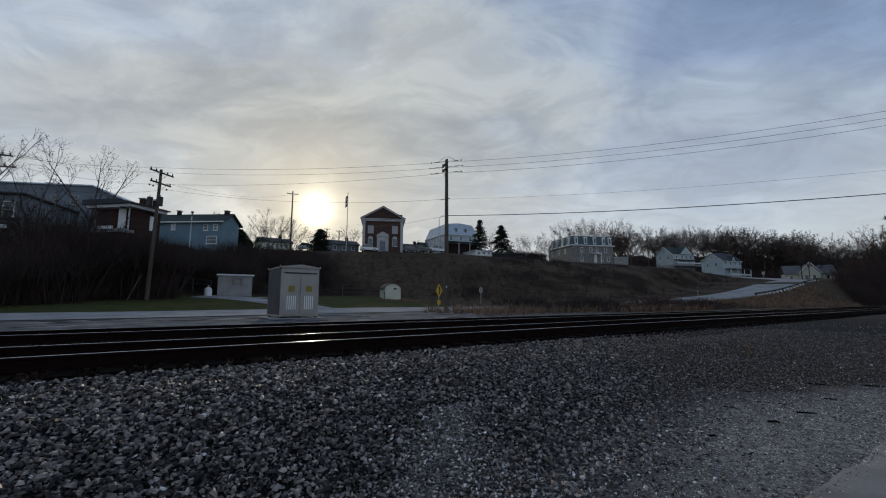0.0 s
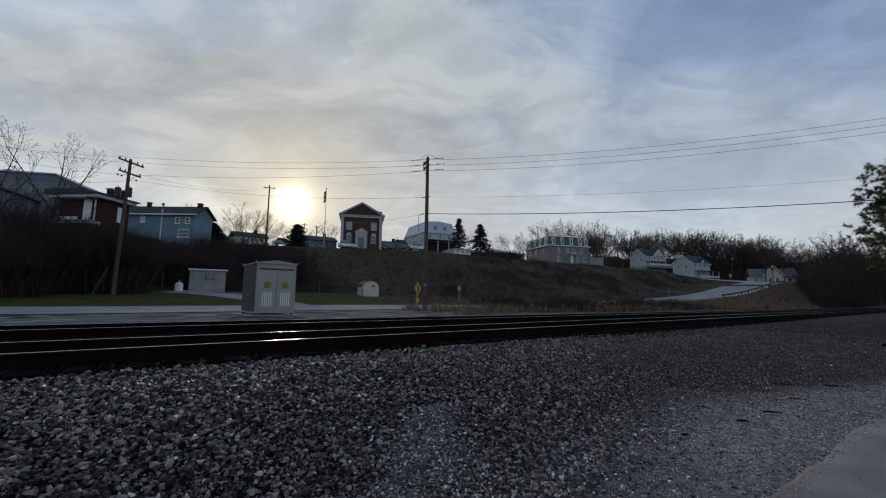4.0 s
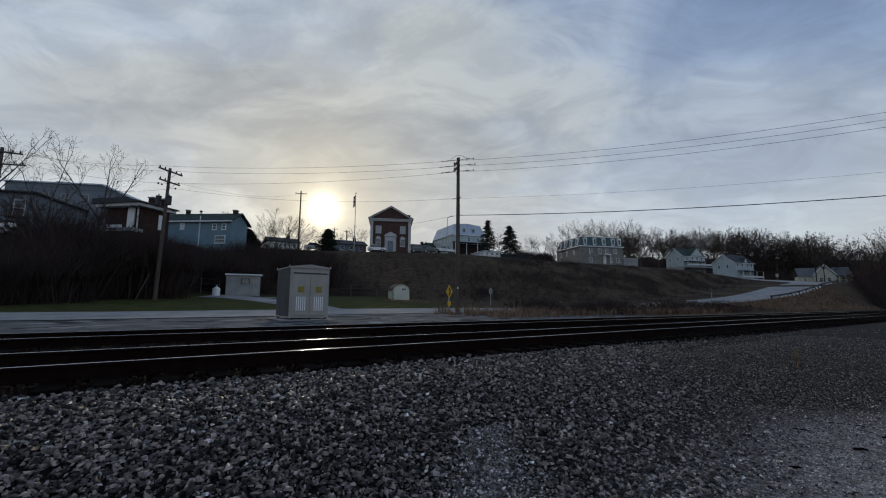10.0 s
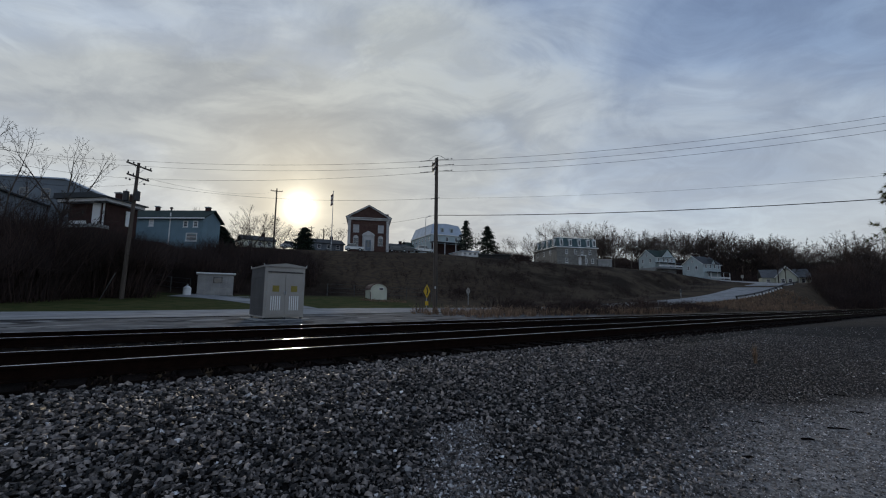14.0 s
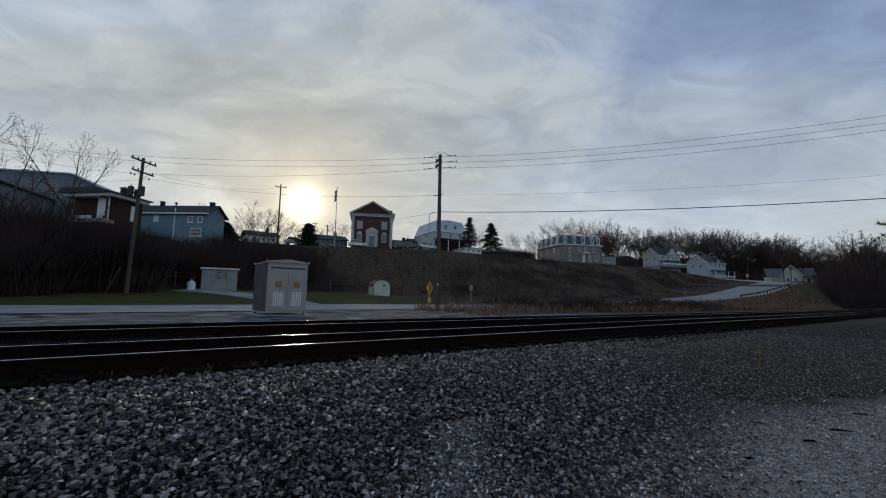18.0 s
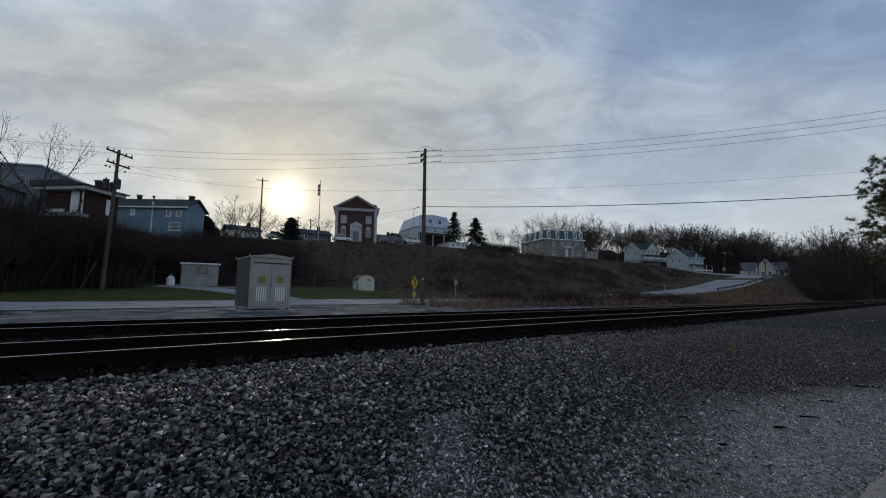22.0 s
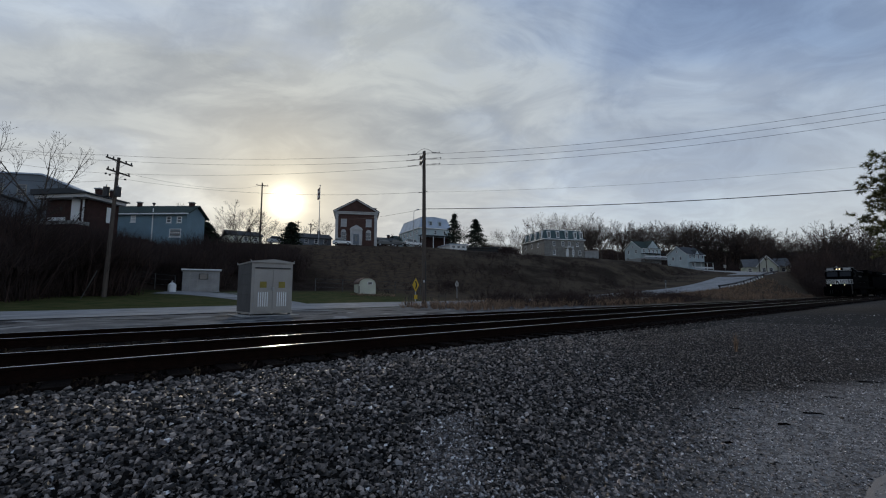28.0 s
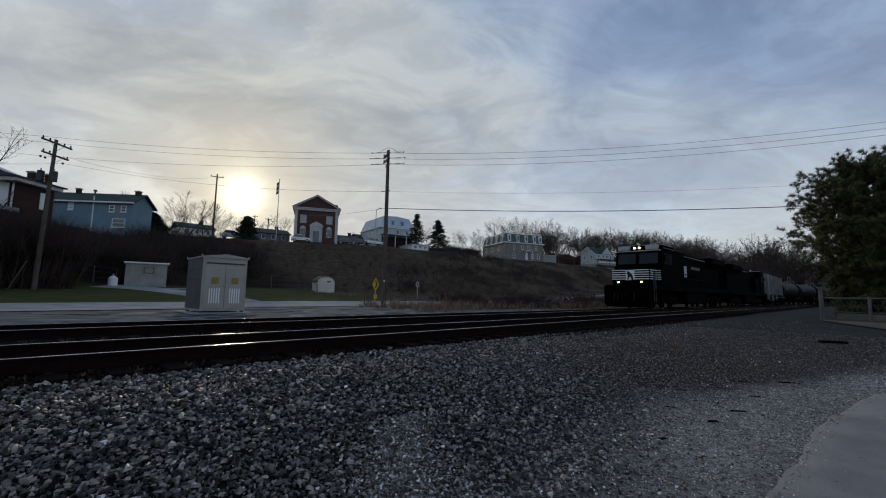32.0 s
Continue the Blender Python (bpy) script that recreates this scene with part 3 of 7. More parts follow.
def build_cabinet():
    w, d, h = 1.62, 2.15, 2.27
    left, right = polar(-21.2, 18.35), polar(-16.4, 18.35)
    base = on_ground((left + right) / 2)
    c = empty("signal_cabinet", Matrix.Translation(base) @ TRACK_TURN, "silver-grey metal signal cabinet with double doors beside the tracks", "cabinet")
    z0 = 0.14
    part("body", boxed(-w / 2, w / 2, 0.0, d, z0, h - 0.12, 0.012), M_GREYPAINT, c)
    # thin panel in a darker grey than the body, so this side looks shaded
    part("side_panel", boxed(-w / 2 - 0.012, -w / 2 - 0.001, 0.02, d - 0.02, z0 + 0.02, h - 0.14), M_SHADESIDE, c, "side panel with its shade in the paint colour")
    bm = prism(B(), [(-w / 2 - 0.05, h - 0.125), (w / 2 + 0.05, h - 0.125), (w / 2 + 0.05, h - 0.08), (0.04, h + 0.03), (-0.04, h + 0.03), (-w / 2 - 0.05, h - 0.08)], -0.06, d + 0.06)
    part("roof", bm, M_GREYPAINT, c, "low gabled grey sheet roof")
    part("lintel", boxed(-w / 2 + 0.12, w / 2 - 0.1, -0.05, -0.002, h - 0.36, h - 0.315, 0.008), M_DARKMETAL, c, "dark drip rail over the doors")
    for side in (-1, 1):
        x0, x1 = (-0.72, -0.012) if side < 0 else (0.012, 0.72)
        dr = part("door", boxed(x0, x1, -0.028, -0.002, z0 + 0.06, h - 0.40, 0.008), M_GREYPAINT, c)
        cx = (x0 + x1) / 2
        part("vent", boxed(cx - 0.21, cx + 0.21, -0.036, -0.029, 0.36, 0.98), M_GREYPAINT, dr, "recessed vent panel")
        for k in range(5):
            xx = cx - 0.17 + k * 0.085
            part("slat", boxed(xx - 0.02, xx + 0.02, -0.052, -0.037, 0.38, 0.96, 0.004), M_WHITE, dr, "white vent slat")
        part("warning_plate", boxed(cx - 0.13, cx + 0.13, -0.036, -0.029, 1.13, 1.38), M_FADED, dr, "faded yellow warning plate")
        part("handle", boxed(-0.05 * side - 0.015 + 0.08 * side, -0.05 * side + 0.015 + 0.08 * side, -0.075, -0.029, 1.02, 1.16, 0.005), M_METAL, dr, "steel door handle")
        for zz in (0.45, 1.1, 1.62):
            hx = x0 - 0.012 if side < 0 else x1 + 0.012
            part("hinge", rod(B(), (hx, -0.03, zz - 0.06), (hx, -0.03, zz + 0.06), 0.013, n=6), M_METAL, dr)
    for x in (-w / 2 + 0.08, 0.05, w / 2 - 0.08):
        for y in (0.1, d - 0.1):
            part("leg", boxed(x - 0.05, x + 0.05, y - 0.05, y + 0.05, -0.02, z0, 0.006), M_DARKMETAL, c)
    part("skid", boxed(-w / 2 - 0.02, w / 2 + 0.02, 0.02, d - 0.02, 0.09, z0 - 0.001, 0.006), M_GREYPAINT, c)
    for x in (-w / 2 - 0.06, w / 2 + 0.06):
        for y in (0.0, d):
            part("lifting_eye", rod(B(), (x * 0.94, y, h - 0.12), (x, y, h - 0.02), 0.018, n=6), M_METAL, c)
    for k in range(4):
        z = 0.45 + k * 0.42
        part("side_rib", boxed(-w / 2 - 0.026, -w / 2 - 0.013, 0.06, d - 0.06, z, z + 0.025, 0.003), M_SHADESIDE, c)
    pad = mesh_object("concrete_pad", boxed(-w / 2 - 0.35, w / 2 + 0.25, -0.2, d + 0.2, -0.06, 0.03, 0.01), M_CHALK)
    pad.matrix_basis = Matrix.Translation(base) @ TRACK_TURN
    tagged(pad, "low grey concrete pad beneath the signal cabinet", "concrete pad")


def build_shed():
    a, b = polar(-28.6, 46), polar(-24.75, 46)
    w = (b - a).length
    th = math.atan2((b - a).y, (b - a).x)
    z = el(0.42, 46)
    c = empty("equipment_shed", Matrix.Translation((a.x, a.y, z)) @ Matrix.Rotation(th, 4, "Z"), "small grey block equipment shed with a flat white roof", "shed")
    h, d = 2.0, 2.4
    part("wall", boxed(0, w, 0, d, 0, h, 0.02), M_BLOCK, c)
    for k in range(1, 5):
        part("panel_seam", boxed(k * w / 5 - 0.015, k * w / 5 + 0.015, -0.02, -0.001, 0.02, h - 0.02), M_GREYPAINT, c)
    for zz in (0.62, 1.28):
        part("panel_seam", boxed(0.02, w - 0.02, -0.015, -0.001, zz, zz + 0.03), M_GREYPAINT, c)
    part("roof", boxed(-0.14, w + 0.16, -0.22, d + 0.15, h + 0.002, h + 0.13, 0.03), M_WHITE, c, "white flat roof with a rolled edge")
    win = part("window", boxed(w * 0.43, w * 0.68, -0.035, -0.002, 1.14, 1.70, 0.01), M_BLACK, c)
    part("pane", boxed(w * 0.45, w * 0.66, -0.045, -0.036, 1.18, 1.66), M_GLASS, win)
    part("base", boxed(-0.05, w + 0.05, -0.05, d + 0.05, -0.3, -0.002), M_CHALK, c)
    p = mesh_object("concrete_apron", boxed(-1.4, w + 2.9, -1.6, -0.06, -0.42, -0.14, 0.03), M_CHALK)
    p.matrix_basis = Matrix.Translation((a.x, a.y, z)) @ Matrix.Rotation(th, 4, "Z")
    tagged(p, "pale concrete apron in front of the equipment shed", "concrete slab")
    # small white tank beside it
    t = empty("fuel_tank", Matrix.Translation((a.x, a.y, z - 0.14)) @ Matrix.Rotation(th, 4, "Z"), "small white upright gas tank beside the shed", "gas tank")
    part("shell", rod(B(), (-0.75, -0.5, 0.1), (-0.75, -0.5, 0.75), 0.34, n=20), M_WHITE, t, smooth=False)
    part("dome", rod(B(), (-0.75, -0.5, 0.751), (-0.75, -0.5, 0.95), 0.34, 0.12, n=20), M_WHITE, t)
    part("valve", rod(B(), (-0.75, -0.5, 0.951), (-0.75, -0.5, 1.12), 0.07, n=10), M_METAL, t)
    part("base", boxed(-1.15, -0.42, -0.85, -0.2, -0.1, 0.099, 0.02), M_CHALK, t)


def build_hut():
    a, b = polar(-7.85, 48), polar(-5.55, 48)
    w = (b - a).length
    th = math.atan2((b - a).y, (b - a).x) + radians(14)
    z = el(-0.12, 48)
    c = empty("garden_shed", Matrix.Translation((a.x, a.y, z)) @ Matrix.Rotation(th, 4, "Z"), "small cream barrel-roofed shed on the lawn", "shed")
    d, h = 2.6, 1.25
    arc = [(w / 2 + (w / 2) * math.cos(math.pi * k / 10), h + 0.68 * math.sin(math.pi * k / 10)) for k in range(11)]
    part("wall", prism(B(), [(w, 0), *arc, (0, 0)], 0, d), M_CREAM, c)
    outer = [(w / 2 + (w / 2 + 0.09) * math.cos(math.pi * k / 10), h + 0.76 * math.sin(math.pi * k / 10)) for k in range(11)]
    inner = [(w / 2 + (w / 2 + 0.004) * math.cos(math.pi * k / 10), h + 0.686 * math.sin(math.pi * k / 10)) for k in range(11)]
    part("roof", prism(B(), outer + inner[::-1], -0.1, d + 0.1), M_RUSTROOF, c, "rounded rusty sheet roof")
    win = part("window", boxed(w * 0.5, w * 0.8, -0.03, -0.002, 1.2, 1.5, 0.01), M_WHITE, c)
    part("pane", boxed(w * 0.53, w * 0.77, -0.04, -0.031, 1.23, 1.47), M_GLASS, win)
    part("door", boxed(w * 0.28, w * 0.74, -0.022, -0.002, 0.03, 1.15, 0.008), M_CREAM, c)
    part("post", boxed(-0.1, -0.02, -0.35, -0.25, -0.2, 1.0), M_POLE, c)
    part("skid", boxed(-0.05, w + 0.05, -0.02, d + 0.02, -0.3, -0.002), M_POLE, c)


def insulator(bm, p, s=1.0):
    rod(bm, p, p + Vector((0, 0, 0.09 * s)), 0.045 * s, n=8)
    rod(bm, p + Vector((0, 0, 0.09 * s)), p + Vector((0, 0, 0.17 * s)), 0.06 * s, 0.03 * s, n=8)


def utility_pole(base, top, label, arms, lean=(0, 0)):
    """arms: height, half length, turn in degrees, insulators along it."""
    c = empty("utility_pole", Matrix.Translation(base), label, "utility pole", "utility poles")
    h = top - base.z
    part("shaft", rod(B(), (0, 0, -0.3), (lean[0], lean[1], h), 0.165, 0.105, n=14), M_POLE, c, smooth=False)
    for zz, half, turn, ins in arms:
        zl = zz - base.z
        m = Matrix.Translation((lean[0] * zl / h, lean[1] * zl / h, zl)) @ Matrix.Rotation(radians(turn), 4, "Z")
        a = part("crossarm", boxed(-half, half, -0.16, -0.06, -0.055, 0.055, 0.008), M_POLE, c, "weathered timber crossarm")
        a.matrix_basis = m
        for x in ins:
            bm = B()
            insulator(bm, Vector((x, -0.11, 0.056)))
            part("insulator", bm, M_DARKMETAL, a, "dark glass insulator")
        for sx in (-1, 1):
            part("brace", rod(B(), (sx * min(0.5, half * 0.6), -0.155, -0.05), (0.0, -0.14, -0.5), 0.014, n=5), M_METAL, a)
    return c


P1 = on_ground(polar(0.95, 27.5))
P2 = on_ground(polar(-35.62, 40.0))
P2_LEAN = (0.18, 0.13)
P3 = on_ground(polar(-48.9, 43.0))
P1_TOP, P2_TOP, P3_TOP = el(19.45, 27.5), el(14.85, 40), el(13.98, 43)
P4 = on_ground(polar(63.0, 34.0))
LINE_TURN = math.degrees(math.atan2((P4 - P1).y, (P4 - P1).x)) - 90


def wire(points, radius, name, label, sag=0.5):
    cu = bpy.data.curves.new(name, "CURVE")
    cu.dimensions, cu.bevel_depth, cu.bevel_resolution = "3D", radius, 1
    sp = cu.splines.new("POLY")
    pts = []
    for a, b in zip(points, points[1:]):
        for k in range(16):
            t = k / 16
            p = a.lerp(b, t)
            p.z -= 4 * sag * t * (1 - t)
            pts.append(p)
    pts.append(points[-1])
    sp.points.add(len(pts) - 1)
    for q, p in zip(sp.points, pts):
        q.co = (*p, 1)
    cu.materials.append(M_WIRE)
    return tagged(new(name, cu), label, "cable", "overhead wires")


def build_poles():
    top = P1_TOP
    c = utility_pole(P1, top, "tall weathered timber utility pole with two crossarms by the tracks",
                     [(top - 0.35, 0.62, LINE_TURN + 38, (-0.55, 0.55)), (top - 0.72, 0.62, LINE_TURN + 38, (-0.55, 0.55))])
    part("service_arm", boxed(-0.36, 0.36, -0.15, -0.11, -0.02, 0.02, 0.004), M_DARKMETAL, c, "thin steel service bracket").matrix_basis = Matrix.Translation((0, 0, el(14.0, 27.5) - P1.z)) @ Matrix.Rotation(radians(LINE_TURN + 75), 4, "Z")
    # dead-end strings of insulators along the wires, both ways
    along = Vector((math.cos(radians(LINE_TURN + 90)), math.sin(radians(LINE_TURN + 90)), 0))
    back = (P2 - P1)
    back.z = 0
    back.normalize()
    for k, (dz, off) in enumerate(((-0.12, 0.30), (-0.52, 0.0), (-0.92, -0.30))):
        for way in (along, back):
            p0 = Vector((0, 0, top - P1.z + dz)) + way * 0.12
            p1 = p0 + way * (0.95 + 0.1 * (k % 2)) + Vector((0, 0, -0.05))
            bm = B()
            rod(bm, p0, p1, 0.013, n=6)
            for q in range(4):
                m = p0.lerp(p1, 0.50 + 0.08 * q)
                rod(bm, m, m + way * 0.035, 0.036, n=8)
            rod(bm, p1, p1 + way * 0.06, 0.045, n=8)
            part("strain_insulator", bm, M_DARKMETAL, c, "dark strain insulator string")
        loop = []
        for q in range(9):
            t = q / 8
            loop.append(Vector((0, 0, top - P1.z + dz)) + along * (0.9 * (2 * t - 1)) * 0.7 + Vector((0, 0, 0.32 * math.sin(math.pi * t))))
        if k == 0:
            bm = B()
            for a, b in zip(loop, loop[1:]):
                rod(bm, a, b, 0.012, n=4)
            part("jumper_wire", bm, M_WIRE, c)
    part("pole_tag", boxed(-0.05, 0.05, -0.18, -0.168, 1.6, 1.75), M_METAL, c)
    part("conduit", rod(B(), (0.12, -0.12, 0.0), (0.1, -0.1, 3.0), 0.03, n=6), M_DARKMETAL, c)

    utility_pole(P2, P2_TOP, "leaning weathered timber utility pole with two crossarms above the lawn",
                 [(el(14.45, 40), 1.15, 80, (-1.05, -0.55, 0.55, 1.05)), (el(13.25, 40), 1.0, 80, (-0.9, -0.45, 0.9))], P2_LEAN)
    p2 = bpy.data.objects["utility_pole.001"]
    for q in (-0.62, -0.95, 0.72):
        x, yy = 0.16 + q * 0.17, 0.12 + q * 0.98
        bm = B()
        zz = el(12.85, 40) - P2.z
        bmesh.ops.create_uvsphere(bm, u_segments=10, v_segments=6, radius=0.075, matrix=Matrix.Translation((x, yy, zz - 0.04)))
        part("cutout_fuse", bm, M_DARKMETAL, p2, smooth=True)
    for sx in (-0.34, 0.50):
        can = part("transformer", rod(B(), (sx, -0.15, el(10.6, 40) - P2.z), (sx, -0.15, el(11.6, 40) - P2.z), 0.21, n=16), M_DARKMETAL, p2, "dark cylindrical pole transformer")
        part("bushing", rod(B(), (sx, -0.15, el(11.6, 40) - P2.z), (sx, -0.15, el(11.85, 40) - P2.z), 0.05, n=8), M_METAL, can)
    utility_pole(P3, P3_TOP, "weathered timber utility pole with two crossarms before the thicket",
                 [(P3_TOP - 0.35, 1.15, 30, (-1.0, -0.6, 0.6, 1.0)), (P3_TOP - 1.25, 1.6, 15, (-1.4, -0.9, 0.9, 1.4))])
    q = on_ground(polar(-20.45, 80))
    utility_pole(q, el(14.1, 80), "thin far utility pole with one crossarm on the hill", [(el(13.75, 80), 1.0, 20, (-0.9, 0, 0.9))])
    for az, r, e in ((-16.6, 120, 9.3), (-15.9, 118, 9.6), (-14.3, 115, 9.4), (-17.2, 130, 9.0)):
        b = on_ground(polar(az, r))
        utility_pole(b, el(e, r), "far utility pole among the houses on the hill", [(el(e - 0.2, r), 0.8, 10, (-0.7, 0.7))])
    for az, r, e in ((26.6, 185, 8.0), (34.9, 180, 7.4)):
        b = on_ground(polar(az, r))
        utility_pole(b, el(e, r), "far utility pole beside the white houses", [(el(e - 0.15, r), 0.9, -20, (-0.7, 0.7))])
    utility_pole(P4, P4.z + 10.6, "weathered timber utility pole beyond the pine", [(P4.z + 10.2, 1.0, LINE_TURN, (-0.9, 0.9))])
    # street lamp behind the near pole
    b = on_ground(polar(-0.55, 88))
    sl = empty("street_lamp", Matrix.Translation(b), "slim street lamp on the hill road", "street lamp")
    hh = el(11.35, 88) - b.z
    part("pole", rod(B(), (0, 0, 0), (0.15, 0, hh), 0.09, 0.06, n=8), M_METAL, sl)
    part("arm", rod(B(), (0.15, 0, hh), (0.8, 0, hh + 0.45), 0.045, n=6), M_METAL, sl)
    part("lamp_head", boxed(0.7, 1.3, -0.12, 0.12, hh + 0.4, hh + 0.55, 0.03), M_METAL, sl)

    up = Vector((0, 0, 1))
    for k, (dz, off2, dz4) in enumerate(((-0.17, -0.95, 0.35), (-0.57, 0.5, 0.0), (-0.97, 0.95, -0.35))):
        a = Vector((P1.x, P1.y, P1_TOP + dz))
        m2 = Vector((P2.x + 0.17 + off2 * math.cos(radians(80)), P2.y + 0.12 + off2 * math.sin(radians(80)), el(14.45, 40) + 0.2 - (0.9 if k == 2 else 0)))
        m3 = Vector((P3.x + off2, P3.y + off2 * 0.4, P3_TOP - 0.15 - (0.9 if k == 2 else 0)))
        m5 = m3 + (m3 - m2) * 1.6
        r4 = Vector((P4.x, P4.y, P4.z + 10.3 + dz4))
        wire([m5, m3, m2, a], 0.0085, "power_line", "thin dark overhead power line between the poles", 0.35)
        wire([a, r4, r4 + (r4 - a)], 0.0085, "power_line", "thin dark overhead power line between the poles", 0.75)
    c0 = Vector((P1.x, P1.y, el(11.75, 27.5)))
    c4 = Vector((P4.x, P4.y, P4.z + 6.1))
    wire([c0, c4, c4 + (c4 - c0)], 0.022, "telephone_cable", "thick black overhead telephone cable", 0.45)
    far_end = polar(-12, 90, el(10.3, 90))
    wire([c0, far_end], 0.009, "telephone_cable", "thin overhead cable running up to the hill", 0.6)
    d0 = Vector((P1.x, P1.y, el(14.05, 27.5)))
    d4 = Vector((P4.x, P4.y, P4.z + 7.3))
    wire([d0, d4, d4 + (d4 - d0)], 0.005, "service_wire", "very thin overhead service wire", 0.5)
    e2 = Vector((P2.x + 0.8, P2.y, el(13.2, 40)))
    wire([e2, Vector((*polar(-20.45, 80).xy, el(13.8, 80)))], 0.009, "service_wire", "thin overhead service wire", 0.9)
    e3 = Vector((P3.x, P3.y, P3_TOP - 2.2))
    wire([e3 + (e3 - e2) * 1.5, e3, e2 - up * 0.5, Vector((P1.x, P1.y, el(14.05, 27.5)))], 0.008, "service_wire", "very thin overhead service wire", 0.6)
    # guy stake by the leaning pole
    g = on_ground(polar(-37.6, 38))
    st = mesh_object("guy_guard", rod(B(), (0, 0, -0.2), (0.6, 0.6, 2.0), 0.024, n=8), M_DULL)
    st.matrix_basis = Matrix.Translation(g)
    tagged(st, "pale slanting guy-wire guard in the grass", "guy guard")


def build_signs():
    p = on_ground(polar(-0.2, 33.0))
    s = empty("curve_sign", Matrix.Translation(p) @ Matrix.Rotation(radians(48), 4, "Z"), "yellow diamond warning sign with a black arrow on a post", "road sign")
    zc = el(1.25, 33) - p.z
    part("post", boxed(-0.035, 0.035, 0.0, 0.05, -0.2, zc + 0.5), M_METAL, s)
    bm = B()
    prism(bm, [(0, -0.56), (0.40, 0), (0, 0.56), (-0.40, 0)], -0.02, -0.002)
    f = part("sign_plate", bm, M_YELLOW, s)
    f.location = (0, 0, zc)
    bm = B()
    prism(bm, [(-0.03, -0.30), (0.05, -0.30), (0.16, 0.0), (0.05, 0.30), (-0.10, 0.30), (0.03, 0.0), (-0.10, -0.30)], -0.028, -0.021)
    part("arrow", bm, M_BLACK, f)
    part("speed_plate", boxed(-0.19, 0.19, -0.02, -0.002, zc - 1.12, zc - 0.78, 0.005), M_YELLOW, s, "small yellow plate below the diamond")
    for az, r, e, lab in ((5.5, 46, 1.4, "small white arrow sign on a post"), (31.8, 72, 1.35, "small pale sign on a post by the road"), (37.9, 128, 3.0, "small white road sign at the bend")):
        p = on_ground(polar(az, r))
        s = empty("road_sign", Matrix.Translation(p) @ Matrix.Rotation(radians(-az), 4, "Z"), lab, "road sign", "small road signs")
        h = max(el(e, r) - p.z, 1.2)
        part("post", boxed(-0.03, 0.03, 0, 0.05, -0.2, h + 0.3), M_METAL, s)
        bm = B()
        if az < 10:
            prism(bm, [(-0.16, -0.3), (0.16, -0.3), (0.2, 0.05), (0, 0.36), (-0.2, 0.05)], -0.02, -0.002)
        else:
            k = 0.5 if az < 33 else 1.0
            box(bm, -0.3 * k, 0.3 * k, -0.02, -0.002, -0.38 * k, 0.38 * k, 0.01)
        f = part("sign_plate", bm, M_DULL if 10 < az < 33 else M_GREYPAINT, s)
        f.location = (0, 0, h)
        if az < 10:
            part("arrow", prism(B(), [(-0.03, -0.2), (0.03, -0.2), (0.03, 0.1), (-0.03, 0.1)], -0.027, -0.021), M_BLACK, f)
    # short delineator posts at the verge
    for k, (az, r) in enumerate(((-1.6, 29.5), (-1.1, 29.8), (-0.75, 29.6), (1.9, 30), (3.0, 31), (3.9, 34))):
        p = on_ground(polar(az, r))
        ob = mesh_object("verge_post", boxed(-0.04, 0.04, -0.04, 0.04, -0.2, 0.62 + 0.1 * (k % 3), 0.008), M_POLE)
        ob.matrix_basis = Matrix.Translation(p)
        tagged(ob, "short worn post in the dry grass verge", "post", "verge posts")


def build_guardrail():
    line = []
    for (s0, n0), (s, n), (s1, n1) in zip(ROAD_LINE, ROAD_LINE[1:], ROAD_LINE[2:]):
        if 74 <= s <= 112:
            d = Vector((s1 - s0, n1 - n0)).normalized()
            line.append(sn(s + d.y * 4.1, n - d.x * 4.1))
    g = empty("guardrail", Matrix.Identity(4), "low steel guardrail along the outer edge of the climbing road", "guardrail")
    for a, b in zip(line, line[1:]):
        a, b = on_ground(a), on_ground(b)
        d = (b - a).normalized()
        bm = B()
        for dz in (0.42, 0.54):
            rod(bm, a + Vector((0, 0, dz)), b + Vector((0, 0, dz)), 0.07, n=6)
        part("beam", bm, M_DARKMETAL, g)
        part("post", boxed(-0.06, 0.06, -0.06, 0.06, -0.3, 0.58), M_DARKMETAL, g).location = a - Vector((d.y, -d.x, 0)) * -0.12
    for k in range(12):
        s = 77 + k * 1.7
        p = on_ground(sn(s, 22.6))
        ob = part("reflector_block", boxed(-0.35, 0.35, -0.05, 0.05, 0.12, 0.38, 0.02), M_WHITE, g, "white painted guard block")
        ob.matrix_basis = Matrix.Translation(p) @ TRACK_TURN


def wire_fence(az0, az1, r, label):
    c = empty("wire_fence", Matrix.Identity(4), label, "fence", "wire fences")
    k = max(3, int(abs(az1 - az0) * r * 0.0175 / 3.0))
    pts = [on_ground(polar(az0 + (az1 - az0) * i / k, r)) for i in range(k + 1)]
    for p in pts:
        part("post", rod(B(), p - Vector((0, 0, 0.2)), p + Vector((0, 0, 1.45)), 0.045, n=6), M_DULL, c)
    for a, b in zip(pts, pts[1:]):
        for dz in (0.45, 0.95, 1.4):
            part("wire_strand", rod(B(), a + Vector((0, 0, dz)), b + Vector((0, 0, dz)), 0.014, n=4), M_DULL, c)


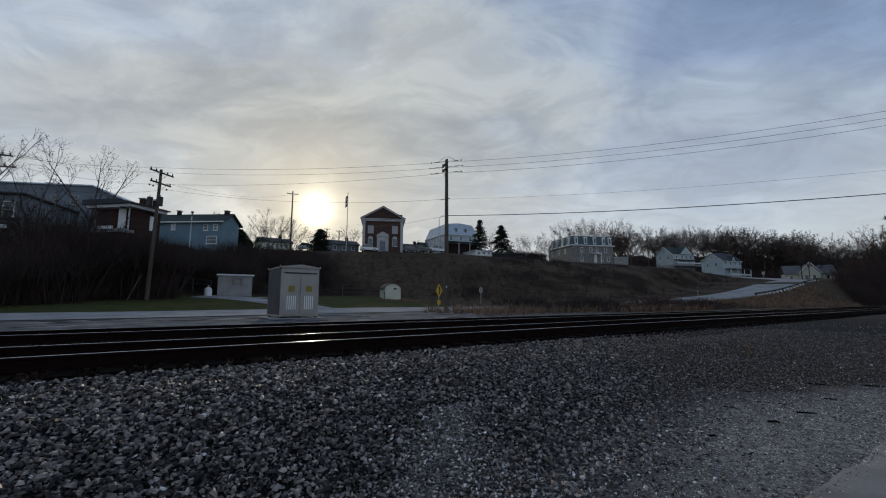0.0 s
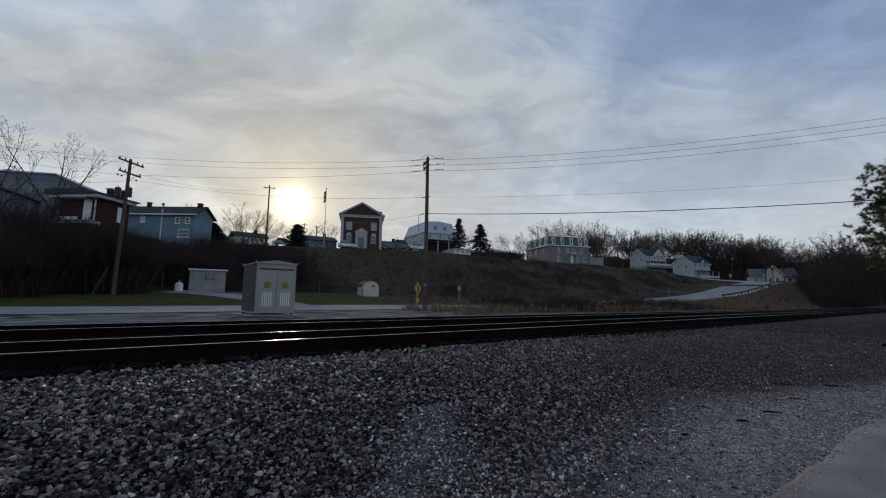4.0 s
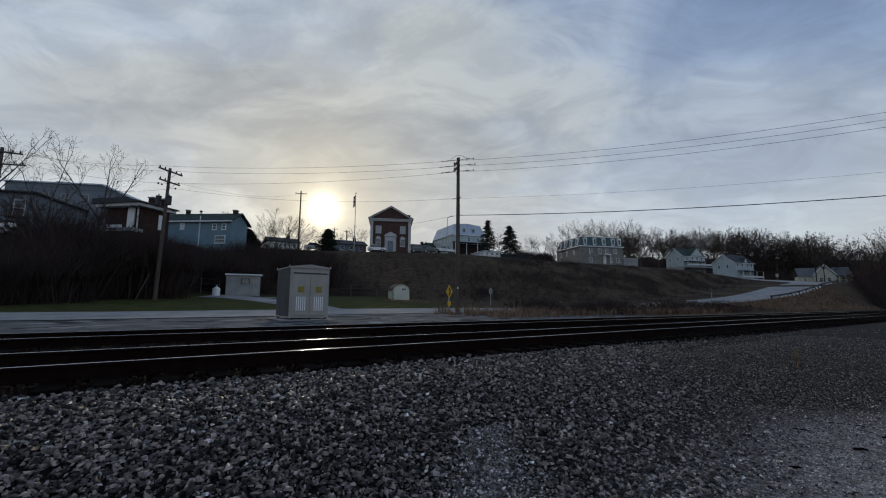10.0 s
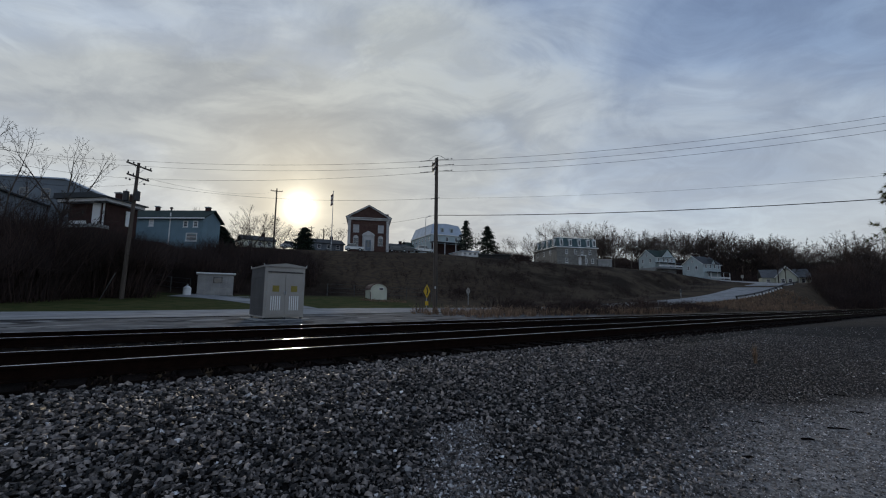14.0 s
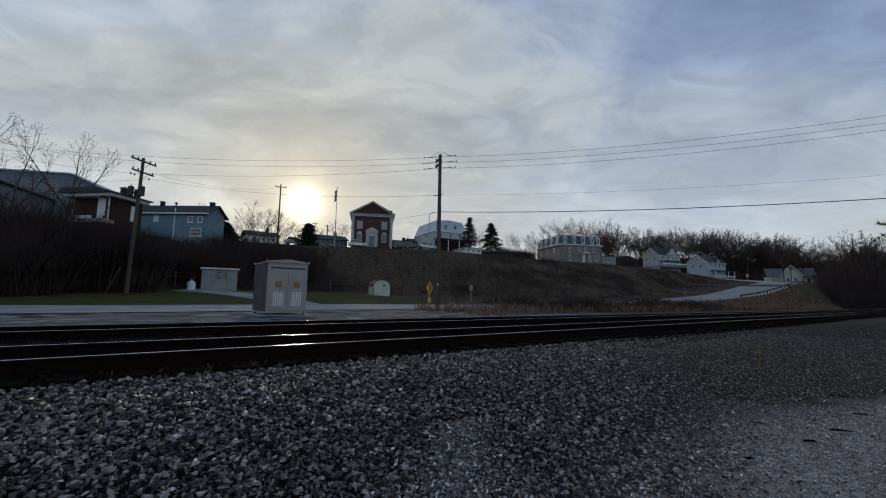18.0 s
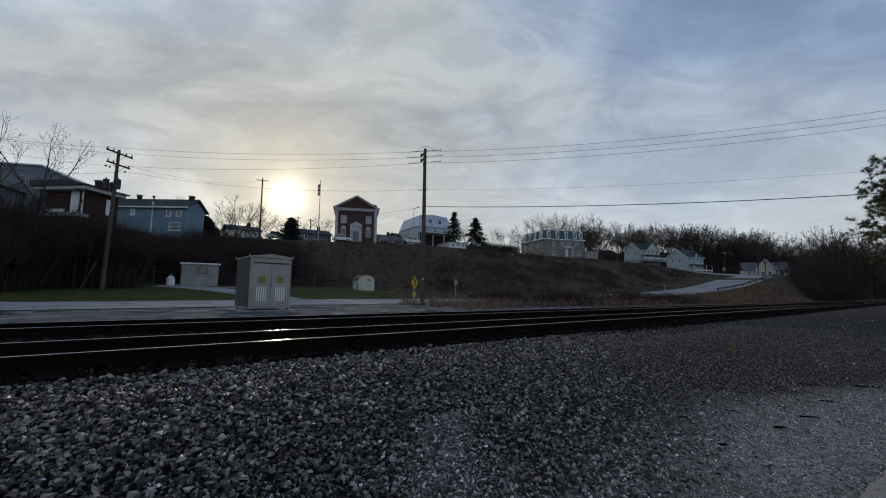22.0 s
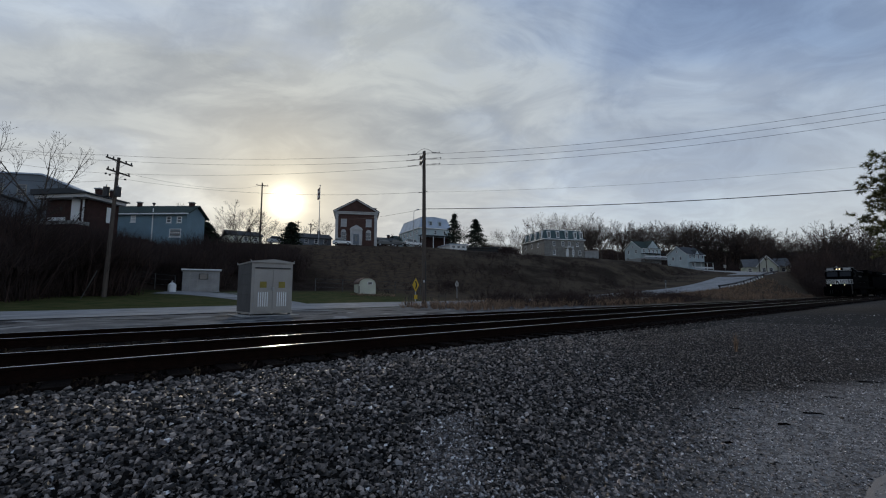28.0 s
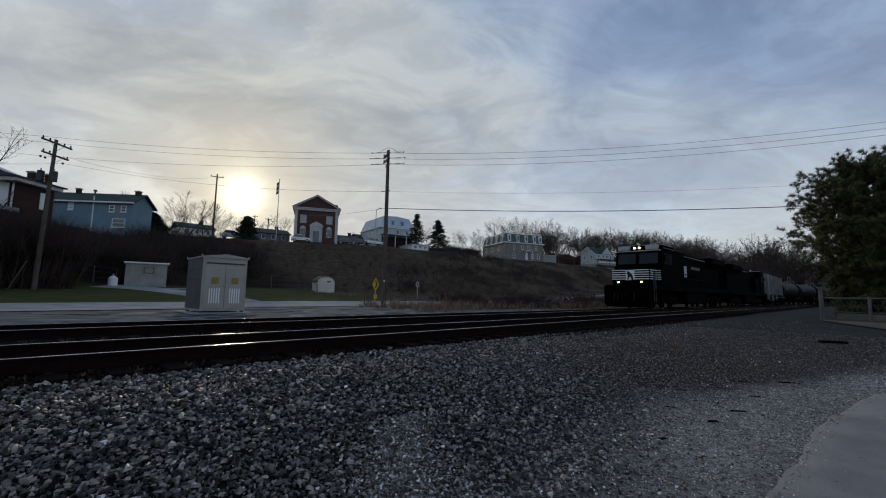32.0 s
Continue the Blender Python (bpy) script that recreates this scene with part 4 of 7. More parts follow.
def build_fence():
    c = empty("pipe_fence", Matrix.Identity(4), "galvanised pipe and mesh fence beneath the pine", "fence")
    pts = [on_ground(polar(az, r)) for az, r in ((51.45, 23.2), (54.9, 22.2), (58.2, 21.4), (62.5, 21.0), (67, 21.0))]
    for i, p in enumerate(pts):
        part("post", rod(B(), p - Vector((0, 0, 0.2)), p + Vector((0, 0, 1.22 if i == 0 else 0.95)), 0.075 if i == 0 else 0.045, n=10), M_DULL, c, "corner post" if i == 0 else "")
    for a, b in zip(pts, pts[1:]):
        for dz in (0.90, 0.36):
            part("rail", rod(B(), a + Vector((0, 0, dz)), b + Vector((0, 0, dz)), 0.026 if dz > 0.5 else 0.014, n=8), M_DULL, c)
        bm = B()
        n = int((b - a).length / 0.16)
        for k in range(n):
            p = a.lerp(b, k / n)
            q = a.lerp(b, min(1, (k + 3) / n))
            rod(bm, p + Vector((0, 0, 0.05)), q + Vector((0, 0, 0.88)), 0.0035, n=3, cap=False)
            rod(bm, p + Vector((0, 0, 0.88)), q + Vector((0, 0, 0.05)), 0.0035, n=3, cap=False)
        part("mesh_panel", bm, M_DULL, c, "thin wire mesh")
    a, b = on_ground(polar(52.6, 25.5)), on_ground(polar(64, 24.0))
    d = (b - a)
    w = mesh_object("low_wall", boxed(0, d.length, -0.12, 0.12, -0.3, 0.24, 0.02), M_OLDWALL)
    w.matrix_basis = Matrix.Translation(a) @ Matrix.Rotation(math.atan2(d.y, d.x), 4, "Z")
    tagged(w, "low mossy grey concrete kerb wall behind the fence", "low wall")
    # strip of dry turf before the fence
    bm = B()
    rows = []
    for az, r0, r1 in ((51.3, 21.9, 22.4), (52.8, 20.3, 22.3), (54.3, 19.2, 22.0), (56.5, 18.0, 21.6), (60, 17.0, 21), (66, 16.0, 20.5)):
        rows.append([on_ground(polar(az, r0 + (r1 - r0) * k / 4), 0.035) for k in range(5)])
    g = [[bm.verts.new(p) for p in row] for row in rows]
    for a, b in zip(g, g[1:]):
        for k in range(4):
            bm.faces.new((a[k], b[k], b[k + 1], a[k + 1]))
    bmesh.ops.recalc_face_normals(bm, faces=bm.faces[:])
    if sum(f.normal.z for f in bm.faces) < 0:
        bmesh.ops.reverse_faces(bm, faces=bm.faces[:])
    tagged(mesh_object("dry_turf", bm, M_TURF, smooth=True), "strip of dry tan turf before the fence", "turf", kind="structure")
    # dark timber lying on the dirt
    p = on_ground(polar(52.2, 14.4))
    ob = mesh_object("timber_offcut", boxed(-0.27, 0.27, -0.1, 0.1, 0.0, 0.06, 0.02), M_TIE)
    ob.matrix_basis = Matrix.Translation(p) @ Matrix.Rotation(radians(-30), 4, "Z")
    tagged(ob, "dark old timber lying on the dirt", "timber")


def build_litter():
    # fallen sticks on the pale dirt: along, across, length, turn, thickness
    for s, n, l, turn, r in ((7.07, 1.6, 0.42, -68, 0.008), (6.83, 1.2, 0.22, -58, 0.016), (6.14, 1.35, 0.12, -50, 0.02), (7.81, 1.15, 0.2, -62, 0.014),
                             (5.08, 1.6, 0.1, -40, 0.022), (6.4, 1.9, 0.16, -70, 0.012), (9.1, 0.9, 0.3, -60, 0.014), (8.7, 1.5, 0.26, -75, 0.012), (5.6, 2.2, 0.14, -30, 0.012), (7.4, 2.1, 0.2, -66, 0.01)):
        r *= 0.65
        p = on_ground(sn(s, n), r * 0.7)
        bm = B()
        rod(bm, (-l / 2, 0, 0), (0.03, 0.012, r * 0.3), r, r * 0.85, n=6)
        rod(bm, (0.03, 0.012, r * 0.3), (l / 2, -0.008, 0), r * 0.85, r * 0.5, n=6)
        rod(bm, (0.02, 0.01, 0.0), (l * 0.3, l * 0.12, r * 0.5), r * 0.5, r * 0.25, n=5)
        ob = mesh_object("fallen_stick", bm, M_TIE)
        ob.matrix_basis = Matrix.Translation(p) @ TRACK_TURN @ Matrix.Rotation(radians(turn), 4, "Z")
        tagged(ob, "dark broken stick lying on the pale dirt", "stick", "fallen sticks")
    # pale lumps of old concrete in the verge past the far track
    rnd = random.Random(9)
    for s, n, l in ((33.0, 20.9, 1.5), (34.6, 20.8, 0.9), (38.5, 20.0, 0.8), (39.6, 19.9, 1.3), (41.0, 19.8, 0.7), (42.0, 19.7, 1.0), (24.5, 22.4, 1.6)):
        p = on_ground(sn(s, n), -0.03)
        bm = box(B(), -l / 2, l / 2, -0.25, 0.25, 0.0, 0.34, 0.05)
        for v in bm.verts:
            v.co += Vector((rnd.uniform(-0.06, 0.06), rnd.uniform(-0.06, 0.06), rnd.uniform(-0.05, 0.04) if v.co.z > 0.1 else 0))
        ob = mesh_object("concrete_lump", bm, M_CHALK)
        ob.matrix_basis = Matrix.Translation(p) @ TRACK_TURN @ Matrix.Rotation(rnd.uniform(-0.3, 0.3), 4, "Z")
        tagged(ob, "rough pale lump of old concrete in the verge", "concrete lump", "concrete lumps")


M_OLDWALL = material("mossy_old_concrete", (0.11, 0.105, 0.09), 0.95, 0, 0.3, 1.0, 0.3)
# darker copy of the cabinet grey: the left side's shade as colour
M_SHADESIDE = material("shaded_side_grey_paint", (0.085, 0.083, 0.083), 0.7, 0, 0.25, 1.2, 0.1, 30)
M_DULL = material("dull_weathered_zinc", (0.10, 0.098, 0.095), 0.6, 0.3, 0.2, 3, 0.05)
M_TURF = material("dry_turf", (0.125, 0.103, 0.064), 0.95, 0, 0.3, 1.5, 0.5, 40)
build_cabinet()
build_shed()
build_hut()
build_poles()
build_signs()
build_guardrail()
build_fence()
build_litter()
wire_fence(-13.5, 0.5, 50.5, "thin wire fence with slim posts at the hill foot")
wire_fence(-35.0, -29.3, 47.5, "thin wire fence with slim posts before the thicket")
ribbon("driveway", [(4.0, 45.0), (6.5, 43.3), (8.3, 40.0), (9.6, 35.7), (10.0, 32.5), (10.0, 30.6)], 3.4, 0.035, M_ROAD, "short pale driveway from the road to the equipment shed", "driveway")

# ---- houses ----
def facade(az_a, r_a, az_b, r_b, z):
    """Origin at the front's left foot, x along the front, y into the house; and the front's length."""
    a, b = polar(az_a, r_a), polar(az_b, r_b)
    d = b - a
    return Matrix.Translation((a.x, a.y, z)) @ Matrix.Rotation(math.atan2(d.y, d.x), 4, "Z"), d.length


def window(parent, wall, x, z, w, h, trim=None, arch=False, depth=0.0, width=0.0, shade=None):
    """A window on the front ('f'), left ('l') or right ('r') wall: a frame of four bars, mullions, sill and pane."""
    trim = trim or M_WHITE
    if wall == "f":
        m = Matrix.Translation((x, 0, z))
    elif wall == "l":
        m = Matrix.Translation((0, depth - x, z)) @ Matrix.Rotation(radians(-90), 4, "Z")
    else:
        m = Matrix.Translation((width, x, z)) @ Matrix.Rotation(radians(90), 4, "Z")
    t = 0.09
    bm = B()
    box(bm, -w / 2, -w / 2 + t, -0.06, -0.003, 0, h)
    box(bm, w / 2 - t, w / 2, -0.06, -0.003, 0, h)
    box(bm, -w / 2 + t, w / 2 - t, -0.06, -0.003, h - t, h)
    box(bm, -w / 2 + t, w / 2 - t, -0.06, -0.003, 0, t)
    box(bm, -w / 2 + t, w / 2 - t, -0.045, -0.003, h / 2 - 0.03, h / 2 + 0.03)
    if arch:
        pts = [(w / 2 * math.cos(math.pi * k / 8), h + w / 2 * math.sin(math.pi * k / 8)) for k in range(9)]
        prism(bm, pts, -0.06, -0.003)
    ob = part("window", bm, trim, parent)
    ob.matrix_basis = m
    part("pane", boxed(-w / 2 + t, w / 2 - t, -0.025, -0.004, t, h - t), shade or M_GLASS, ob)
    part("sill", boxed(-w / 2 - 0.06, w / 2 + 0.06, -0.12, -0.003, -0.07, -0.002), trim, ob)
    return ob


def gable_roof_x(bm, w, d, h, rise, over=0.35, thick=0.16):
    """Ridge along x."""
    prism(bm, [(-over, h - rise * over / (d / 2)), (d / 2, h + rise), (d + over, h - rise * over / (d / 2)),
               (d + over, h - rise * over / (d / 2) + thick), (d / 2, h + rise + thick), (-over, h - rise * over / (d / 2) + thick)], -over, w + over, axis="x")
    return bm


def gable_roof_y(bm, x0, x1, y0, y1, h, rise, over=0.35, thick=0.16):
    hw = (x1 - x0) / 2
    cx = (x0 + x1) / 2
    dz = rise * over / hw
    prism(bm, [(x0 - over, h - dz), (cx, h + rise), (x1 + over, h - dz), (x1 + over, h - dz + thick), (cx, h + rise + thick), (x0 - over, h - dz + thick)], y0 - over, y1)
    return bm


def gable_wall_x(w, d, h, rise):
    return prism(B(), [(0, 0), (d, 0), (d, h), (d / 2, h + rise), (0, h)], 0, w, axis="x")


def chimney(parent, x, y, z0, z1, w=0.7, mat=None):
    c = part("chimney", boxed(x - w / 2, x + w / 2, y - w / 2, y + w / 2, z0, z1, 0.02), mat or M_BRICK, parent, "brick chimney")
    part("chimney_cap", boxed(x - w / 2 - 0.06, x + w / 2 + 0.06, y - w / 2 - 0.06, y + w / 2 + 0.06, z1 + 0.001, z1 + 0.12), M_CHALK, c)
    return c


def siding(parent, w, z0, z1, mat, step=0.34, y=-0.002, x0=0.0):
    """Lapped boards of a front, each proud at its foot."""
    z = z0
    while z < z1 - 0.1:
        bm = prism(B(), [(-0.028, z), (-0.001, z), (-0.001, z + step - 0.01), (-0.008, z + step - 0.01)], x0 + 0.01, w - 0.01, axis="x")
        part("siding_board", bm, mat, parent)
        z += step


def brick_hall():
    m, w = facade(-11.15, 95, -5.55, 95, 0)
    z = ground_z(*m.translation.xy) - 0.3
    m = Matrix.Translation((0, 0, z)) @ m
    H = el(10.75, 95) - z
    c = empty("brick_hall", m, "two-storey dark red brick hall with white trim and a pediment", "building")
    d = 16.0
    base = el(6.9, 95) - z
    part("wall", boxed(0, w, 0, d, -1, H), M_HALLBRICK, c)
    part("cornice", boxed(-0.25, w + 0.25, -0.3, -0.003, H, H + 0.42, 0.04), M_TRIM, c, "white cornice band")
    part("cornice", boxed(-0.45, w + 0.45, -0.5, d, H + 0.423, H + 0.6, 0.03), M_TRIM, c, "white eaves cornice")
    rise = el(12.75, 95) - z - H - 0.6
    part("pediment", prism(B(), [(0.1, H + 0.602), (w - 0.1, H + 0.602), (w / 2, H + 0.6 + rise - 0.2)], -0.1, 0.3), M_HALLBRICK, c, "brick pediment")
    bm = B()
    for sx in (-1, 1):
        x_e, x_r = (w / 2 + sx * (w / 2 + 0.5)), w / 2
        prism(bm, [(x_e, H + 0.605), (x_r, H + 0.6 + rise), (x_r, H + 0.6 + rise - 0.22), (x_e - sx * 0.5, H + 0.605)], -0.45, 0.0)
    part("raking_cornice", bm, M_TRIM, c, "white raking cornice")
    bm = B()
    prism(bm, [(-0.55, H + 0.62), (w / 2, H + 0.62 + rise), (w + 0.55, H + 0.62), (w + 0.55, H + 0.76), (w / 2, H + 0.76 + rise), (-0.55, H + 0.76)], -0.4, d)
    part("roof", bm, M_SLATE, c, "dark slate roof")
    for x in (0.0, w - 0.62):
        part("pilaster", boxed(x, x + 0.62, -0.14, -0.003, -0.5, H - 0.003, 0.02), M_TRIM, c, "white corner pilaster")
        part("capital", boxed(x - 0.06, x + 0.68, -0.2, -0.003, H - 0.45, H - 0.15, 0.03), M_TRIM, c)
    for x in (1.85, w - 1.9):
        window(c, "f", x, base + 3.75, 1.3, 1.75, trim=M_TRIM, shade=M_BLIND)
        window(c, "f", x, base + 0.75, 1.15, 1.75, trim=M_TRIM, arch=True)
    # doorway
    x0, x1 = w / 2 - 1.5, w / 2 + 1.5
    po = part("portico", boxed(x0 + 0.2, x1 - 0.2, -0.35, -0.003, base - 0.5, base + 3.0, 0.03), M_TRIM, c, "white door surround")
    part("portico_pediment", prism(B(), [(x0, base + 3.0), (x1, base + 3.0), (x1 - 0.3, base + 3.45), (w / 2, base + 4.1), (x0 + 0.3, base + 3.45)], -0.5, -0.003), M_TRIM, po)
    dr = part("door", boxed(w / 2 - 0.62, w / 2 + 0.62, -0.39, -0.352, base - 0.4, base + 2.0, 0.01), M_GREYSIDING, c, "blue-grey panelled door")
    part("door_light", boxed(w / 2 - 0.3, w / 2 + 0.3, -0.41, -0.392, base + 0.4, base + 1.7), M_GLASS, dr)
    for x in (x0 + 0.3, x1 - 0.3):
        part("column", rod(B(), (x, -0.45, base - 0.4), (x, -0.45, base + 3.0), 0.13, n=12), M_TRIM, po)
    chimney(c, w - 0.4, 5, H, H + 2.5, 0.8)
    chimney(c, 0.7, 6, H, H + 2.0, 0.6)


M_BLIND = material("pale_window_blind", (0.42, 0.42, 0.42), 0.8, 0, 0.1, 1, 0.05)


def gable_house(name, label, az_c, r_c, az_b, r_b, depth, z, h, rise, wall, roof, front_wins, left_wins, cross=None, porch=None, chimneys=()):
    m, w = facade(az_c, r_c, az_b, r_b, z)
    c = empty(name, m, label, "house", "houses on the hill")
    part("wall", gable_wall_x(w, depth, h, rise), wall, c)
    part("foundation", boxed(-0.05, w + 0.05, -0.05, depth + 0.05, -3.5, -0.002), M_CHALK, c)
    part("roof", gable_roof_x(B(), w, depth, h + 0.02, rise), roof, c)
    bm = B()
    for sx in (0.0, 1.0):
        y0 = -0.35 if sx == 0 else depth + 0.35
        dz = rise * 0.35 / (depth / 2)
        rod(bm, (-0.37, y0, h - dz + 0.04), (-0.37, depth / 2, h + rise + 0.04), 0.09, n=4)
    part("bargeboard", bm, M_WHITE, c, "white bargeboard")
    part("gutter", boxed(-0.3, w + 0.3, -0.45, -0.36, h - rise * 0.35 / (depth / 2) - 0.05, h - rise * 0.35 / (depth / 2) + 0.1), M_WHITE, c)
    for x, zz, ww, hh in front_wins:
        window(c, "f", x * w, zz, ww, hh)
    for x, zz, ww, hh in left_wins:
        window(c, "l", x * depth, zz, ww, hh, depth=depth)
    if cross:
        x0, x1, rr = cross
        bm = prism(B(), [(x0 * w, h - 0.05), (x1 * w, h - 0.05), ((x0 + x1) / 2 * w, h + rr)], -0.08, depth / 2)
        g = part("cross_gable", bm, wall, c)
        part("gable_roof", gable_roof_y(B(), x0 * w, x1 * w, -0.1, depth / 2, h + 0.02, rr, 0.25, 0.14), roof, g)
    if porch:
        x0, x1, ph = porch
        part("porch_roof", boxed(x0 * w, x1 * w, -2.0, -0.003, ph, ph + 0.2, 0.03), M_SLATE, c, "dark porch roof")
        part("porch_floor", boxed(x0 * w, x1 * w, -2.0, -0.06, -0.6, 0.0), M_CHALK, c)
        k = 4
        for i in range(k):
            x = x0 * w + 0.15 + i * ((x1 - x0) * w - 0.3) / (k - 1)
            part("porch_post", boxed(x - 0.08, x + 0.08, -1.95, -1.79, 0.0, ph - 0.002), M_WHITE, c, "white porch post")
        part("porch_railing", boxed(x0 * w + 0.1, x1 * w - 0.1, -1.92, -1.84, 0.35, 0.85), M_WHITE, c)
    for x, y in chimneys:
        chimney(c, x * w, y * depth, h + rise * 0.5, h + rise + 0.8)
    return c


def build_houses():
    brick_hall()
    # pale blue house behind the thicket
    m, w = facade(-35.4, 66, -28.5, 60.5, el(5.0, 62))
    c = empty("blue_house", m, "long pale blue clapboard house with a dark green roof", "house", "houses on the hill")
    h = el(9.25, 63) - el(5.0, 62)
    d, rise = 3.8, 1.15
    part("wall", gable_wall_x(w, d, h, rise), M_BLUE, c)
    part("foundation", boxed(0.02, w - 0.02, 0.02, d - 0.02, -5, -0.002), M_CHALK, c)
    part("roof", gable_roof_x(B(), w, d, h + 0.02, rise, 0.4), M_GREENROOF, c, "dark green shingle roof")
    part("gutter", boxed(-0.4, w + 0.4, -0.52, -0.41, h - 0.24, h - 0.08), M_WHITE, c, "white gutter")
    part("downpipe", rod(B(), (w * 0.545, -0.08, 0.0), (w * 0.545, -0.08, h + 0.6), 0.07, n=8), M_WHITE, c, "white vent pipe")
    siding(c, w, h - 3.6, h - 0.1, M_BLUE)
    window(c, "f", w * 0.76, h - 1.25, 0.62, 0.8)
    window(c, "f", w * 0.90, h - 1.25, 0.62, 0.8)
    window(c, "f", w * 0.855, h - 3.05, 1.45, 1.05)
    window(c, "f", w * 0.28, h - 1.15, 0.62, 0.85, shade=M_WHITE)
    chimney(c, w * 0.2, 1.9, h, h + rise + 0.6, 0.42)
    chimney(c, w * 0.93, 1.9, h, h + rise + 0.5, 0.5)
    part("roof_vent", rod(B(), (w * 0.36, 2.4, h + rise), (w * 0.36, 2.4, h + rise + 0.55), 0.07, n=8), M_DARKMETAL, c)
    part("vent_cap", rod(B(), (w * 0.36, 2.4, h + rise + 0.55), (w * 0.36, 2.4, h + rise + 0.72), 0.22, 0.15, n=10), M_DARKMETAL, c)

    # brick house with the low porch roof
    zb = el(6.0, 48)
    m, w = facade(-41.2, 48.6, -37.9, 45.4, zb)
    c = empty("porch_house", m, "dark brick house with a low roof and white trim", "house", "houses on the hill")
    H = el(10.3, 46) - zb
    d = 3.6
    dz = el(7.6, 46) - zb
    part("wall", boxed(0, w - 0.3, 0.6, d, -5, H), M_BRICK, c)
    part("porch_base", boxed(-0.2, w, -0.6, 0.598, -5, dz - 0.3), M_BRICK, c)
    part("porch_floor", boxed(-0.25, w + 0.05, -0.65, 0.598, dz - 0.298, dz), M_CHALK, c, "pale porch floor edge")
    part("soffit", boxed(-0.4, w + 0.25, -0.15, d + 0.2, H - 0.16, H + 0.14, 0.02), M_TRIM, c, "white eaves board")
    bm = prism(B(), [(-0.6, H + 0.142), (w + 0.45, H + 0.142), (w + 0.45, H + 0.24), (w * 0.7, H + 0.6), (-0.6, H + 0.6)], -0.35, d + 0.4)
    part("roof", bm, M_SLATE, c, "dark low roof")
    part("downpipe", rod(B(), (w - 0.55, 0.5, dz), (w - 0.55, 0.5, H), 0.07, n=8), M_WHITE, c, "white downpipe")
    part("door", boxed(w - 1.75, w - 0.95, 0.54, 0.598, dz, dz + 2.1, 0.01), M_WHITE, c, "white front door")
    part("side_door", boxed(w - 0.298, w - 0.24, 2.4, 2.9, dz + 0.3, dz + 1.7, 0.01), M_WHITE, c, "white side door")
    part("porch_railing", boxed(w - 2.6, w - 1.0, -0.6, -0.52, dz + 0.002, dz + 0.28), M_WHITE, c)
    for x, y, t in ((w - 2.2, 3.4, 1.2), (w - 1.3, 3.8, 1.1)):
        chimney(c, x, y, H + 0.3, H + 0.2 + t, 0.5)
    part("porch_lamp", boxed(w - 0.72, w - 0.42, -0.3, 0.1, H - 0.3, H - 0.161, 0.03), M_DARKMETAL, c)
    part("wall_lamp", boxed(w - 2.75, w - 2.65, 0.5, 0.598, dz + 1.15, dz + 1.4, 0.01), M_DARKMETAL, c)

    # long grey block and its lower wing
    zb = el(5.5, 66)
    m, w = facade(-48.4, 72, -39.2, 64.5, zb)
    c = empty("grey_block", m, "long blue-grey sided building with a flat parapet roof", "building", "houses on the hill")
    H = el(11.7, 67) - zb
    bm = prism(B(), [(0, -1), (w, -1), (w, H - 1.2), (w - 2.6, H), (0, H)], 0, 12)
    part("wall", bm, M_GREYSIDING, c)
    bm = prism(B(), [(-0.2, H + 0.002), (w - 2.6, H + 0.002), (w + 0.1, H - 1.2), (w + 0.1, H - 1.05), (w - 2.55, H + 0.16), (-0.2, H + 0.16)], -0.2, 12.2)
    part("roof_edge", bm, M_PALEROOF, c, "pale roof edge")
    chimney(c, 3.2, 4, H + 0.1, H + 1.1, 0.6)
    for k in range(4):
        window(c, "f", 2.2 + k * 2.2, H - 2.4, 0.9, 1.2, trim=M_GREYPAINT)
    siding(c, w - 2.7, H - 3.4, H - 0.3, M_GREYSIDING, 0.45)
    zb2 = el(5.5, 60)
    m, w = facade(-56, 66, -46.3, 58.5, zb2)
    c = empty("grey_wing", m, "low blue-grey sided house with a balcony and porch", "house", "houses on the hill")
    H = el(9.7, 61) - zb2
    part("wall", boxed(0, w, 0, 9, -1, H), M_GREYSIDING, c)
    part("roof", boxed(-0.3, w + 0.3, -0.4, 9.3, H + 0.002, H + 0.18, 0.03), M_SLATE, c)
    siding(c, w, H - 3.2, H - 0.2, M_GREYSIDING, 0.45)
    b = part("balcony", boxed(w - 1.9, w - 0.2, -1.1, -0.003, H - 2.6, H - 2.45), M_POLE, c, "timber balcony")
    for k in range(9):
        x = w - 1.85 + k * 0.2
        part("baluster", boxed(x - 0.02, x + 0.02, -1.08, -1.04, H - 2.45, H - 1.6), M_POLE, b)
    part("handrail", boxed(w - 1.9, w - 0.2, -1.1, -1.02, H - 1.6, H - 1.52), M_POLE, b)
    window(c, "f", w - 1.1, H - 2.4, 1.0, 1.7)
    window(c, "f", w - 4.2, H - 2.1, 0.9, 1.2)
    part("porch_roof", boxed(w - 5.5, w + 0.2, -2.0, -0.003, H - 3.4, H - 3.2), M_SLATE, c)
    part("porch_band", boxed(w - 5.5, w + 0.2, -2.05, -2.002, H - 3.75, H - 3.38), M_WHITE, c, "white porch fascia")

    # tall white house with the pale mansard roof
    zb = el(6.5, 128)
    m, w = facade(0.35, 128, 4.65, 133, zb)
    c = empty("white_mansard_house", m, "tall white three-storey house with a pale mansard roof", "house", "houses on the hill")
    He, Ht, d = el(9.15, 129) - zb, el(10.6, 129) - zb, 16.0
    part("wall", boxed(0, w, 0, d, -2, He), M_BLUEWHITE, c)
    bm = B()
    i = 0.9
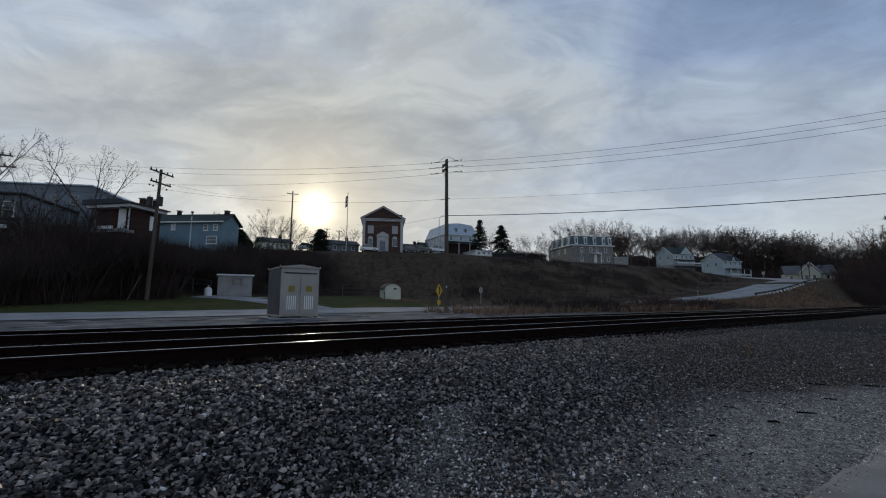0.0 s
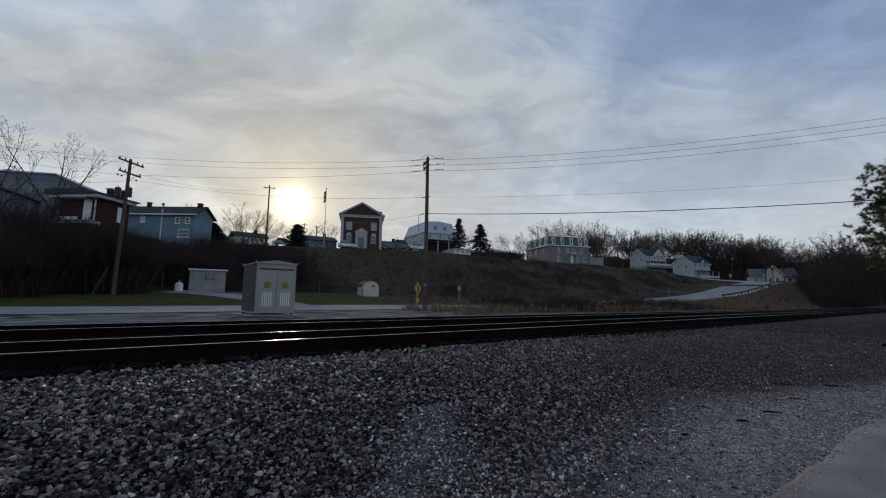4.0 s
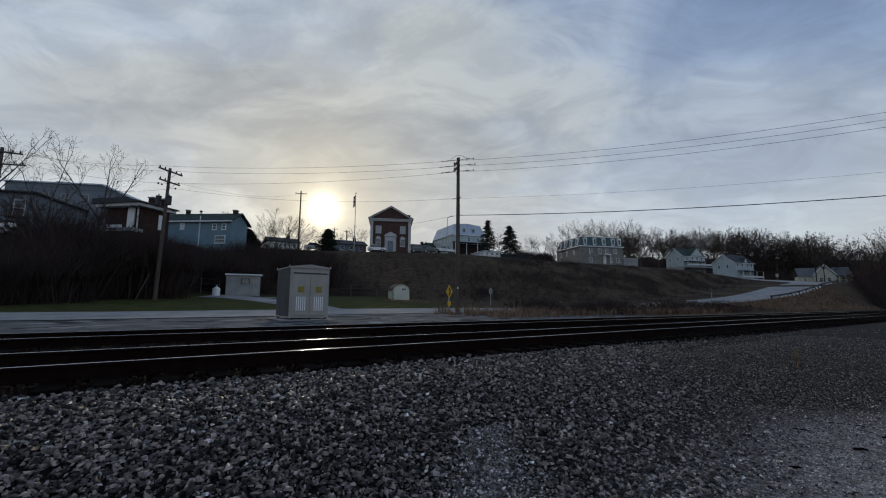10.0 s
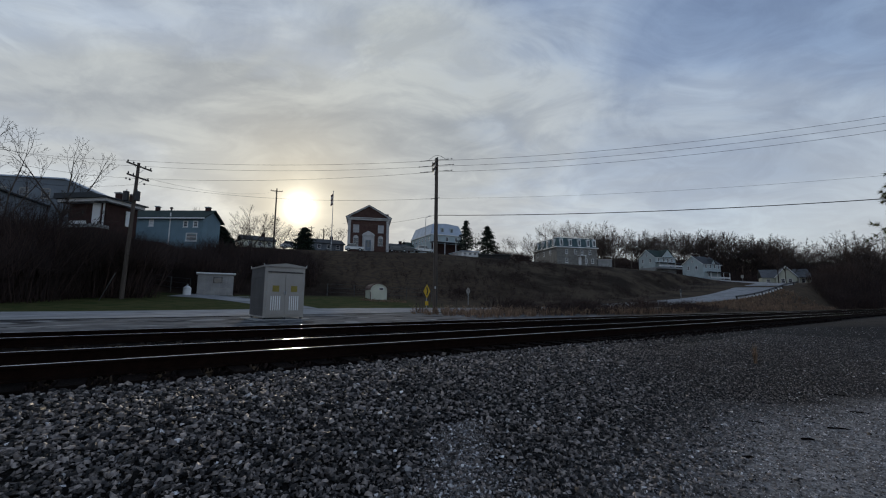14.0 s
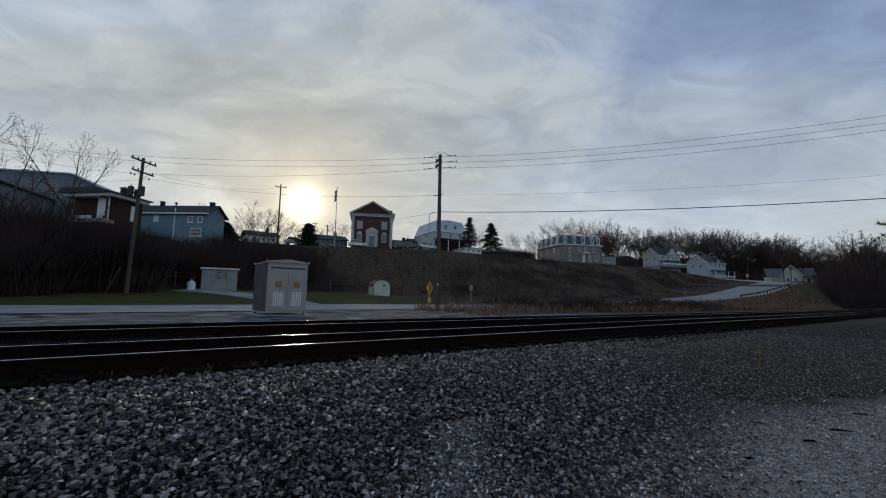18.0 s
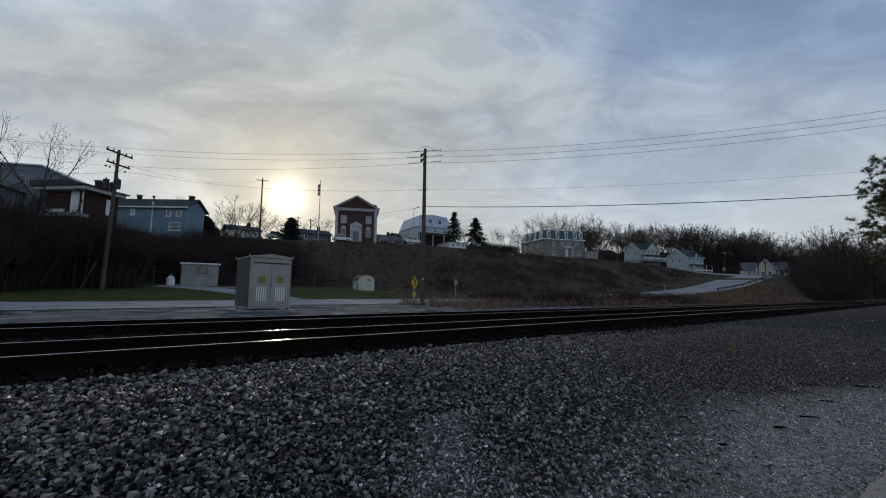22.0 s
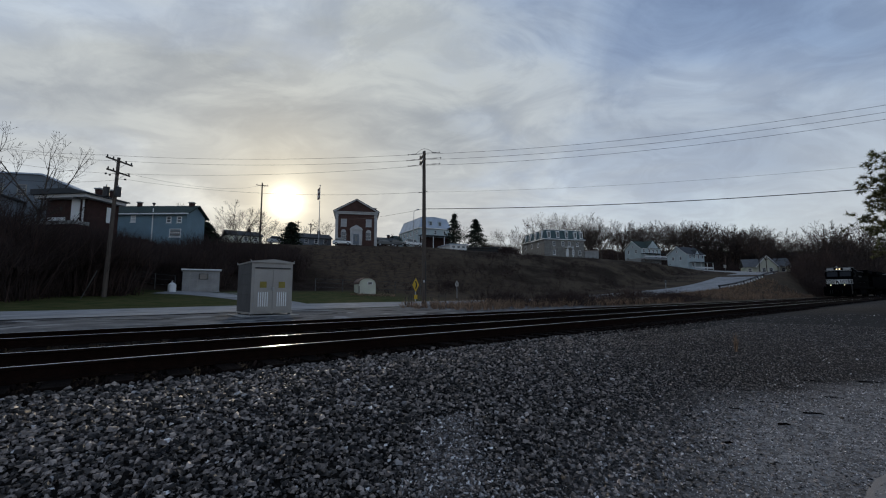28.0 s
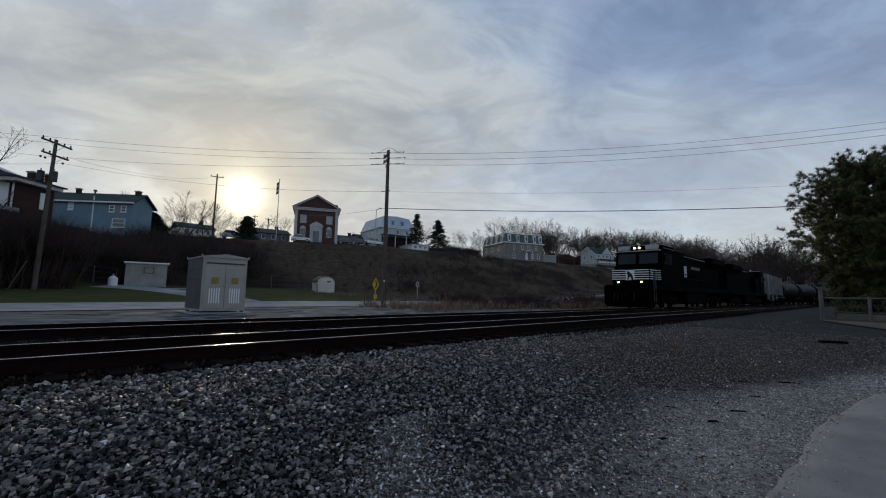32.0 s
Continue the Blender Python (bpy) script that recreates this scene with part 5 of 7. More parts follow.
    vs = [bm.verts.new(p) for p in ((-0.3, -0.3, He), (w + 0.3, -0.3, He), (w + 0.3, d, He), (-0.3, d, He), (i, i, Ht), (w - i, i, Ht), (w - i, d - i, Ht), (i, d - i, Ht))]
    for f in ((0, 1, 5, 4), (1, 2, 6, 5), (2, 3, 7, 6), (3, 0, 4, 7), (4, 5, 6, 7), (3, 2, 1, 0)):
        bm.faces.new([vs[k] for k in f])
    part("mansard_roof", bm, M_PALEROOF, c, "pale blue-grey mansard roof")
    part("roof_top", prism(B(), [(i - 0.1, Ht), (w - i + 0.1, Ht), (w / 2, Ht + 0.45)], i, d - i), M_PALEROOF, c)
    part("eaves", boxed(-0.4, w + 0.4, -0.4, d, He - 0.3, He - 0.002, 0.03), M_WHITE, c)
    for x in (0.18, 0.5, 0.8):
        window(c, "f", x * w, He - 2.0, 0.9, 1.3)
    for x in (0.35, 0.65):
        dm = part("dormer", boxed(x * w - 0.6, x * w + 0.6, 0.02, 1.4, He + 0.6, He + 2.2), M_BLUEWHITE, c)
        part("pane", boxed(x * w - 0.38, x * w + 0.38, -0.0, 0.018, He + 0.85, He + 2.0), M_GLASS, dm)
    for k in range(6):
        window(c, "l", 1.6 + k * 2.5, He - 2.1, 0.9, 1.4, depth=d)
    part("porch_roof", boxed(-0.6, w + 0.5, -2.6, -0.41, He - 2.9, He - 2.65, 0.03), M_SLATE, c, "dark porch roof")
    part("porch_wall", boxed(0.1, w - 0.1, -0.2, -0.003, -2, He - 2.95), M_BRICK, c, "dark brick lower storey")
    for k in range(4):
        x = -0.4 + k * (w + 0.6) / 3
        part("porch_post", boxed(x, x + 0.18, -2.5, -2.32, -1.5, He - 2.902), M_WHITE, c, "white porch post")

    # stone house with the teal mansard roof
    zb = el(4.8, 138)
    m, w = facade(17.45, 138, 22.55, 146, zb)
    c = empty("stone_mansard_house", m, "grey stone house with a teal mansard roof and white dormers", "house", "houses on the hill")
    He, Ht, d = el(7.15, 140) - zb, el(8.4, 141) - zb, 16.0
    part("wall", boxed(0, w, 0, d, -2, He), M_STONEWALL, c)
    part("eaves", boxed(-0.45, w + 0.45, -0.45, d + 0.4, He, He + 0.3, 0.04), M_WHITE, c, "white eaves board")
    bm = B()
    i = 0.75
    vs = [bm.verts.new(p) for p in ((-0.1, -0.1, He + 0.302), (w + 0.1, -0.1, He + 0.302), (w + 0.1, d, He + 0.302), (-0.1, d, He + 0.302), (i, i, Ht), (w - i, i, Ht), (w - i, d - i, Ht), (i, d - i, Ht))]
    for f in ((0, 1, 5, 4), (1, 2, 6, 5), (2, 3, 7, 6), (3, 0, 4, 7), (4, 5, 6, 7), (3, 2, 1, 0)):
        bm.faces.new([vs[k] for k in f])
    part("mansard_roof", bm, M_TEAL, c, "teal slate mansard roof")
    part("roof_edge", boxed(i - 0.2, w - i + 0.2, i - 0.2, d - i + 0.2, Ht + 0.002, Ht + 0.15), M_WHITE, c)
    for x in (0.12, 0.34, 0.56, 0.78, 0.93):
        dm = part("dormer", boxed(x * w - 0.55, x * w + 0.55, -0.12, 1.0, He + 0.6, Ht - 0.35, 0.03), M_WHITE, c, "white dormer")
        part("pane", boxed(x * w - 0.32, x * w + 0.32, -0.15, -0.122, He + 0.85, Ht - 0.7), M_GLASS, dm)
    for k in range(4):
        y = 2 + k * 3.8
        dm = part("dormer", boxed(-0.12, 1.0, y - 0.6, y + 0.6, He + 0.6, Ht - 0.35, 0.03), M_WHITE, c, "white dormer")
        part("pane", boxed(-0.15, -0.122, y - 0.35, y + 0.35, He + 0.85, Ht - 0.7), M_GLASS, dm)
    for x, zz in ((0.24, He - 2.0), (0.46, He - 2.0), (0.62, He - 2.0), (0.82, He - 2.0), (0.24, He - 4.9), (0.72, He - 4.9), (0.88, He - 4.9)):
        window(c, "f", x * w, zz, 0.95, 1.5)
    for k in range(3):
        window(c, "l", 3 + k * 4.5, He - 2.2, 0.95, 1.5, depth=d)
    part("porch_roof", boxed(0.5 * w, 0.66 * w, -1.6, -0.003, He - 2.6, He - 2.35), M_WHITE, c, "white door hood")
    part("door", boxed(0.53 * w, 0.6 * w, -0.05, -0.003, He - 5.4, He - 3.0), M_WHITE, c, "white front door")
    for x in (0.505, 0.645):
        part("porch_post", boxed(x * w, x * w + 0.16, -1.5, -1.34, He - 6, He - 2.602), M_WHITE, c)
    for x in (0.25, 0.75):
        chimney(c, x * w, 8, Ht, Ht + 1.1, 0.9)
    m, w2 = facade(22.6, 146, 24.3, 147, zb + 0.2)
    an = empty("stone_outbuilding", m, "low grey flat-roofed outbuilding beside the stone house", "outbuilding")
    part("wall", boxed(0.1, w2, 0, 5, -1, 2.2), M_CHALK, an)
    part("roof", boxed(-0.1, w2 + 0.2, -0.2, 5.2, 2.202, 2.4), M_GREYPAINT, an)

    # white houses by the woods
    gable_house("white_farmhouse", "white two-storey house with a front gable and porch on the hill", 29.25, 183, 31.45, 191, 8.2, el(4.3, 185), el(5.55, 185) - el(4.3, 185), 3.1,
                M_BLUEWHITE, M_GREENROOF, [(0.16, 2.3, 0.9, 1.4), (0.42, 2.3, 0.9, 1.4), (0.62, 2.3, 0.9, 1.4), (0.82, 2.3, 0.9, 1.4), (0.2, 0.1, 0.9, 1.4), (0.75, 0.1, 0.9, 1.4)], [(0.25, 2.1, 0.9, 1.4), (0.72, 2.1, 0.9, 1.4), (0.5, 4.5, 0.7, 1.0)], (0.30, 0.93, 3.2), (0.0, 1.2, 1.7))
    gable_house("white_house", "white two-storey house with a grey roof and front porch", 34.25, 168, 35.95, 176, 7.6, el(2.75, 170), el(4.55, 170) - el(2.75, 170), 2.9,
                M_BLUEWHITE, M_SLATE, [(0.15, 3.9, 0.8, 1.3), (0.4, 3.9, 0.8, 1.3), (0.65, 3.9, 0.8, 1.3), (0.88, 3.9, 0.8, 1.3), (0.3, 1.0, 0.9, 1.4)], [(0.3, 3.4, 0.8, 1.3), (0.68, 3.4, 0.8, 1.3), (0.5, 6.0, 0.6, 0.8)], (0.42, 0.72, 1.7), (0.1, 1.2, 2.4), ((0.2, 0.5), (0.85, 0.5)))
    zb = el(1.95, 168)
    m, w = facade(39.7, 168, 43.6, 170, zb)
    c = empty("bungalow", m, "cream single-storey bungalow with a front gable at the bend", "house", "houses on the hill")
    h, peak = el(2.85, 168) - zb, el(3.95, 168) - zb
    x0, x1 = 0.27 * w, 0.71 * w
    part("wall", boxed(0, w, 0, 8, -2, h), M_CREAM, c)
    part("roof", gable_roof_x(B(), w, 8, h + 0.02, peak - h - 0.7), M_GREYROOF, c)
    part("cross_gable", prism(B(), [(x0, -0.5), (x1, -0.5), (x1, h - 0.1), ((x0 + x1) / 2, peak - 0.2), (x0, h - 0.1)], -1.2, 4), M_CREAM, c)
    part("gable_roof", gable_roof_y(B(), x0, x1, -1.2, 4, h, peak - h, 0.35, 0.14), M_GREYROOF, c, "grey gable roof")
    bm = B()
    for x in (x0 - 0.4, x1 + 0.4):
        rod(bm, (x, -1.6, h - 0.3), ((x0 + x1) / 2, -1.6, peak + 0.1), 0.12, n=4)
    part("bargeboard", bm, M_WHITE, c, "white bargeboard")
    for x in (0.12, 0.42, 0.57, 0.86):
        window(c, "f", x * w, 0.8, 1.0, 1.3).location.y = -1.2 if 0.27 < x < 0.71 else 0.0
    part("porch_roof", boxed(x1 + 0.05, w + 1.2, -2.4, -0.003, h - 0.25, h - 0.08), M_GREYROOF, c)
    part("porch_railing", boxed(0.3 * w, w + 1.2, -2.6, -2.5, -0.1, 0.45), M_WHITE, c)
    for k in range(4):
        x = x1 + 0.3 + k * (w + 0.7 - x1) / 3
        part("porch_post", boxed(x, x + 0.14, -2.4, -2.26, -0.1, h - 0.252), M_WHITE, c)
    part("porch_floor", boxed(0.3 * w, w + 1.2, -2.5, -1.203, -1.5, -0.1), M_CHALK, c)
    part("ramp_rail", boxed(-3.5, 0.3 * w, -3.4, -3.3, 0.0, 0.16), M_WHITE, c, "long pale rail before the house")

    # low roofs between the trees
    for az0, az1, r, e0, e1, wall, roof, lab in ((-15.6, -11.6, 108, 6.4, 8.2, M_GREYSIDING, M_SLATE, "low grey house behind the brick hall"),
                                                 (-5.3, -2.6, 118, 6.4, 7.9, M_BRICK, M_SLATE, "low dark-roofed house beside the brick hall"),
                                                 (-2.8, -1.2, 140, 6.4, 8.1, M_BLUEWHITE, M_GREENROOF, "small white house among the trees"),
                                                 (-24.0, -20.2, 120, 6.4, 8.1, M_CREAM, M_SLATE, "low pale house behind the bare trees"),
                                                 (4.6, 6.9, 100, 6.1, 6.8, M_WHITE, M_PALEROOF, "long low white garage"),
                                                 (7.0, 11.2, 102, 5.6, 6.35, M_BLACK, M_SLATE, "long low dark carport")):
        m, w = facade(az0, r, az1, r + 2, el(e0, r))
        h = el(e1, r) - el(e0, r)
        c = empty("small_house", m, lab, "house", "houses on the hill")
        flat = e1 - e0 < 1.0
        hw = h if flat else h * 0.6
        part("wall", boxed(0, w, 0, 7, -2, hw), wall, c)
        part("roof", boxed(-0.3, w + 0.3, -0.4, 7.3, hw + 0.002, hw + 0.2, 0.03) if flat else gable_roof_x(B(), w, 7, hw + 0.02, h - hw), roof, c)
        if not flat:
            chimney(c, w * 0.7, 3.5, hw, h + 0.9, 0.7)
        for k in range(0 if "carport" in lab else 3):
            window(c, "f", w * (0.2 + 0.3 * k), hw * 0.35, 0.9, min(1.2, hw * 0.5))

    # flagpole
    p = on_ground(polar(-13.25, 92))
    f = empty("flagpole", Matrix.Translation(p), "tall thin flagpole with a limp faded flag", "flagpole")
    H = el(14.3, 92) - p.z
    part("pole", rod(B(), (0, 0, 0), (0, 0, H), 0.10, 0.05, n=8), M_METAL, f)
    bm = B()
    bmesh.ops.create_uvsphere(bm, u_segments=8, v_segments=6, radius=0.14, matrix=Matrix.Translation((0, 0, H + 0.1)))
    part("finial", bm, M_METAL, f)
    fl = part("flag", boxed(-0.06, -0.04, -0.02, 0.02, H - 2.9, H - 0.2), M_FLAG, f, "limp hanging striped flag")
    for k in range(5):
        z = H - 0.35 - k * 0.5
        bm = prism(B(), [(-0.08, z), (-0.08, z - 0.46), (-0.32, z - 0.72), (-0.52, z - 0.84), (-0.52, z - 0.40), (-0.32, z - 0.26)], -0.03 - 0.02 * (k % 2), 0.03)
        part("flag_stripe", bm, M_FLAG if k % 2 == 0 else M_TRIM, fl, "dark flag stripe" if k % 2 == 0 else "pale flag stripe")


def car_thing(az, r, turn, paint, label, tall=0.0, length=4.5):
    p = on_ground(polar(az, r), 0.05)
    c = empty("parked_car", Matrix.Translation(p) @ Matrix.Rotation(radians(turn - az), 4, "Z"), label, "car", "parked cars")
    L = length / 2
    body = prism(B(), [(-L, 0.35), (L, 0.35), (L, 0.75), (L - 0.15, 0.92), (0.35 * L, 1.0), (-0.9 * L, 1.02 + tall * 0.3), (-L, 0.9)], -0.88, 0.88)
    bmesh.ops.bevel(body, geom=body.edges[:], offset=0.05, segments=1, affect="EDGES")
    part("body", body, paint, c)
    part("cabin", prism(B(), [(-0.86 * L, 1.0), (0.38 * L, 1.0), (0.10 * L, 1.45 + tall), (-0.62 * L, 1.47 + tall)], -0.76, 0.76), M_GLASS, c, "dark car windows")
    part("roof", prism(B(), [(-0.66 * L, 1.44 + tall), (0.12 * L, 1.42 + tall), (0.06 * L, 1.50 + tall), (-0.6 * L, 1.52 + tall)], -0.77, 0.77), paint, c)
    for x in (-0.62 * L, 0.62 * L):
        for y in (-0.8, 0.8):
            wl = part("wheel", rod(B(), (x, y - 0.1, 0.33), (x, y + 0.1, 0.33), 0.33, n=16), M_RUBBER, c)
            part("rim", rod(B(), (x, y - 0.115, 0.33), (x, y + 0.115, 0.33), 0.19, n=12), M_METAL, wl)
    for y in (-0.6, 0.6):
        part("headlight", boxed(L - 0.12, L + 0.01, y - 0.15, y + 0.15, 0.66, 0.8), M_WHITE, c)
        part("tail_light", boxed(-L - 0.01, -L + 0.06, y - 0.15, y + 0.15, 0.72, 0.86), M_BRICK, c)
    return c


def build_cars():
    car_thing(-10.2, 91.5, 0, M_CAR1, "silver estate car parked before the brick hall", 0.1, 4.0)
    car_thing(-4.3, 97, 8, M_CAR2, "dark saloon car parked on the hill", 0.0, 4.7)
    car_thing(-2.6, 104, -10, M_CAR2, "dark car parked on the hill road", 0.1, 4.4)
    car_thing(-0.6, 104, 30, M_CAR1, "pale pickup parked on the hill road", 0.25, 4.9)
    car_thing(-18.3, 94, 10, M_CAR1, "pale car parked behind the conifer", 0.1, 4.4)
    car_thing(-49.8, 58.0, 40, M_CAR1, "pale car parked by the grey house", 0.0, 4.4)


build_houses()
build_cars()

# ---- train ----
def truck(parent, x, axles, gauge=0.76):
    t = part("bogie", boxed(x - axles * 0.85, x + axles * 0.85, -1.12, -0.98, 0.42, 0.85, 0.05), M_TRUCK, parent, "grimy cast bogie frame")
    part("bogie_side", boxed(x - axles * 0.85, x + axles * 0.85, 0.98, 1.12, 0.42, 0.85, 0.05), M_TRUCK, t)
    part("bolster", boxed(x - 0.35, x + 0.35, -0.97, 0.97, 0.55, 1.0, 0.03), M_TRUCK, t)
    for k in range(axles):
        xx = x + (k - (axles - 1) / 2) * 1.8
        bm = B()
        for y in (-0.76, 0.76):
            rod(bm, (xx, y - 0.065, 0.5), (xx, y + 0.065, 0.5), 0.5, n=20)
        rod(bm, (xx, -0.95, 0.5), (xx, 0.95, 0.5), 0.09, n=8)
        part("wheelset", bm, M_TRUCK, t, "steel wheelset")
        part("axle_box", boxed(xx - 0.2, xx + 0.2, -1.2, -1.121, 0.36, 0.66, 0.03), M_TRUCK, t)
        part("spring", rod(B(), (xx + 0.45, -1.16, 0.45), (xx + 0.45, -1.16, 0.8), 0.1, n=10), M_TRUCK, t)


def locomotive(lit, label):
    """Front at x = 0, body towards +x."""
    c = empty("locomotive", Matrix.Identity(4), label, "locomotive", "locomotives")
    L = 22.0
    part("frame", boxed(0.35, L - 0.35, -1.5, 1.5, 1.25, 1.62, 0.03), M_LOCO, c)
    # snow plough pilot
    bm = prism(B(), [(-1.5, 1.55), (1.5, 1.55), (1.5, 0.3), (1.25, 0.12), (-1.25, 0.12), (-1.5, 0.3)], 0.0, 0.3, axis="y")
    ob = part("pilot", bm, M_LOCO, c, "black snow plough pilot")
    ob.matrix_basis = Matrix.Rotation(radians(90), 4, "Z") @ Matrix.Scale(-1, 4, (0, 1, 0))
    part("coupler", boxed(-0.55, 0.0, -0.16, 0.16, 0.72, 1.05, 0.04), M_TRUCK, c, "knuckle coupler")
    bm = B()
    for y in (-0.55, 0.5, 0.75):
        rod(bm, (-0.1, y, 1.05), (-0.22, y, 0.55), 0.025, n=6)
    part("air_hose", bm, M_RUBBER, c)
    # nose with chamfered top, then cab
    nose = prism(B(), [(0.75, 1.62), (2.6, 1.62), (2.6, 3.0), (1.25, 2.86), (0.82, 2.62)], -1.27, 1.27)
    bmesh.ops.bevel(nose, geom=nose.edges[:], offset=0.07, segments=2, affect="EDGES")
    n = part("nose", nose, M_LOCO, c)
    for k in range(5):
        z = 1.98 + k * 0.15
        bars = [(0.73 if z < 2.6 else 0.8, 0.748 if z < 2.6 else 0.83, y0 * 0.97, y1 * 0.97) for y0, y1 in ((-1.27, -0.31), (0.31, 1.27))]
        for sy in (-1, 1):
            bars += [(0.85, 2.06, sy * 1.274 - 0.004, sy * 1.274 + 0.004), (2.078, 2.096, min(sy * 1.30, sy * 1.52), max(sy * 1.30, sy * 1.52))]
        for x0, x1, y0, y1 in bars:
            part("stripe", boxed(x0, x1, y0, y1, z, z + 0.06), M_WHITE, n, "thin white stripe")
    em = part("emblem", boxed(0.725, 0.747, -0.29, 0.29, 1.93, 2.62, 0.01), M_WHITE, n, "white front emblem panel")
    part("emblem_shape", prism(B(), [(-0.24, 1.93), (-0.10, 1.93), (-0.04, 2.16), (0.06, 2.12), (0.12, 1.95), (0.20, 1.97), (0.14, 2.28), (0.24, 2.36), (0.14, 2.58), (-0.02, 2.44), (-0.14, 2.30)], 0.716, 0.724, axis="x"), M_BLACK, em)
    part("door_frame", boxed(0.74, 0.76, 0.62, 1.2, 1.7, 1.95), M_LOCO, n)
    cab = prism(B(), [(2.1, 1.62), (5.0, 1.62), (5.0, 4.25), (4.7, 4.45), (2.7, 4.45), (2.35, 4.25), (2.1, 3.0)], -1.55, 1.55)
    bmesh.ops.bevel(cab, geom=cab.edges[:], offset=0.06, segments=2, affect="EDGES")
    cb = part("cab", cab, M_LOCO, c)
    for y0, y1 in ((-1.35, -0.12), (0.12, 1.35)):
        bm = B()
        v = [bm.verts.new(p) for p in ((2.115, y0, 3.12), (2.115, y1, 3.12), (2.30, y1, 3.95), (2.30, y0, 3.95), (2.07, y0, 3.12), (2.07, y1, 3.12), (2.255, y1, 3.95), (2.255, y0, 3.95))]
        for f in ((4, 7, 6, 5), (0, 1, 2, 3), (0, 4, 5, 1), (1, 5, 6, 2), (2, 6, 7, 3), (3, 7, 4, 0)):
            bm.faces.new([v[k] for k in f])
        part("windscreen", bm, M_CABGLASS, cb, "dark windscreen")
    for y in (-1.562, 1.551):
        for x0, x1 in ((2.75, 3.5), (3.65, 4.4)):
            part("side_window", boxed(x0, x1, y, y + 0.011, 3.1, 3.85, 0.003), M_SIDEGLASS, cb)
    part("sun_visor", boxed(2.0, 2.4, -1.5, 1.5, 4.0, 4.06, 0.01), M_METAL, cb, "grey roof lip over the windscreen")
    part("roof_panel", boxed(2.75, 4.8, -1.38, 1.38, 4.452, 4.52, 0.02), M_ROOFGLINT, cb, "shiny cab roof panel")
    # sloped strip added along the cab roof to carry the painted highlight
    part("roof_edge", prism(B(), [(-1.58, 4.22), (-1.22, 4.47), (-1.22, 4.44), (-1.56, 4.20)], 2.75, 4.9, axis="x"), M_ROOFGLINT, cb, "cab roof edge coloured pale as a sky highlight")
    hb = part("headlight_box", boxed(2.12, 2.5, -0.42, 0.42, 4.07, 4.42, 0.04), M_LOCO, cb)
    lamp = M_LAMP if lit else M_GLASS
    for y in (-0.16, 0.16):
        part("headlight", rod(B(), (2.06, y, 4.25), (2.118, y, 4.25), 0.08, n=16), lamp, hb, "lit headlight")
    for y in (-1, 1):
        part("number_board", boxed(2.14, 2.45, y * 0.95 - 0.4, y * 0.95 + 0.4, 4.12, 4.4, 0.02), M_BLIND, cb, "number board")
        part("ditch_light", rod(B(), (0.60, y * 0.76, 1.80), (0.68, y * 0.76, 1.80), 0.065, n=16), lamp, c, "lit ditch light")
        part("ditch_light_box", boxed(0.681, 0.85, y * 0.76 - 0.16, y * 0.76 + 0.16, 1.64, 1.96, 0.03), M_LOCO, c)
        part("mirror", boxed(2.6, 2.66, y * 1.62 - 0.08, y * 1.62 + 0.08, 3.3, 3.7, 0.01), M_LOCO, cb)
    part("horn", rod(B(), (3.6, 0.3, 4.6), (3.1, 0.3, 4.66), 0.05, 0.1, n=8), M_METAL, cb)
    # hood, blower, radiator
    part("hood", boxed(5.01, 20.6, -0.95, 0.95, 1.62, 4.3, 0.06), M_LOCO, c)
    # same painted highlight along both edges of the hood
    part("hood_roof", prism(B(), [(-0.99, 4.14), (-0.74, 4.34), (0.74, 4.34), (0.99, 4.14), (0.96, 4.12), (0.74, 4.302), (-0.74, 4.302), (-0.96, 4.12)], 9.5, 15.7, axis="x"), M_ROOFGLINT, c, "hood roof edge coloured pale as a sky highlight")
    part("flank_panel", boxed(8.5, 9.9, -0.995, -0.985, 2.45, 3.35), M_TRIM, c, "pale lettered panel behind the cab")
    part("equipment_box", boxed(5.05, 7.6, -1.45, -0.952, 1.62, 3.5, 0.05), M_LOCO, c)
    part("equipment_box", boxed(5.05, 7.6, 0.952, 1.45, 1.62, 3.5, 0.05), M_LOCO, c)
    part("inertial_grille", boxed(8.0, 10.4, -0.975, -0.951, 3.0, 3.9, 0.01), M_TRUCK, c, "dark air intake grille")
    bm = prism(B(), [(-0.95, 3.55), (-1.5, 3.95), (-1.5, 4.45), (1.5, 4.45), (1.5, 3.95), (0.95, 3.55)], 15.8, 20.5, axis="y")
    ob = part("radiator", bm, M_LOCO, c, "black winged radiator housing")
    ob.matrix_basis = Matrix.Rotation(radians(90), 4, "Z") @ Matrix.Scale(-1, 4, (0, 1, 0))
    part("radiator_grille", boxed(16.0, 20.3, -1.52, -1.502, 4.0, 4.4, 0.005), M_TRUCK, c, "dark radiator grille")
    part("exhaust", boxed(12.0, 13.0, -0.35, 0.35, 4.342, 4.55, 0.04), M_LOCO, c)
    part("dynamic_brake", boxed(8.2, 10.6, -0.7, 0.7, 4.342, 4.5, 0.05), M_LOCO, c)
    for k in range(11):
        x = 7.9 + k * 0.74
        dr = part("hood_door", boxed(x, x + 0.66, -0.968, -0.952, 1.75, 2.9, 0.006), M_LOCO, c)
        part("latch", boxed(x + 0.55, x + 0.6, -0.99, -0.969, 2.3, 2.4), M_DARKMETAL, dr)
    # white lettering block on the flank, unreadable at this size
    part("flank_band", boxed(11.2, 13.8, -0.972, -0.953, 3.2, 3.42), M_DARKMETAL, c, "dull grey lettering band")
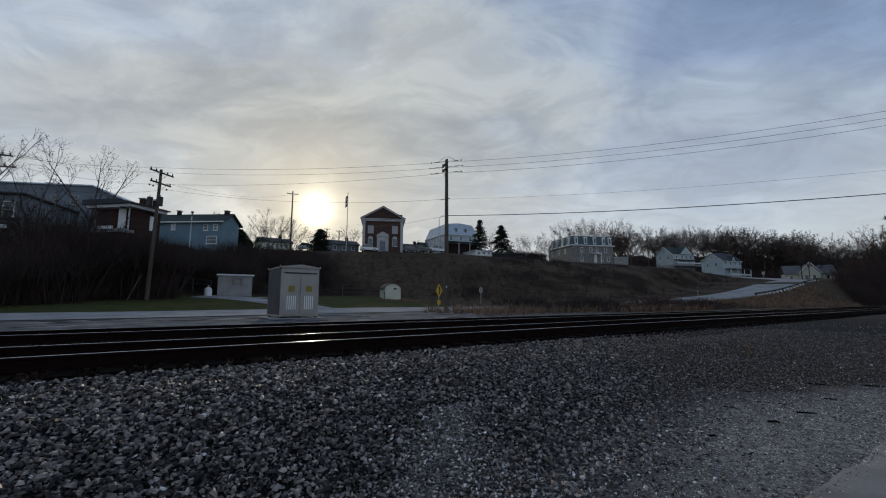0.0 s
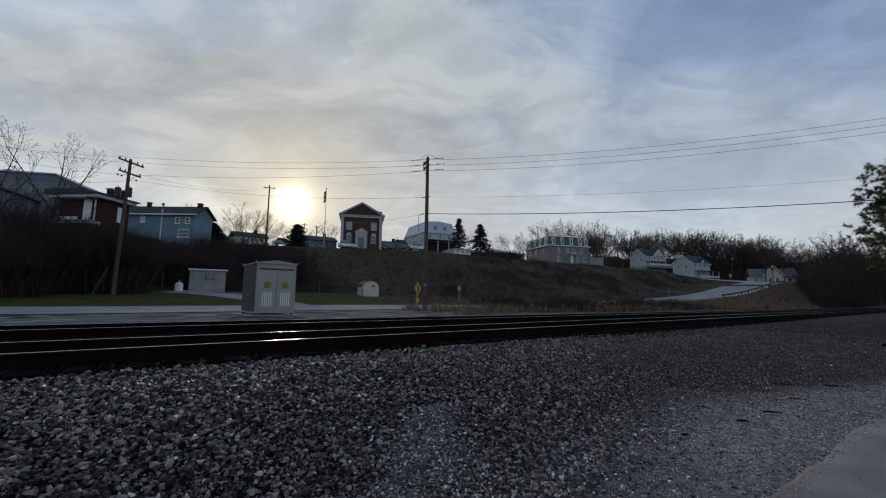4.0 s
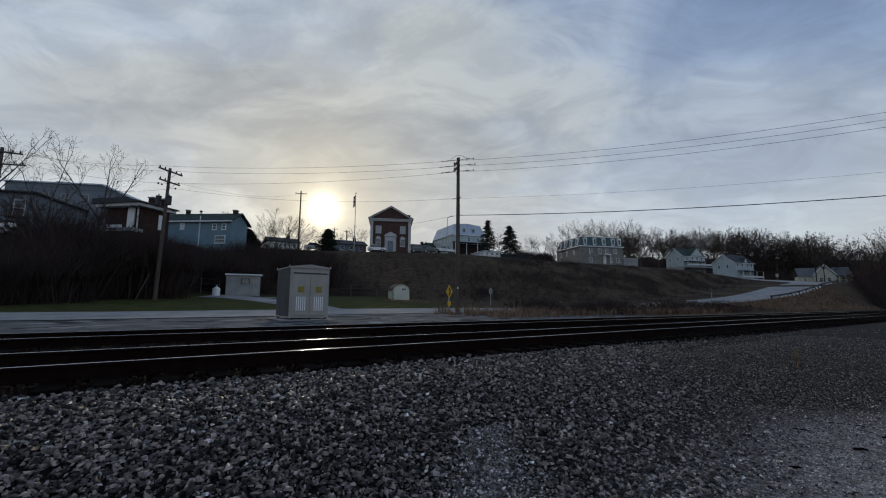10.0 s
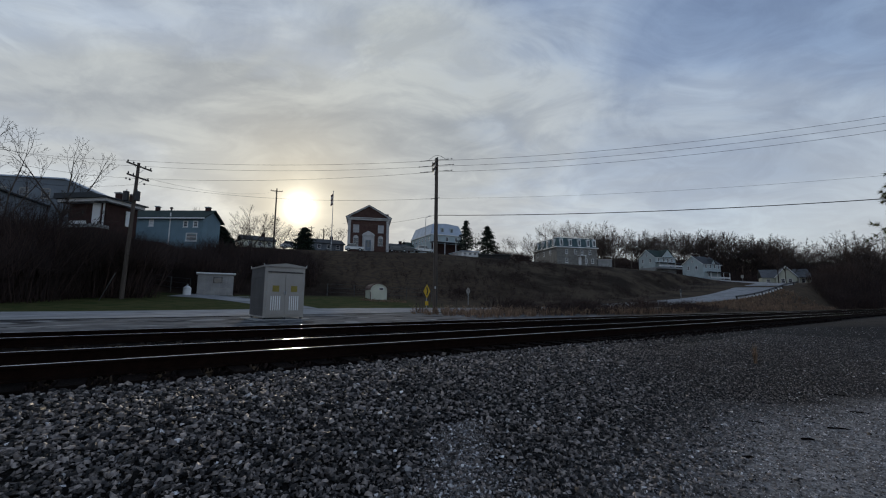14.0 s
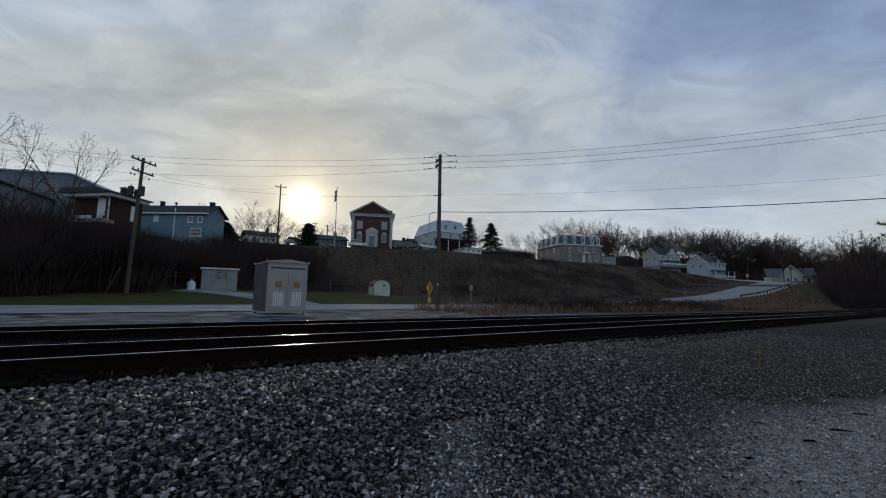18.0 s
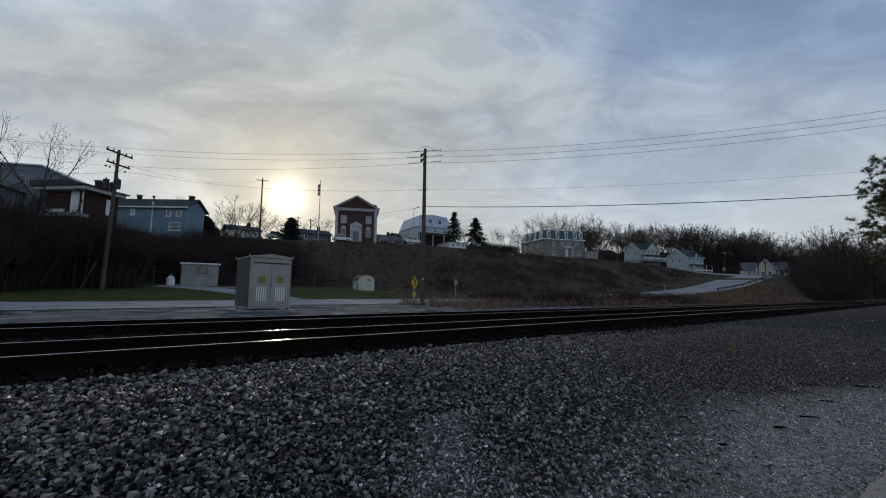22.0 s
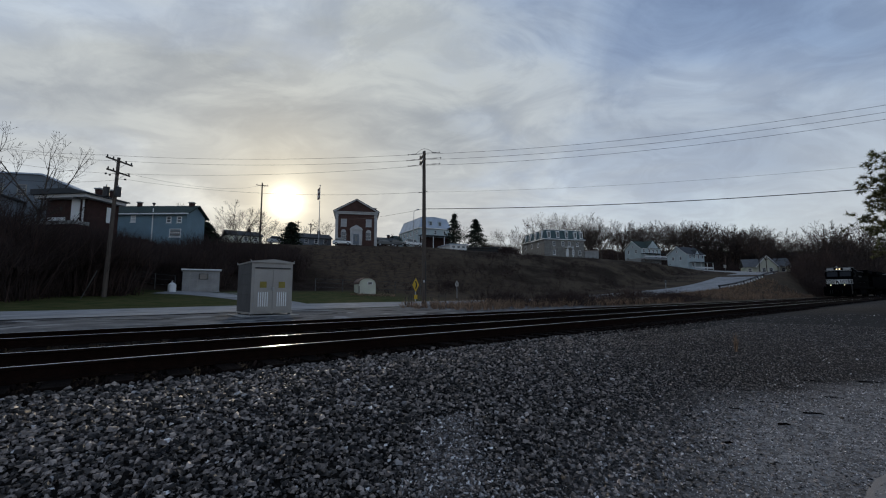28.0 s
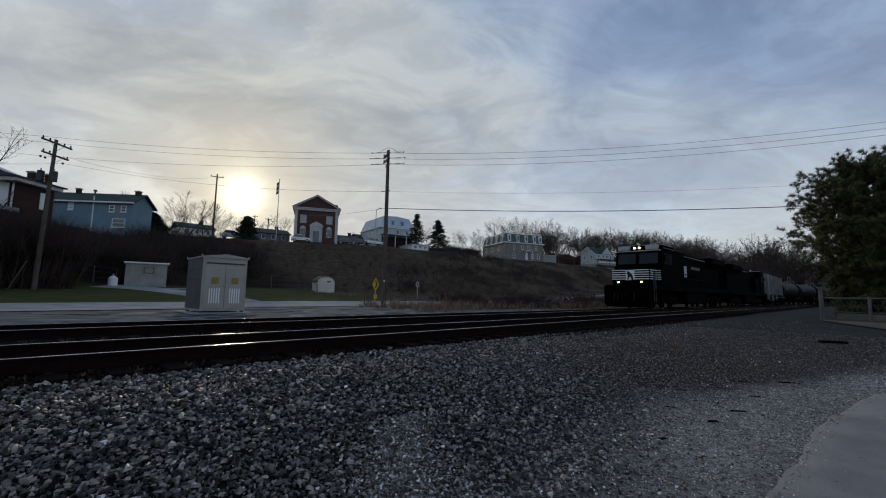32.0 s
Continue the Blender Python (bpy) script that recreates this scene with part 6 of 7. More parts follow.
    for k in range(19):
        x = 1.0 if k == 0 else 5.2 + (k - 1) * 0.88
        part("stanchion", rod(B(), (x, -1.47, 1.62), (x, -1.47, 2.6), 0.018, n=5), M_TRUCK, c)
    part("handrail", rod(B(), (5.2, -1.47, 2.6), (20.2, -1.47, 2.6), 0.02, n=6), M_TRUCK, c, "long side handrail")
    for x in (0.7, 1.05):
        part("grab_rail", rod(B(), (x, -1.52, 0.5), (x, -1.52, 2.45), 0.022, n=6), M_DULL, c, "pale corner grab rail")
    for k in range(4):
        part("step", boxed(0.4, 1.05, -1.52, -1.3, 0.35 + k * 0.32, 0.39 + k * 0.32), M_LOCO, c)
    part("fuel_tank", boxed(8.2, 13.8, -1.4, 1.4, 0.32, 1.248, 0.18), M_LOCO, c, "black fuel tank")
    part("underframe", boxed(1.2, L - 1.2, -0.6, 0.6, 0.75, 1.248, 0.02), M_TRUCK, c, "sooty underframe")
    part("side_sill", boxed(1.1, L - 1.1, -1.53, -1.502, 1.3, 1.45), M_LOCO, c)
    truck(c, 4.3, 3)
    truck(c, L - 4.3, 3)
    part("rear_coupler", boxed(L - 0.35, L + 0.3, -0.16, 0.16, 0.72, 1.05, 0.03), M_TRUCK, c)
    return c


def hopper_car():
    c = empty("hopper_car", Matrix.Identity(4), "light grey covered hopper wagon behind the locomotives", "freight wagon", "freight wagons")
    L = 14.5
    prof = [(0.9, 1.55), (L - 0.9, 1.55), (L - 0.5, 4.3), (0.5, 4.3)]
    part("body", prism(B(), prof, -1.5, 1.5), M_HOPPER, c)
    part("roof", prism(B(), [(-1.52, 4.302), (-0.8, 4.6), (0.8, 4.6), (1.52, 4.302)], 0.5, L - 0.5, axis="x"), M_HOPPER, c)
    for k in range(12):
        x = 1.1 + k * (L - 2.2) / 11
        part("side_post", boxed(x - 0.05, x + 0.05, -1.58, -1.501, 1.6, 4.28, 0.01), M_HOPPER, c)
    for k in range(3):
        x = 2.6 + k * 3.9
        bm = prism(B(), [(x, 1.548), (x + 2.4, 1.548), (x + 1.5, 0.55), (x + 0.9, 0.55)], -1.1, 1.1)
        part("hopper", bm, M_HOPPER, c, "discharge hopper")
    part("sill", boxed(0.3, L - 0.3, -0.4, 0.4, 0.85, 1.2), M_TRUCK, c)
    part("walkway", boxed(0.4, L - 0.4, -0.35, 0.35, 4.602, 4.66), M_METAL, c)
    for x in (0.55, L - 0.75):
        bm = B()
        for dx in (0.0, 0.35):
            rod(bm, (x + dx, -1.56, 1.3), (x + dx, -1.56, 4.4), 0.02, n=5)
        for k in range(8):
            rod(bm, (x, -1.56, 1.5 + k * 0.38), (x + 0.35, -1.56, 1.5 + k * 0.38), 0.016, n=5)
        part("ladder", bm, M_METAL, c)
    truck(c, 2.2, 2)
    truck(c, L - 2.2, 2)
    return c


def tank_car():
    c = empty("tank_car", Matrix.Identity(4), "black cylindrical tank wagon in the train", "freight wagon", "freight wagons")
    L = 17.6
    bm = B()
    rod(bm, (1.2, 0, 2.62), (L - 1.2, 0, 2.62), 1.5, n=28)
    for x, s in ((1.2, -1), (L - 1.2, 1)):
        rod(bm, (x, 0, 2.62), (x + s * 0.35, 0, 2.62), 1.5, 1.15, n=28)
        rod(bm, (x + s * 0.35, 0, 2.62), (x + s * 0.55, 0, 2.62), 1.15, 0.4, n=28)
    part("tank", bm, M_TANK, c)
    part("manway", rod(B(), (L / 2, 0, 4.1), (L / 2, 0, 4.5), 0.55, n=16), M_TANK, c, "manway on the tank top")
    part("platform", boxed(L / 2 - 1.2, L / 2 + 1.2, -1.2, 1.2, 4.0, 4.06), M_METAL, c)
    bm = B()
    for sx in (-1.2, 1.2):
        for sy in (-1.2, 1.2):
            rod(bm, (L / 2 + sx, sy, 4.06), (L / 2 + sx, sy, 4.9), 0.02, n=5)
    for sy in (-1.2, 1.2):
        rod(bm, (L / 2 - 1.2, sy, 4.9), (L / 2 + 1.2, sy, 4.9), 0.02, n=5)
    part("platform_rail", bm, M_METAL, c)
    part("placard", boxed(3.2, 4.6, -1.545, -1.49, 2.5, 2.9, 0.01), M_DULL, c, "dull pale marking panel")
    part("sill", boxed(0.1, L - 0.1, -0.35, 0.35, 0.85, 1.15), M_TRUCK, c)
    for x in (2.4, L - 2.4):
        part("saddle", boxed(x - 0.4, x + 0.4, -1.2, 1.2, 1.0, 1.6, 0.05), M_TANK, c)
    part("walkway", boxed(0.2, 1.2, -1.5, 1.5, 1.15, 1.22), M_METAL, c)
    part("walkway", boxed(L - 1.2, L - 0.2, -1.5, 1.5, 1.15, 1.22), M_METAL, c)
    truck(c, 2.3, 2)
    truck(c, L - 2.3, 2)
    return c


TRAIN = []      # thing, how far its front lies behind the train's front, turn, length


def build_train():
    lead = locomotive(True, "black wide-nosed diesel locomotive with lit headlights and white stripes")
    TRAIN.append((lead, 0.0, 0, 22.0))
    second = locomotive(False, "second black diesel locomotive coupled behind the first")
    TRAIN.append((second, 44.6, 180, -22.0))       # coupled back to front
    TRAIN.append((hopper_car(), 45.4, 0, 14.5))
    tank = tank_car()
    TRAIN.append((tank, 60.6, 0, 17.6))
    for k in range(1, 8):
        TRAIN.append((copy_thing(tank, Matrix.Identity(4)), 60.6 + 18.3 * k, 0, 17.6))


build_train()

# ---- plants ----
def tubes(segs, sides=3):
    """Tapered sticks from rows (ax, ay, az, bx, by, bz, r0, r1): points and triangles; r1 = 0 ends in a point."""
    s = np.asarray(segs, float)
    verts, tris, off = [], [], 0
    for pointed in (False, True):
        q = s[(s[:, 7] <= 0) == pointed]
        m = len(q)
        if not m:
            continue
        a, b, r0, r1 = q[:, 0:3], q[:, 3:6], q[:, 6], q[:, 7]
        d = b - a
        d /= np.maximum(np.linalg.norm(d, axis=1, keepdims=True), 1e-9)
        ref = np.where(np.abs(d[:, 2:3]) < 0.9, [[0, 0, 1.0]], [[1.0, 0, 0]])
        u = np.cross(d, ref)
        u /= np.maximum(np.linalg.norm(u, axis=1, keepdims=True), 1e-9)
        v = np.cross(d, u)
        per = sides + 1 if pointed else 2 * sides
        out = np.zeros((m, per, 3))
        if pointed:
            out[:, sides] = b
        rows = []
        for k in range(sides):
            w = u * math.cos(2 * math.pi * k / sides) + v * math.sin(2 * math.pi * k / sides)
            out[:, k] = a + w * r0[:, None]
            j = (k + 1) % sides
            if pointed:
                rows.append((k, j, sides))
            else:
                out[:, sides + k] = b + w * r1[:, None]
                rows += [(k, j, sides + j), (k, sides + j, sides + k)]
        base = (np.arange(m) * per)[:, None, None] + off
        verts.append(out.reshape(-1, 3))
        tris.append((base + np.array(rows)[None]).reshape(-1, 3))
        off += m * per
    return np.concatenate(verts), np.concatenate(tris)


def fast_mesh(name, verts, faces, mats, index=None):
    verts, faces = np.asarray(verts, np.float32), np.asarray(faces, np.int32)
    k = faces.shape[1]
    me = bpy.data.meshes.new(name)
    me.vertices.add(len(verts))
    me.vertices.foreach_set("co", verts.ravel())
    me.loops.add(faces.size)
    me.loops.foreach_set("vertex_index", faces.ravel())
    me.polygons.add(len(faces))
    me.polygons.foreach_set("loop_start", np.arange(0, faces.size, k, dtype=np.int32))
    for m in mats:
        me.materials.append(m)
    if index is not None:
        me.polygons.foreach_set("material_index", np.asarray(index, np.int32))
    me.update(calc_edges=True)
    me.validate()
    return me


def crown_tree_segs(seed, h, fork=0.3, splay=32, limbs=4, depth=3, thin=0.012, stout=0.012, kids=1.5):
    """A leafless tree: a trunk, splayed limbs, and side branches that shorten towards the tips."""
    rng = np.random.default_rng(seed)
    rows = []

    def tilt(d, degrees_):
        side = rng.normal(0, 1, 3)
        side -= side.dot(d) * d
        side /= np.linalg.norm(side) + 1e-9
        a = math.radians(degrees_)
        return d * math.cos(a) + side * math.sin(a)

    def branch(p, d, length, r, level):
        steps = 5 if level > 1 else 3 if level else 1
        for k in range(steps):
            d = d + rng.normal(0, 0.07, 3) + np.array([0, 0, 0.05 if level > 1 else 0.0])
            d /= np.linalg.norm(d)
            q = p + d * length / steps
            ra, rb = r * (1 - 0.65 * k / steps), r * (1 - 0.65 * (k + 1) / steps)
            rows.append((*p, *q, max(ra, thin), max(rb, thin * 0.8) if level else 0.0))
            if level and (k or level < 2):
                for _ in range(int(kids + rng.random())):
                    branch(q, tilt(d, rng.uniform(28, 56) if level > 1 else rng.uniform(36, 70)), length * (1 - 0.5 * k / steps) * rng.uniform(0.36, 0.6), rb * 0.6, level - 1)
            p = q
        if level:
            for _ in range(2):
                branch(p, tilt(d, rng.uniform(12, 30)), length * 0.34, r * 0.33, level - 1)

    zf = fork * h
    rows.append((0, 0, -0.2, 0, 0, zf, stout * h, stout * h * 0.8))
    for k in range(limbs):
        a = 2 * math.pi * (k + rng.uniform(-0.25, 0.25)) / limbs
        s = math.radians(splay * rng.uniform(0.55, 1.2))
        d = np.array([math.cos(a) * math.sin(s), math.sin(a) * math.sin(s), math.cos(s)])
        branch(np.array([0, 0, zf * rng.uniform(0.8, 1.0)]), d, (h - zf) * rng.uniform(0.62, 0.8), stout * h * 0.6, depth)
    out = np.array(rows)
    k = h / out[:, 5].max()
    return out * np.array([k] * 6 + [1, 1])


def bare_tree(name, segs, m, label, group="bare trees"):
    c = empty(name, m, label, "tree", group)
    thick = segs[:, 6] > 0.035
    for nm, sel, sides, mat in (("trunk", thick, 6, M_BARK), ("crown", ~thick, 3, M_TWIG)):
        if sel.sum():
            v, f = tubes(segs[sel], sides)
            ob = new(nm, fast_mesh(nm, v, f, [mat]))
            ob.parent = c
    return c


def scatter(variants, places, sides, mat_name, mats, label, category, per_index=None):
    """Joins many copies of stick plants into one object. places: x, y, z, scale, turn, variant."""
    vs, fs, ix, off = [], [], [], 0
    made = [tubes(v, sides) for v in variants]
    for i, (x, y, z, s, t, k) in enumerate(places):
        v, f = made[int(k)]
        c, q = math.cos(t), math.sin(t)
        w = np.empty_like(v)
        w[:, 0], w[:, 1], w[:, 2] = (v[:, 0] * c - v[:, 1] * q) * s + x, (v[:, 0] * q + v[:, 1] * c) * s + y, v[:, 2] * s + z
        vs.append(w)
        fs.append(f + off)
        if per_index is not None:
            ix.append(np.full(len(f), per_index[i]))
        off += len(v)
    me = fast_mesh(mat_name, np.concatenate(vs), np.concatenate(fs), mats, np.concatenate(ix) if ix else None)
    return tagged(new(mat_name, me), label, category, kind="stuff")


def build_bare_trees():
    big = [crown_tree_segs(11, 11, 0.28, 30, 3, 3, 0.010, 0.011, 1.0), crown_tree_segs(14, 11, 0.36, 42, 4, 3, 0.010, 0.012, 1.0), crown_tree_segs(23, 11, 0.25, 32, 4, 3, 0.011, 0.012, 1.2),
           crown_tree_segs(31, 11, 0.16, 44, 6, 3, 0.017, 0.013, 1.2), crown_tree_segs(32, 11, 0.20, 52, 6, 3, 0.017, 0.013, 1.2)]
    firsts = []
    spots = [(-45.2, 51, 16.2, 0, "bare forked tree before the grey houses"), (-41.2, 52, 16.3, 1, "bare forked tree above the porch house"), (-51.4, 47, 16.9, 2, "tall bare tree at the edge of the thicket"),
             (-53.2, 50, 16.2, 0, "tall bare tree at the edge of the thicket"), (-49.6, 58, 15.0, 1, "bare tree behind the grey house"), (-44.0, 43.5, 11.0, 3, "dense ivy-grown tree beside the porch house"), (-42.7, 43, 10.6, 4, "dense ivy-grown tree beside the porch house"), (-43.3, 42.5, 10.2, 4, "dense ivy-grown tree beside the porch house"),
             (-23.0, 72, 11.5, 3, "bushy bare tree on the crest below the sun"), (-25.2, 71, 9.3, 4, "bushy bare tree on the crest"), (-21.5, 74, 10.6, 4, "bushy bare tree on the crest"), (-19.6, 76, 9.2, 3, "low bushy bare tree on the crest"), (-24.2, 74, 9.9, 3, "bushy bare tree on the crest"), (-20.4, 72, 9.6, 4, "bushy bare tree on the crest"),
             (-14.9, 118, 9.4, 3, "bare tree behind the brick hall"), (-12.6, 125, 10.0, 3, "bare tree behind the brick hall"), (-30.3, 84, 10.9, 3, "bare tree behind the blue house"),
             (-17.8, 110, 9.2, 4, "bare tree near the conifer"), (9.9, 112, 8.3, 4, "bushy bare tree beside the spruces"), (11.2, 114, 8.7, 3, "bushy bare tree beside the spruces"), (12.6, 113, 8.9, 4, "bushy bare tree beside the spruces"), (13.9, 118, 8.6, 3, "bushy bare tree beside the stone house"), (14.6, 122, 7.8, 4, "bushy bare tree beside the stone house"),
             (6.8, 128, 9.9, 3, "bare tree between the spruces"), (-3.6, 140, 8.3, 3, "bare tree beside the low house"),
             (17.2, 172, 10.4, 3, "bare tree behind the stone house"), (18.6, 170, 11.1, 3, "tall bare tree behind the stone house"), (20.2, 172, 10.7, 4, "tall bare tree behind the stone house"), (21.6, 175, 10.1, 3, "bare tree behind the stone house"), (23.0, 172, 10.3, 3, "bare tree beside the stone house"), (24.6, 178, 9.7, 4, "bare tree beside the stone house"), (16.0, 176, 9.6, 4, "bare tree behind the stone house")]
    rnd = random.Random(3)
    for az, r, e, k, lab in spots:
        p = on_ground(polar(az, r), -0.2)
        h = el(e, r) - p.z
        m = Matrix.Translation(p) @ Matrix.Rotation(rnd.uniform(0, 6.28), 4, "Z") @ Matrix.Scale(h / 11, 4)
        if k not in dict(firsts):
            firsts.append((k, bare_tree("bare_tree", big[k], m, lab)))
        else:
            ob = copy_thing(dict(firsts)[k], m)
            ob.matrix_basis = m
            tagged(ob, lab)


def build_woods():
    rng = np.random.default_rng(8)
    var = [crown_tree_segs(40 + k, 10, 0.26 + 0.04 * k, 36 + 3 * k, 6, 2, 0.021, 0.012, 2.2) for k in range(6)]
    places = []
    tops = ([20, 24, 30, 35, 40, 45, 52, 58], [8.9, 9.1, 8.7, 8.1, 7.4, 6.9, 6.3, 6.0])
    # tall ones standing apart, then the lower crowd behind and between them
    for k in range(250):
        tall = k < 110
        az = rng.uniform(21, 60)
        r = rng.uniform(215, 300) if az < 41 else rng.uniform(150, 290)
        x, y = r * math.sin(math.radians(az)), r * math.cos(math.radians(az))
        if x * NX + y * NY < 15.5:
            continue
        z = ground_z(x, y)
        e = np.interp(az, *tops) + (rng.normal(-0.1, 0.42) if tall else -rng.uniform(0.8, 2.2))
        h = max(EYE + r * math.tan(math.radians(e)) - z, 6)
        places.append((x, y, z - 0.3, h / 10, rng.uniform(0, 6.28), rng.integers(0, 6)))
    scatter(var, places, 3, "far_woods", [M_TWIG], "dark bare winter woods on the hill", "woods")


def shrub_segs(seed, stems=8, lean=0.45, thin=1.0):
    rng = np.random.default_rng(seed)
    segs = []
    for _ in range(stems):
        p = np.array([rng.normal(0, 0.12), rng.normal(0, 0.12), 0.0])
        d = np.array([rng.normal(0, lean), rng.normal(0, lean), 1.0])
        d /= np.linalg.norm(d)
        l = rng.uniform(0.55, 1.0)
        q = p + d * l * 0.55
        segs.append((*p, *(q + d * l * 0.2), 0.015 * thin, 0.0))
        for _ in range(3):
            e = d + rng.normal(0, 0.4, 3)
            e /= np.linalg.norm(e)
            t = q + e * l * rng.uniform(0.25, 0.5)
            segs.append((*q, *t, 0.010 * thin, 0.0))
    return np.array(segs)


def build_brush():
    rng = np.random.default_rng(21)
    var = [shrub_segs(60 + k, 8, 0.35 + 0.06 * k) for k in range(5)] + [shrub_segs(80 + k, 11, 0.24, 0.38) for k in range(5)]
    places = []

    def put(az, r, s):
        x, y = r * math.sin(math.radians(az)), r * math.cos(math.radians(az))
        places.append((x, y, ground_z(x, y) - 0.1, s, rng.uniform(0, 6.28), rng.integers(0, 5) + (5 if s > 1.9 else 0)))

    # dense thicket below the houses
    for _ in range(2300):
        az = rng.uniform(-58, -24)
        lo, hi = np.interp(az, [-60, -43, -38.5, -34, -24], [30, 37, 43.5, 48, 52]), np.interp(az, [-60, -46, -38, -34, -30, -24], [56, 52, 50, 56, 59, 70])
        t = rng.random()
        r = lo + (hi - lo) * t
        p = polar(az, r)
        lim = np.interp(az, [-58, -46, -38, -34, -28, -24], [6.6, 7.2, 8.1, 7.6, 7.0, 7.0]) * (rng.uniform(0.78, 1.02) if -46 < az < -36 else rng.uniform(0.55, 1.0))
        put(az, r, float(np.clip(el(lim, r) - ground_z(p.x, p.y), 1.4, 7.0)))
    # the open hillside
    for _ in range(1100):
        az = rng.uniform(-24, 36)
        foot, crest = np.interp(az, HILL[:, 0], HILL[:, 1]), np.interp(az, HILL[:, 0], HILL[:, 2])
        t = rng.random()
        r = foot - 1 + (crest - foot - 2) * t
        x, y = r * math.sin(math.radians(az)), r * math.cos(math.radians(az))
        if x * NX + y * NY < 33:
            continue
        put(az, r, rng.uniform(0.5, 1.3) * (1.6 if rng.random() < 0.10 else 1.0) * (0.7 if t > 0.8 else 1.0) * (0.6 if az > 12 else 1.0))
    # bushes in clumps on the grassy slope
    for _ in range(46):
        az, t = rng.uniform(2, 35), rng.random() * 0.85
        foot, crest = np.interp(az, HILL[:, 0], HILL[:, 1]), np.interp(az, HILL[:, 0], HILL[:, 2])
        big = rng.uniform(0.7, 1.7)
        for _ in range(int(rng.integers(8, 26))):
            a, r = az + rng.normal(0, 0.9), foot + (crest - foot) * t + rng.normal(0, 1.6)
            p = polar(a, r)
            if p.x * NX + p.y * NY > 33 and r < crest - 1:
                put(a, r, big * rng.uniform(0.5, 1.1))
    # undergrowth of the woods, and the thicket past the bend
    for _ in range(800):
        az = rng.uniform(38, 60)
        r = rng.uniform(110, 230)
        x, y = r * math.sin(math.radians(az)), r * math.cos(math.radians(az))
        n = x * NX + y * NY
        if n < 16 or (az < 44 and r < 185):
            continue
        put(az, r, rng.uniform(2.0, 4.5))
    for _ in range(420):
        s, n = rng.uniform(122, 170), rng.uniform(15.5, 22.0)
        p = sn(s, n)
        places.append((p.x, p.y, ground_z(p.x, p.y) - 0.1, rng.uniform(1.5, 4.0), rng.uniform(0, 6.28), rng.integers(5, 10)))
    for _ in range(380):
        put(rng.uniform(22, 41), rng.uniform(200, 215), rng.uniform(3, 6))
    for _ in range(300):
        put(rng.uniform(21, 36), rng.uniform(212, 290), rng.uniform(3, 7))
    for _ in range(800):
        put(rng.uniform(34, 52), rng.uniform(208, 300), rng.uniform(4, 9))
    for _ in range(750):
        az, r = rng.uniform(42.8, 60), rng.uniform(120, 230)
        if r * math.sin(math.radians(54.5 - az)) > 16 and (az > 44.5 or r > 190):
            put(az, r, rng.uniform(0.5, 1.0) * min(9.5, EYE + r * 0.095 - ground_z(*polar(az, r).xy)))
    for _ in range(650):
        s, n = rng.uniform(96, 138), rng.uniform(14.9, 22.0)
        if s < 112 and n > 14.9 + 0.35 * (s - 94):
            continue
        p = sn(s, n)
        places.append((p.x, p.y, ground_z(p.x, p.y) - 0.1, rng.uniform(1.6, 4.6) * (0.6 if s < 100 else 1.0), rng.uniform(0, 6.28), rng.integers(5, 10)))
    # beside the near track, far along it
    for _ in range(230):
        s = rng.uniform(76, 150)
        n = rng.uniform(-8.0, 2.6) - float(bend(s))
        p = sn(s, n)
        places.append((p.x, p.y, ground_z(p.x, p.y) - 0.1, rng.uniform(0.5, 1.0) * s * 0.085, rng.uniform(0, 6.28), rng.integers(5, 10)))
    for _ in range(700):
        s, n = rng.uniform(20, 49), rng.uniform(16.5, 22.9)
        clump = 0.5 + 0.5 * math.sin(s * 0.9) * math.sin(n * 1.3 + s * 0.23)
        if rng.random() > clump + (0.5 if n > 20.5 and s > 28 else 0.0):
            continue
        p = sn(s, n)
        places.append((p.x, p.y, ground_z(p.x, p.y) - 0.05, rng.uniform(0.6, 0.9) + 0.9 * clump * rng.random() + (0.25 if n > 20.5 and s < 47 else 0.0), rng.uniform(0, 6.28), rng.integers(0, 5)))
    for _ in range(520):
        az = rng.uniform(-28.6, -15.5)
        r = rng.uniform(58, 76)
        p = polar(az, r)
        top = np.interp(az, [-28.6, -26, -23, -19, -15.5], [8.7, 8.3, 7.7, 7.2, 7.0]) * rng.uniform(0.86, 1.0)
        put(az, r, float(np.clip(el(top, r) - ground_z(p.x, p.y), 1.2, 5.5)))
    for _ in range(420):
        az = float(np.clip(rng.normal(-43.4, 0.9), -46, -41.4))
        put(az, rng.uniform(40.5, 44.5), rng.uniform(3.5, 8.2 - 1.2 * abs(az + 43.4)))
    for _ in range(620):
        az = rng.uniform(-42.3, -35.0)
        front = np.interp(az, [-41.9, -38.15], [48.2, 44.3])
        r = front - 2.2 * rng.random()
        p = polar(az, r)
        top = rng.uniform(6.5, 7.9) + (0.8 if az > -39.0 else 0.0)
        put(az, r, float(el(top, r) - ground_z(p.x, p.y)))
    for _ in range(260):
        put(rng.uniform(-38.5, -27), rng.uniform(48, 58.5), rng.uniform(1.1, 2.4))
    for _ in range(300):
        az, r = rng.uniform(-36.5, -28), rng.uniform(51, 57)
        p = polar(az, r)
        put(az, r, float(np.clip(el(rng.uniform(6.0, 7.5), r) - ground_z(p.x, p.y), 1.4, 6.5)))
    for _ in range(260):
        put(rng.uniform(9.3, 14.2), rng.uniform(108, 120), rng.uniform(1.6, 3.4))
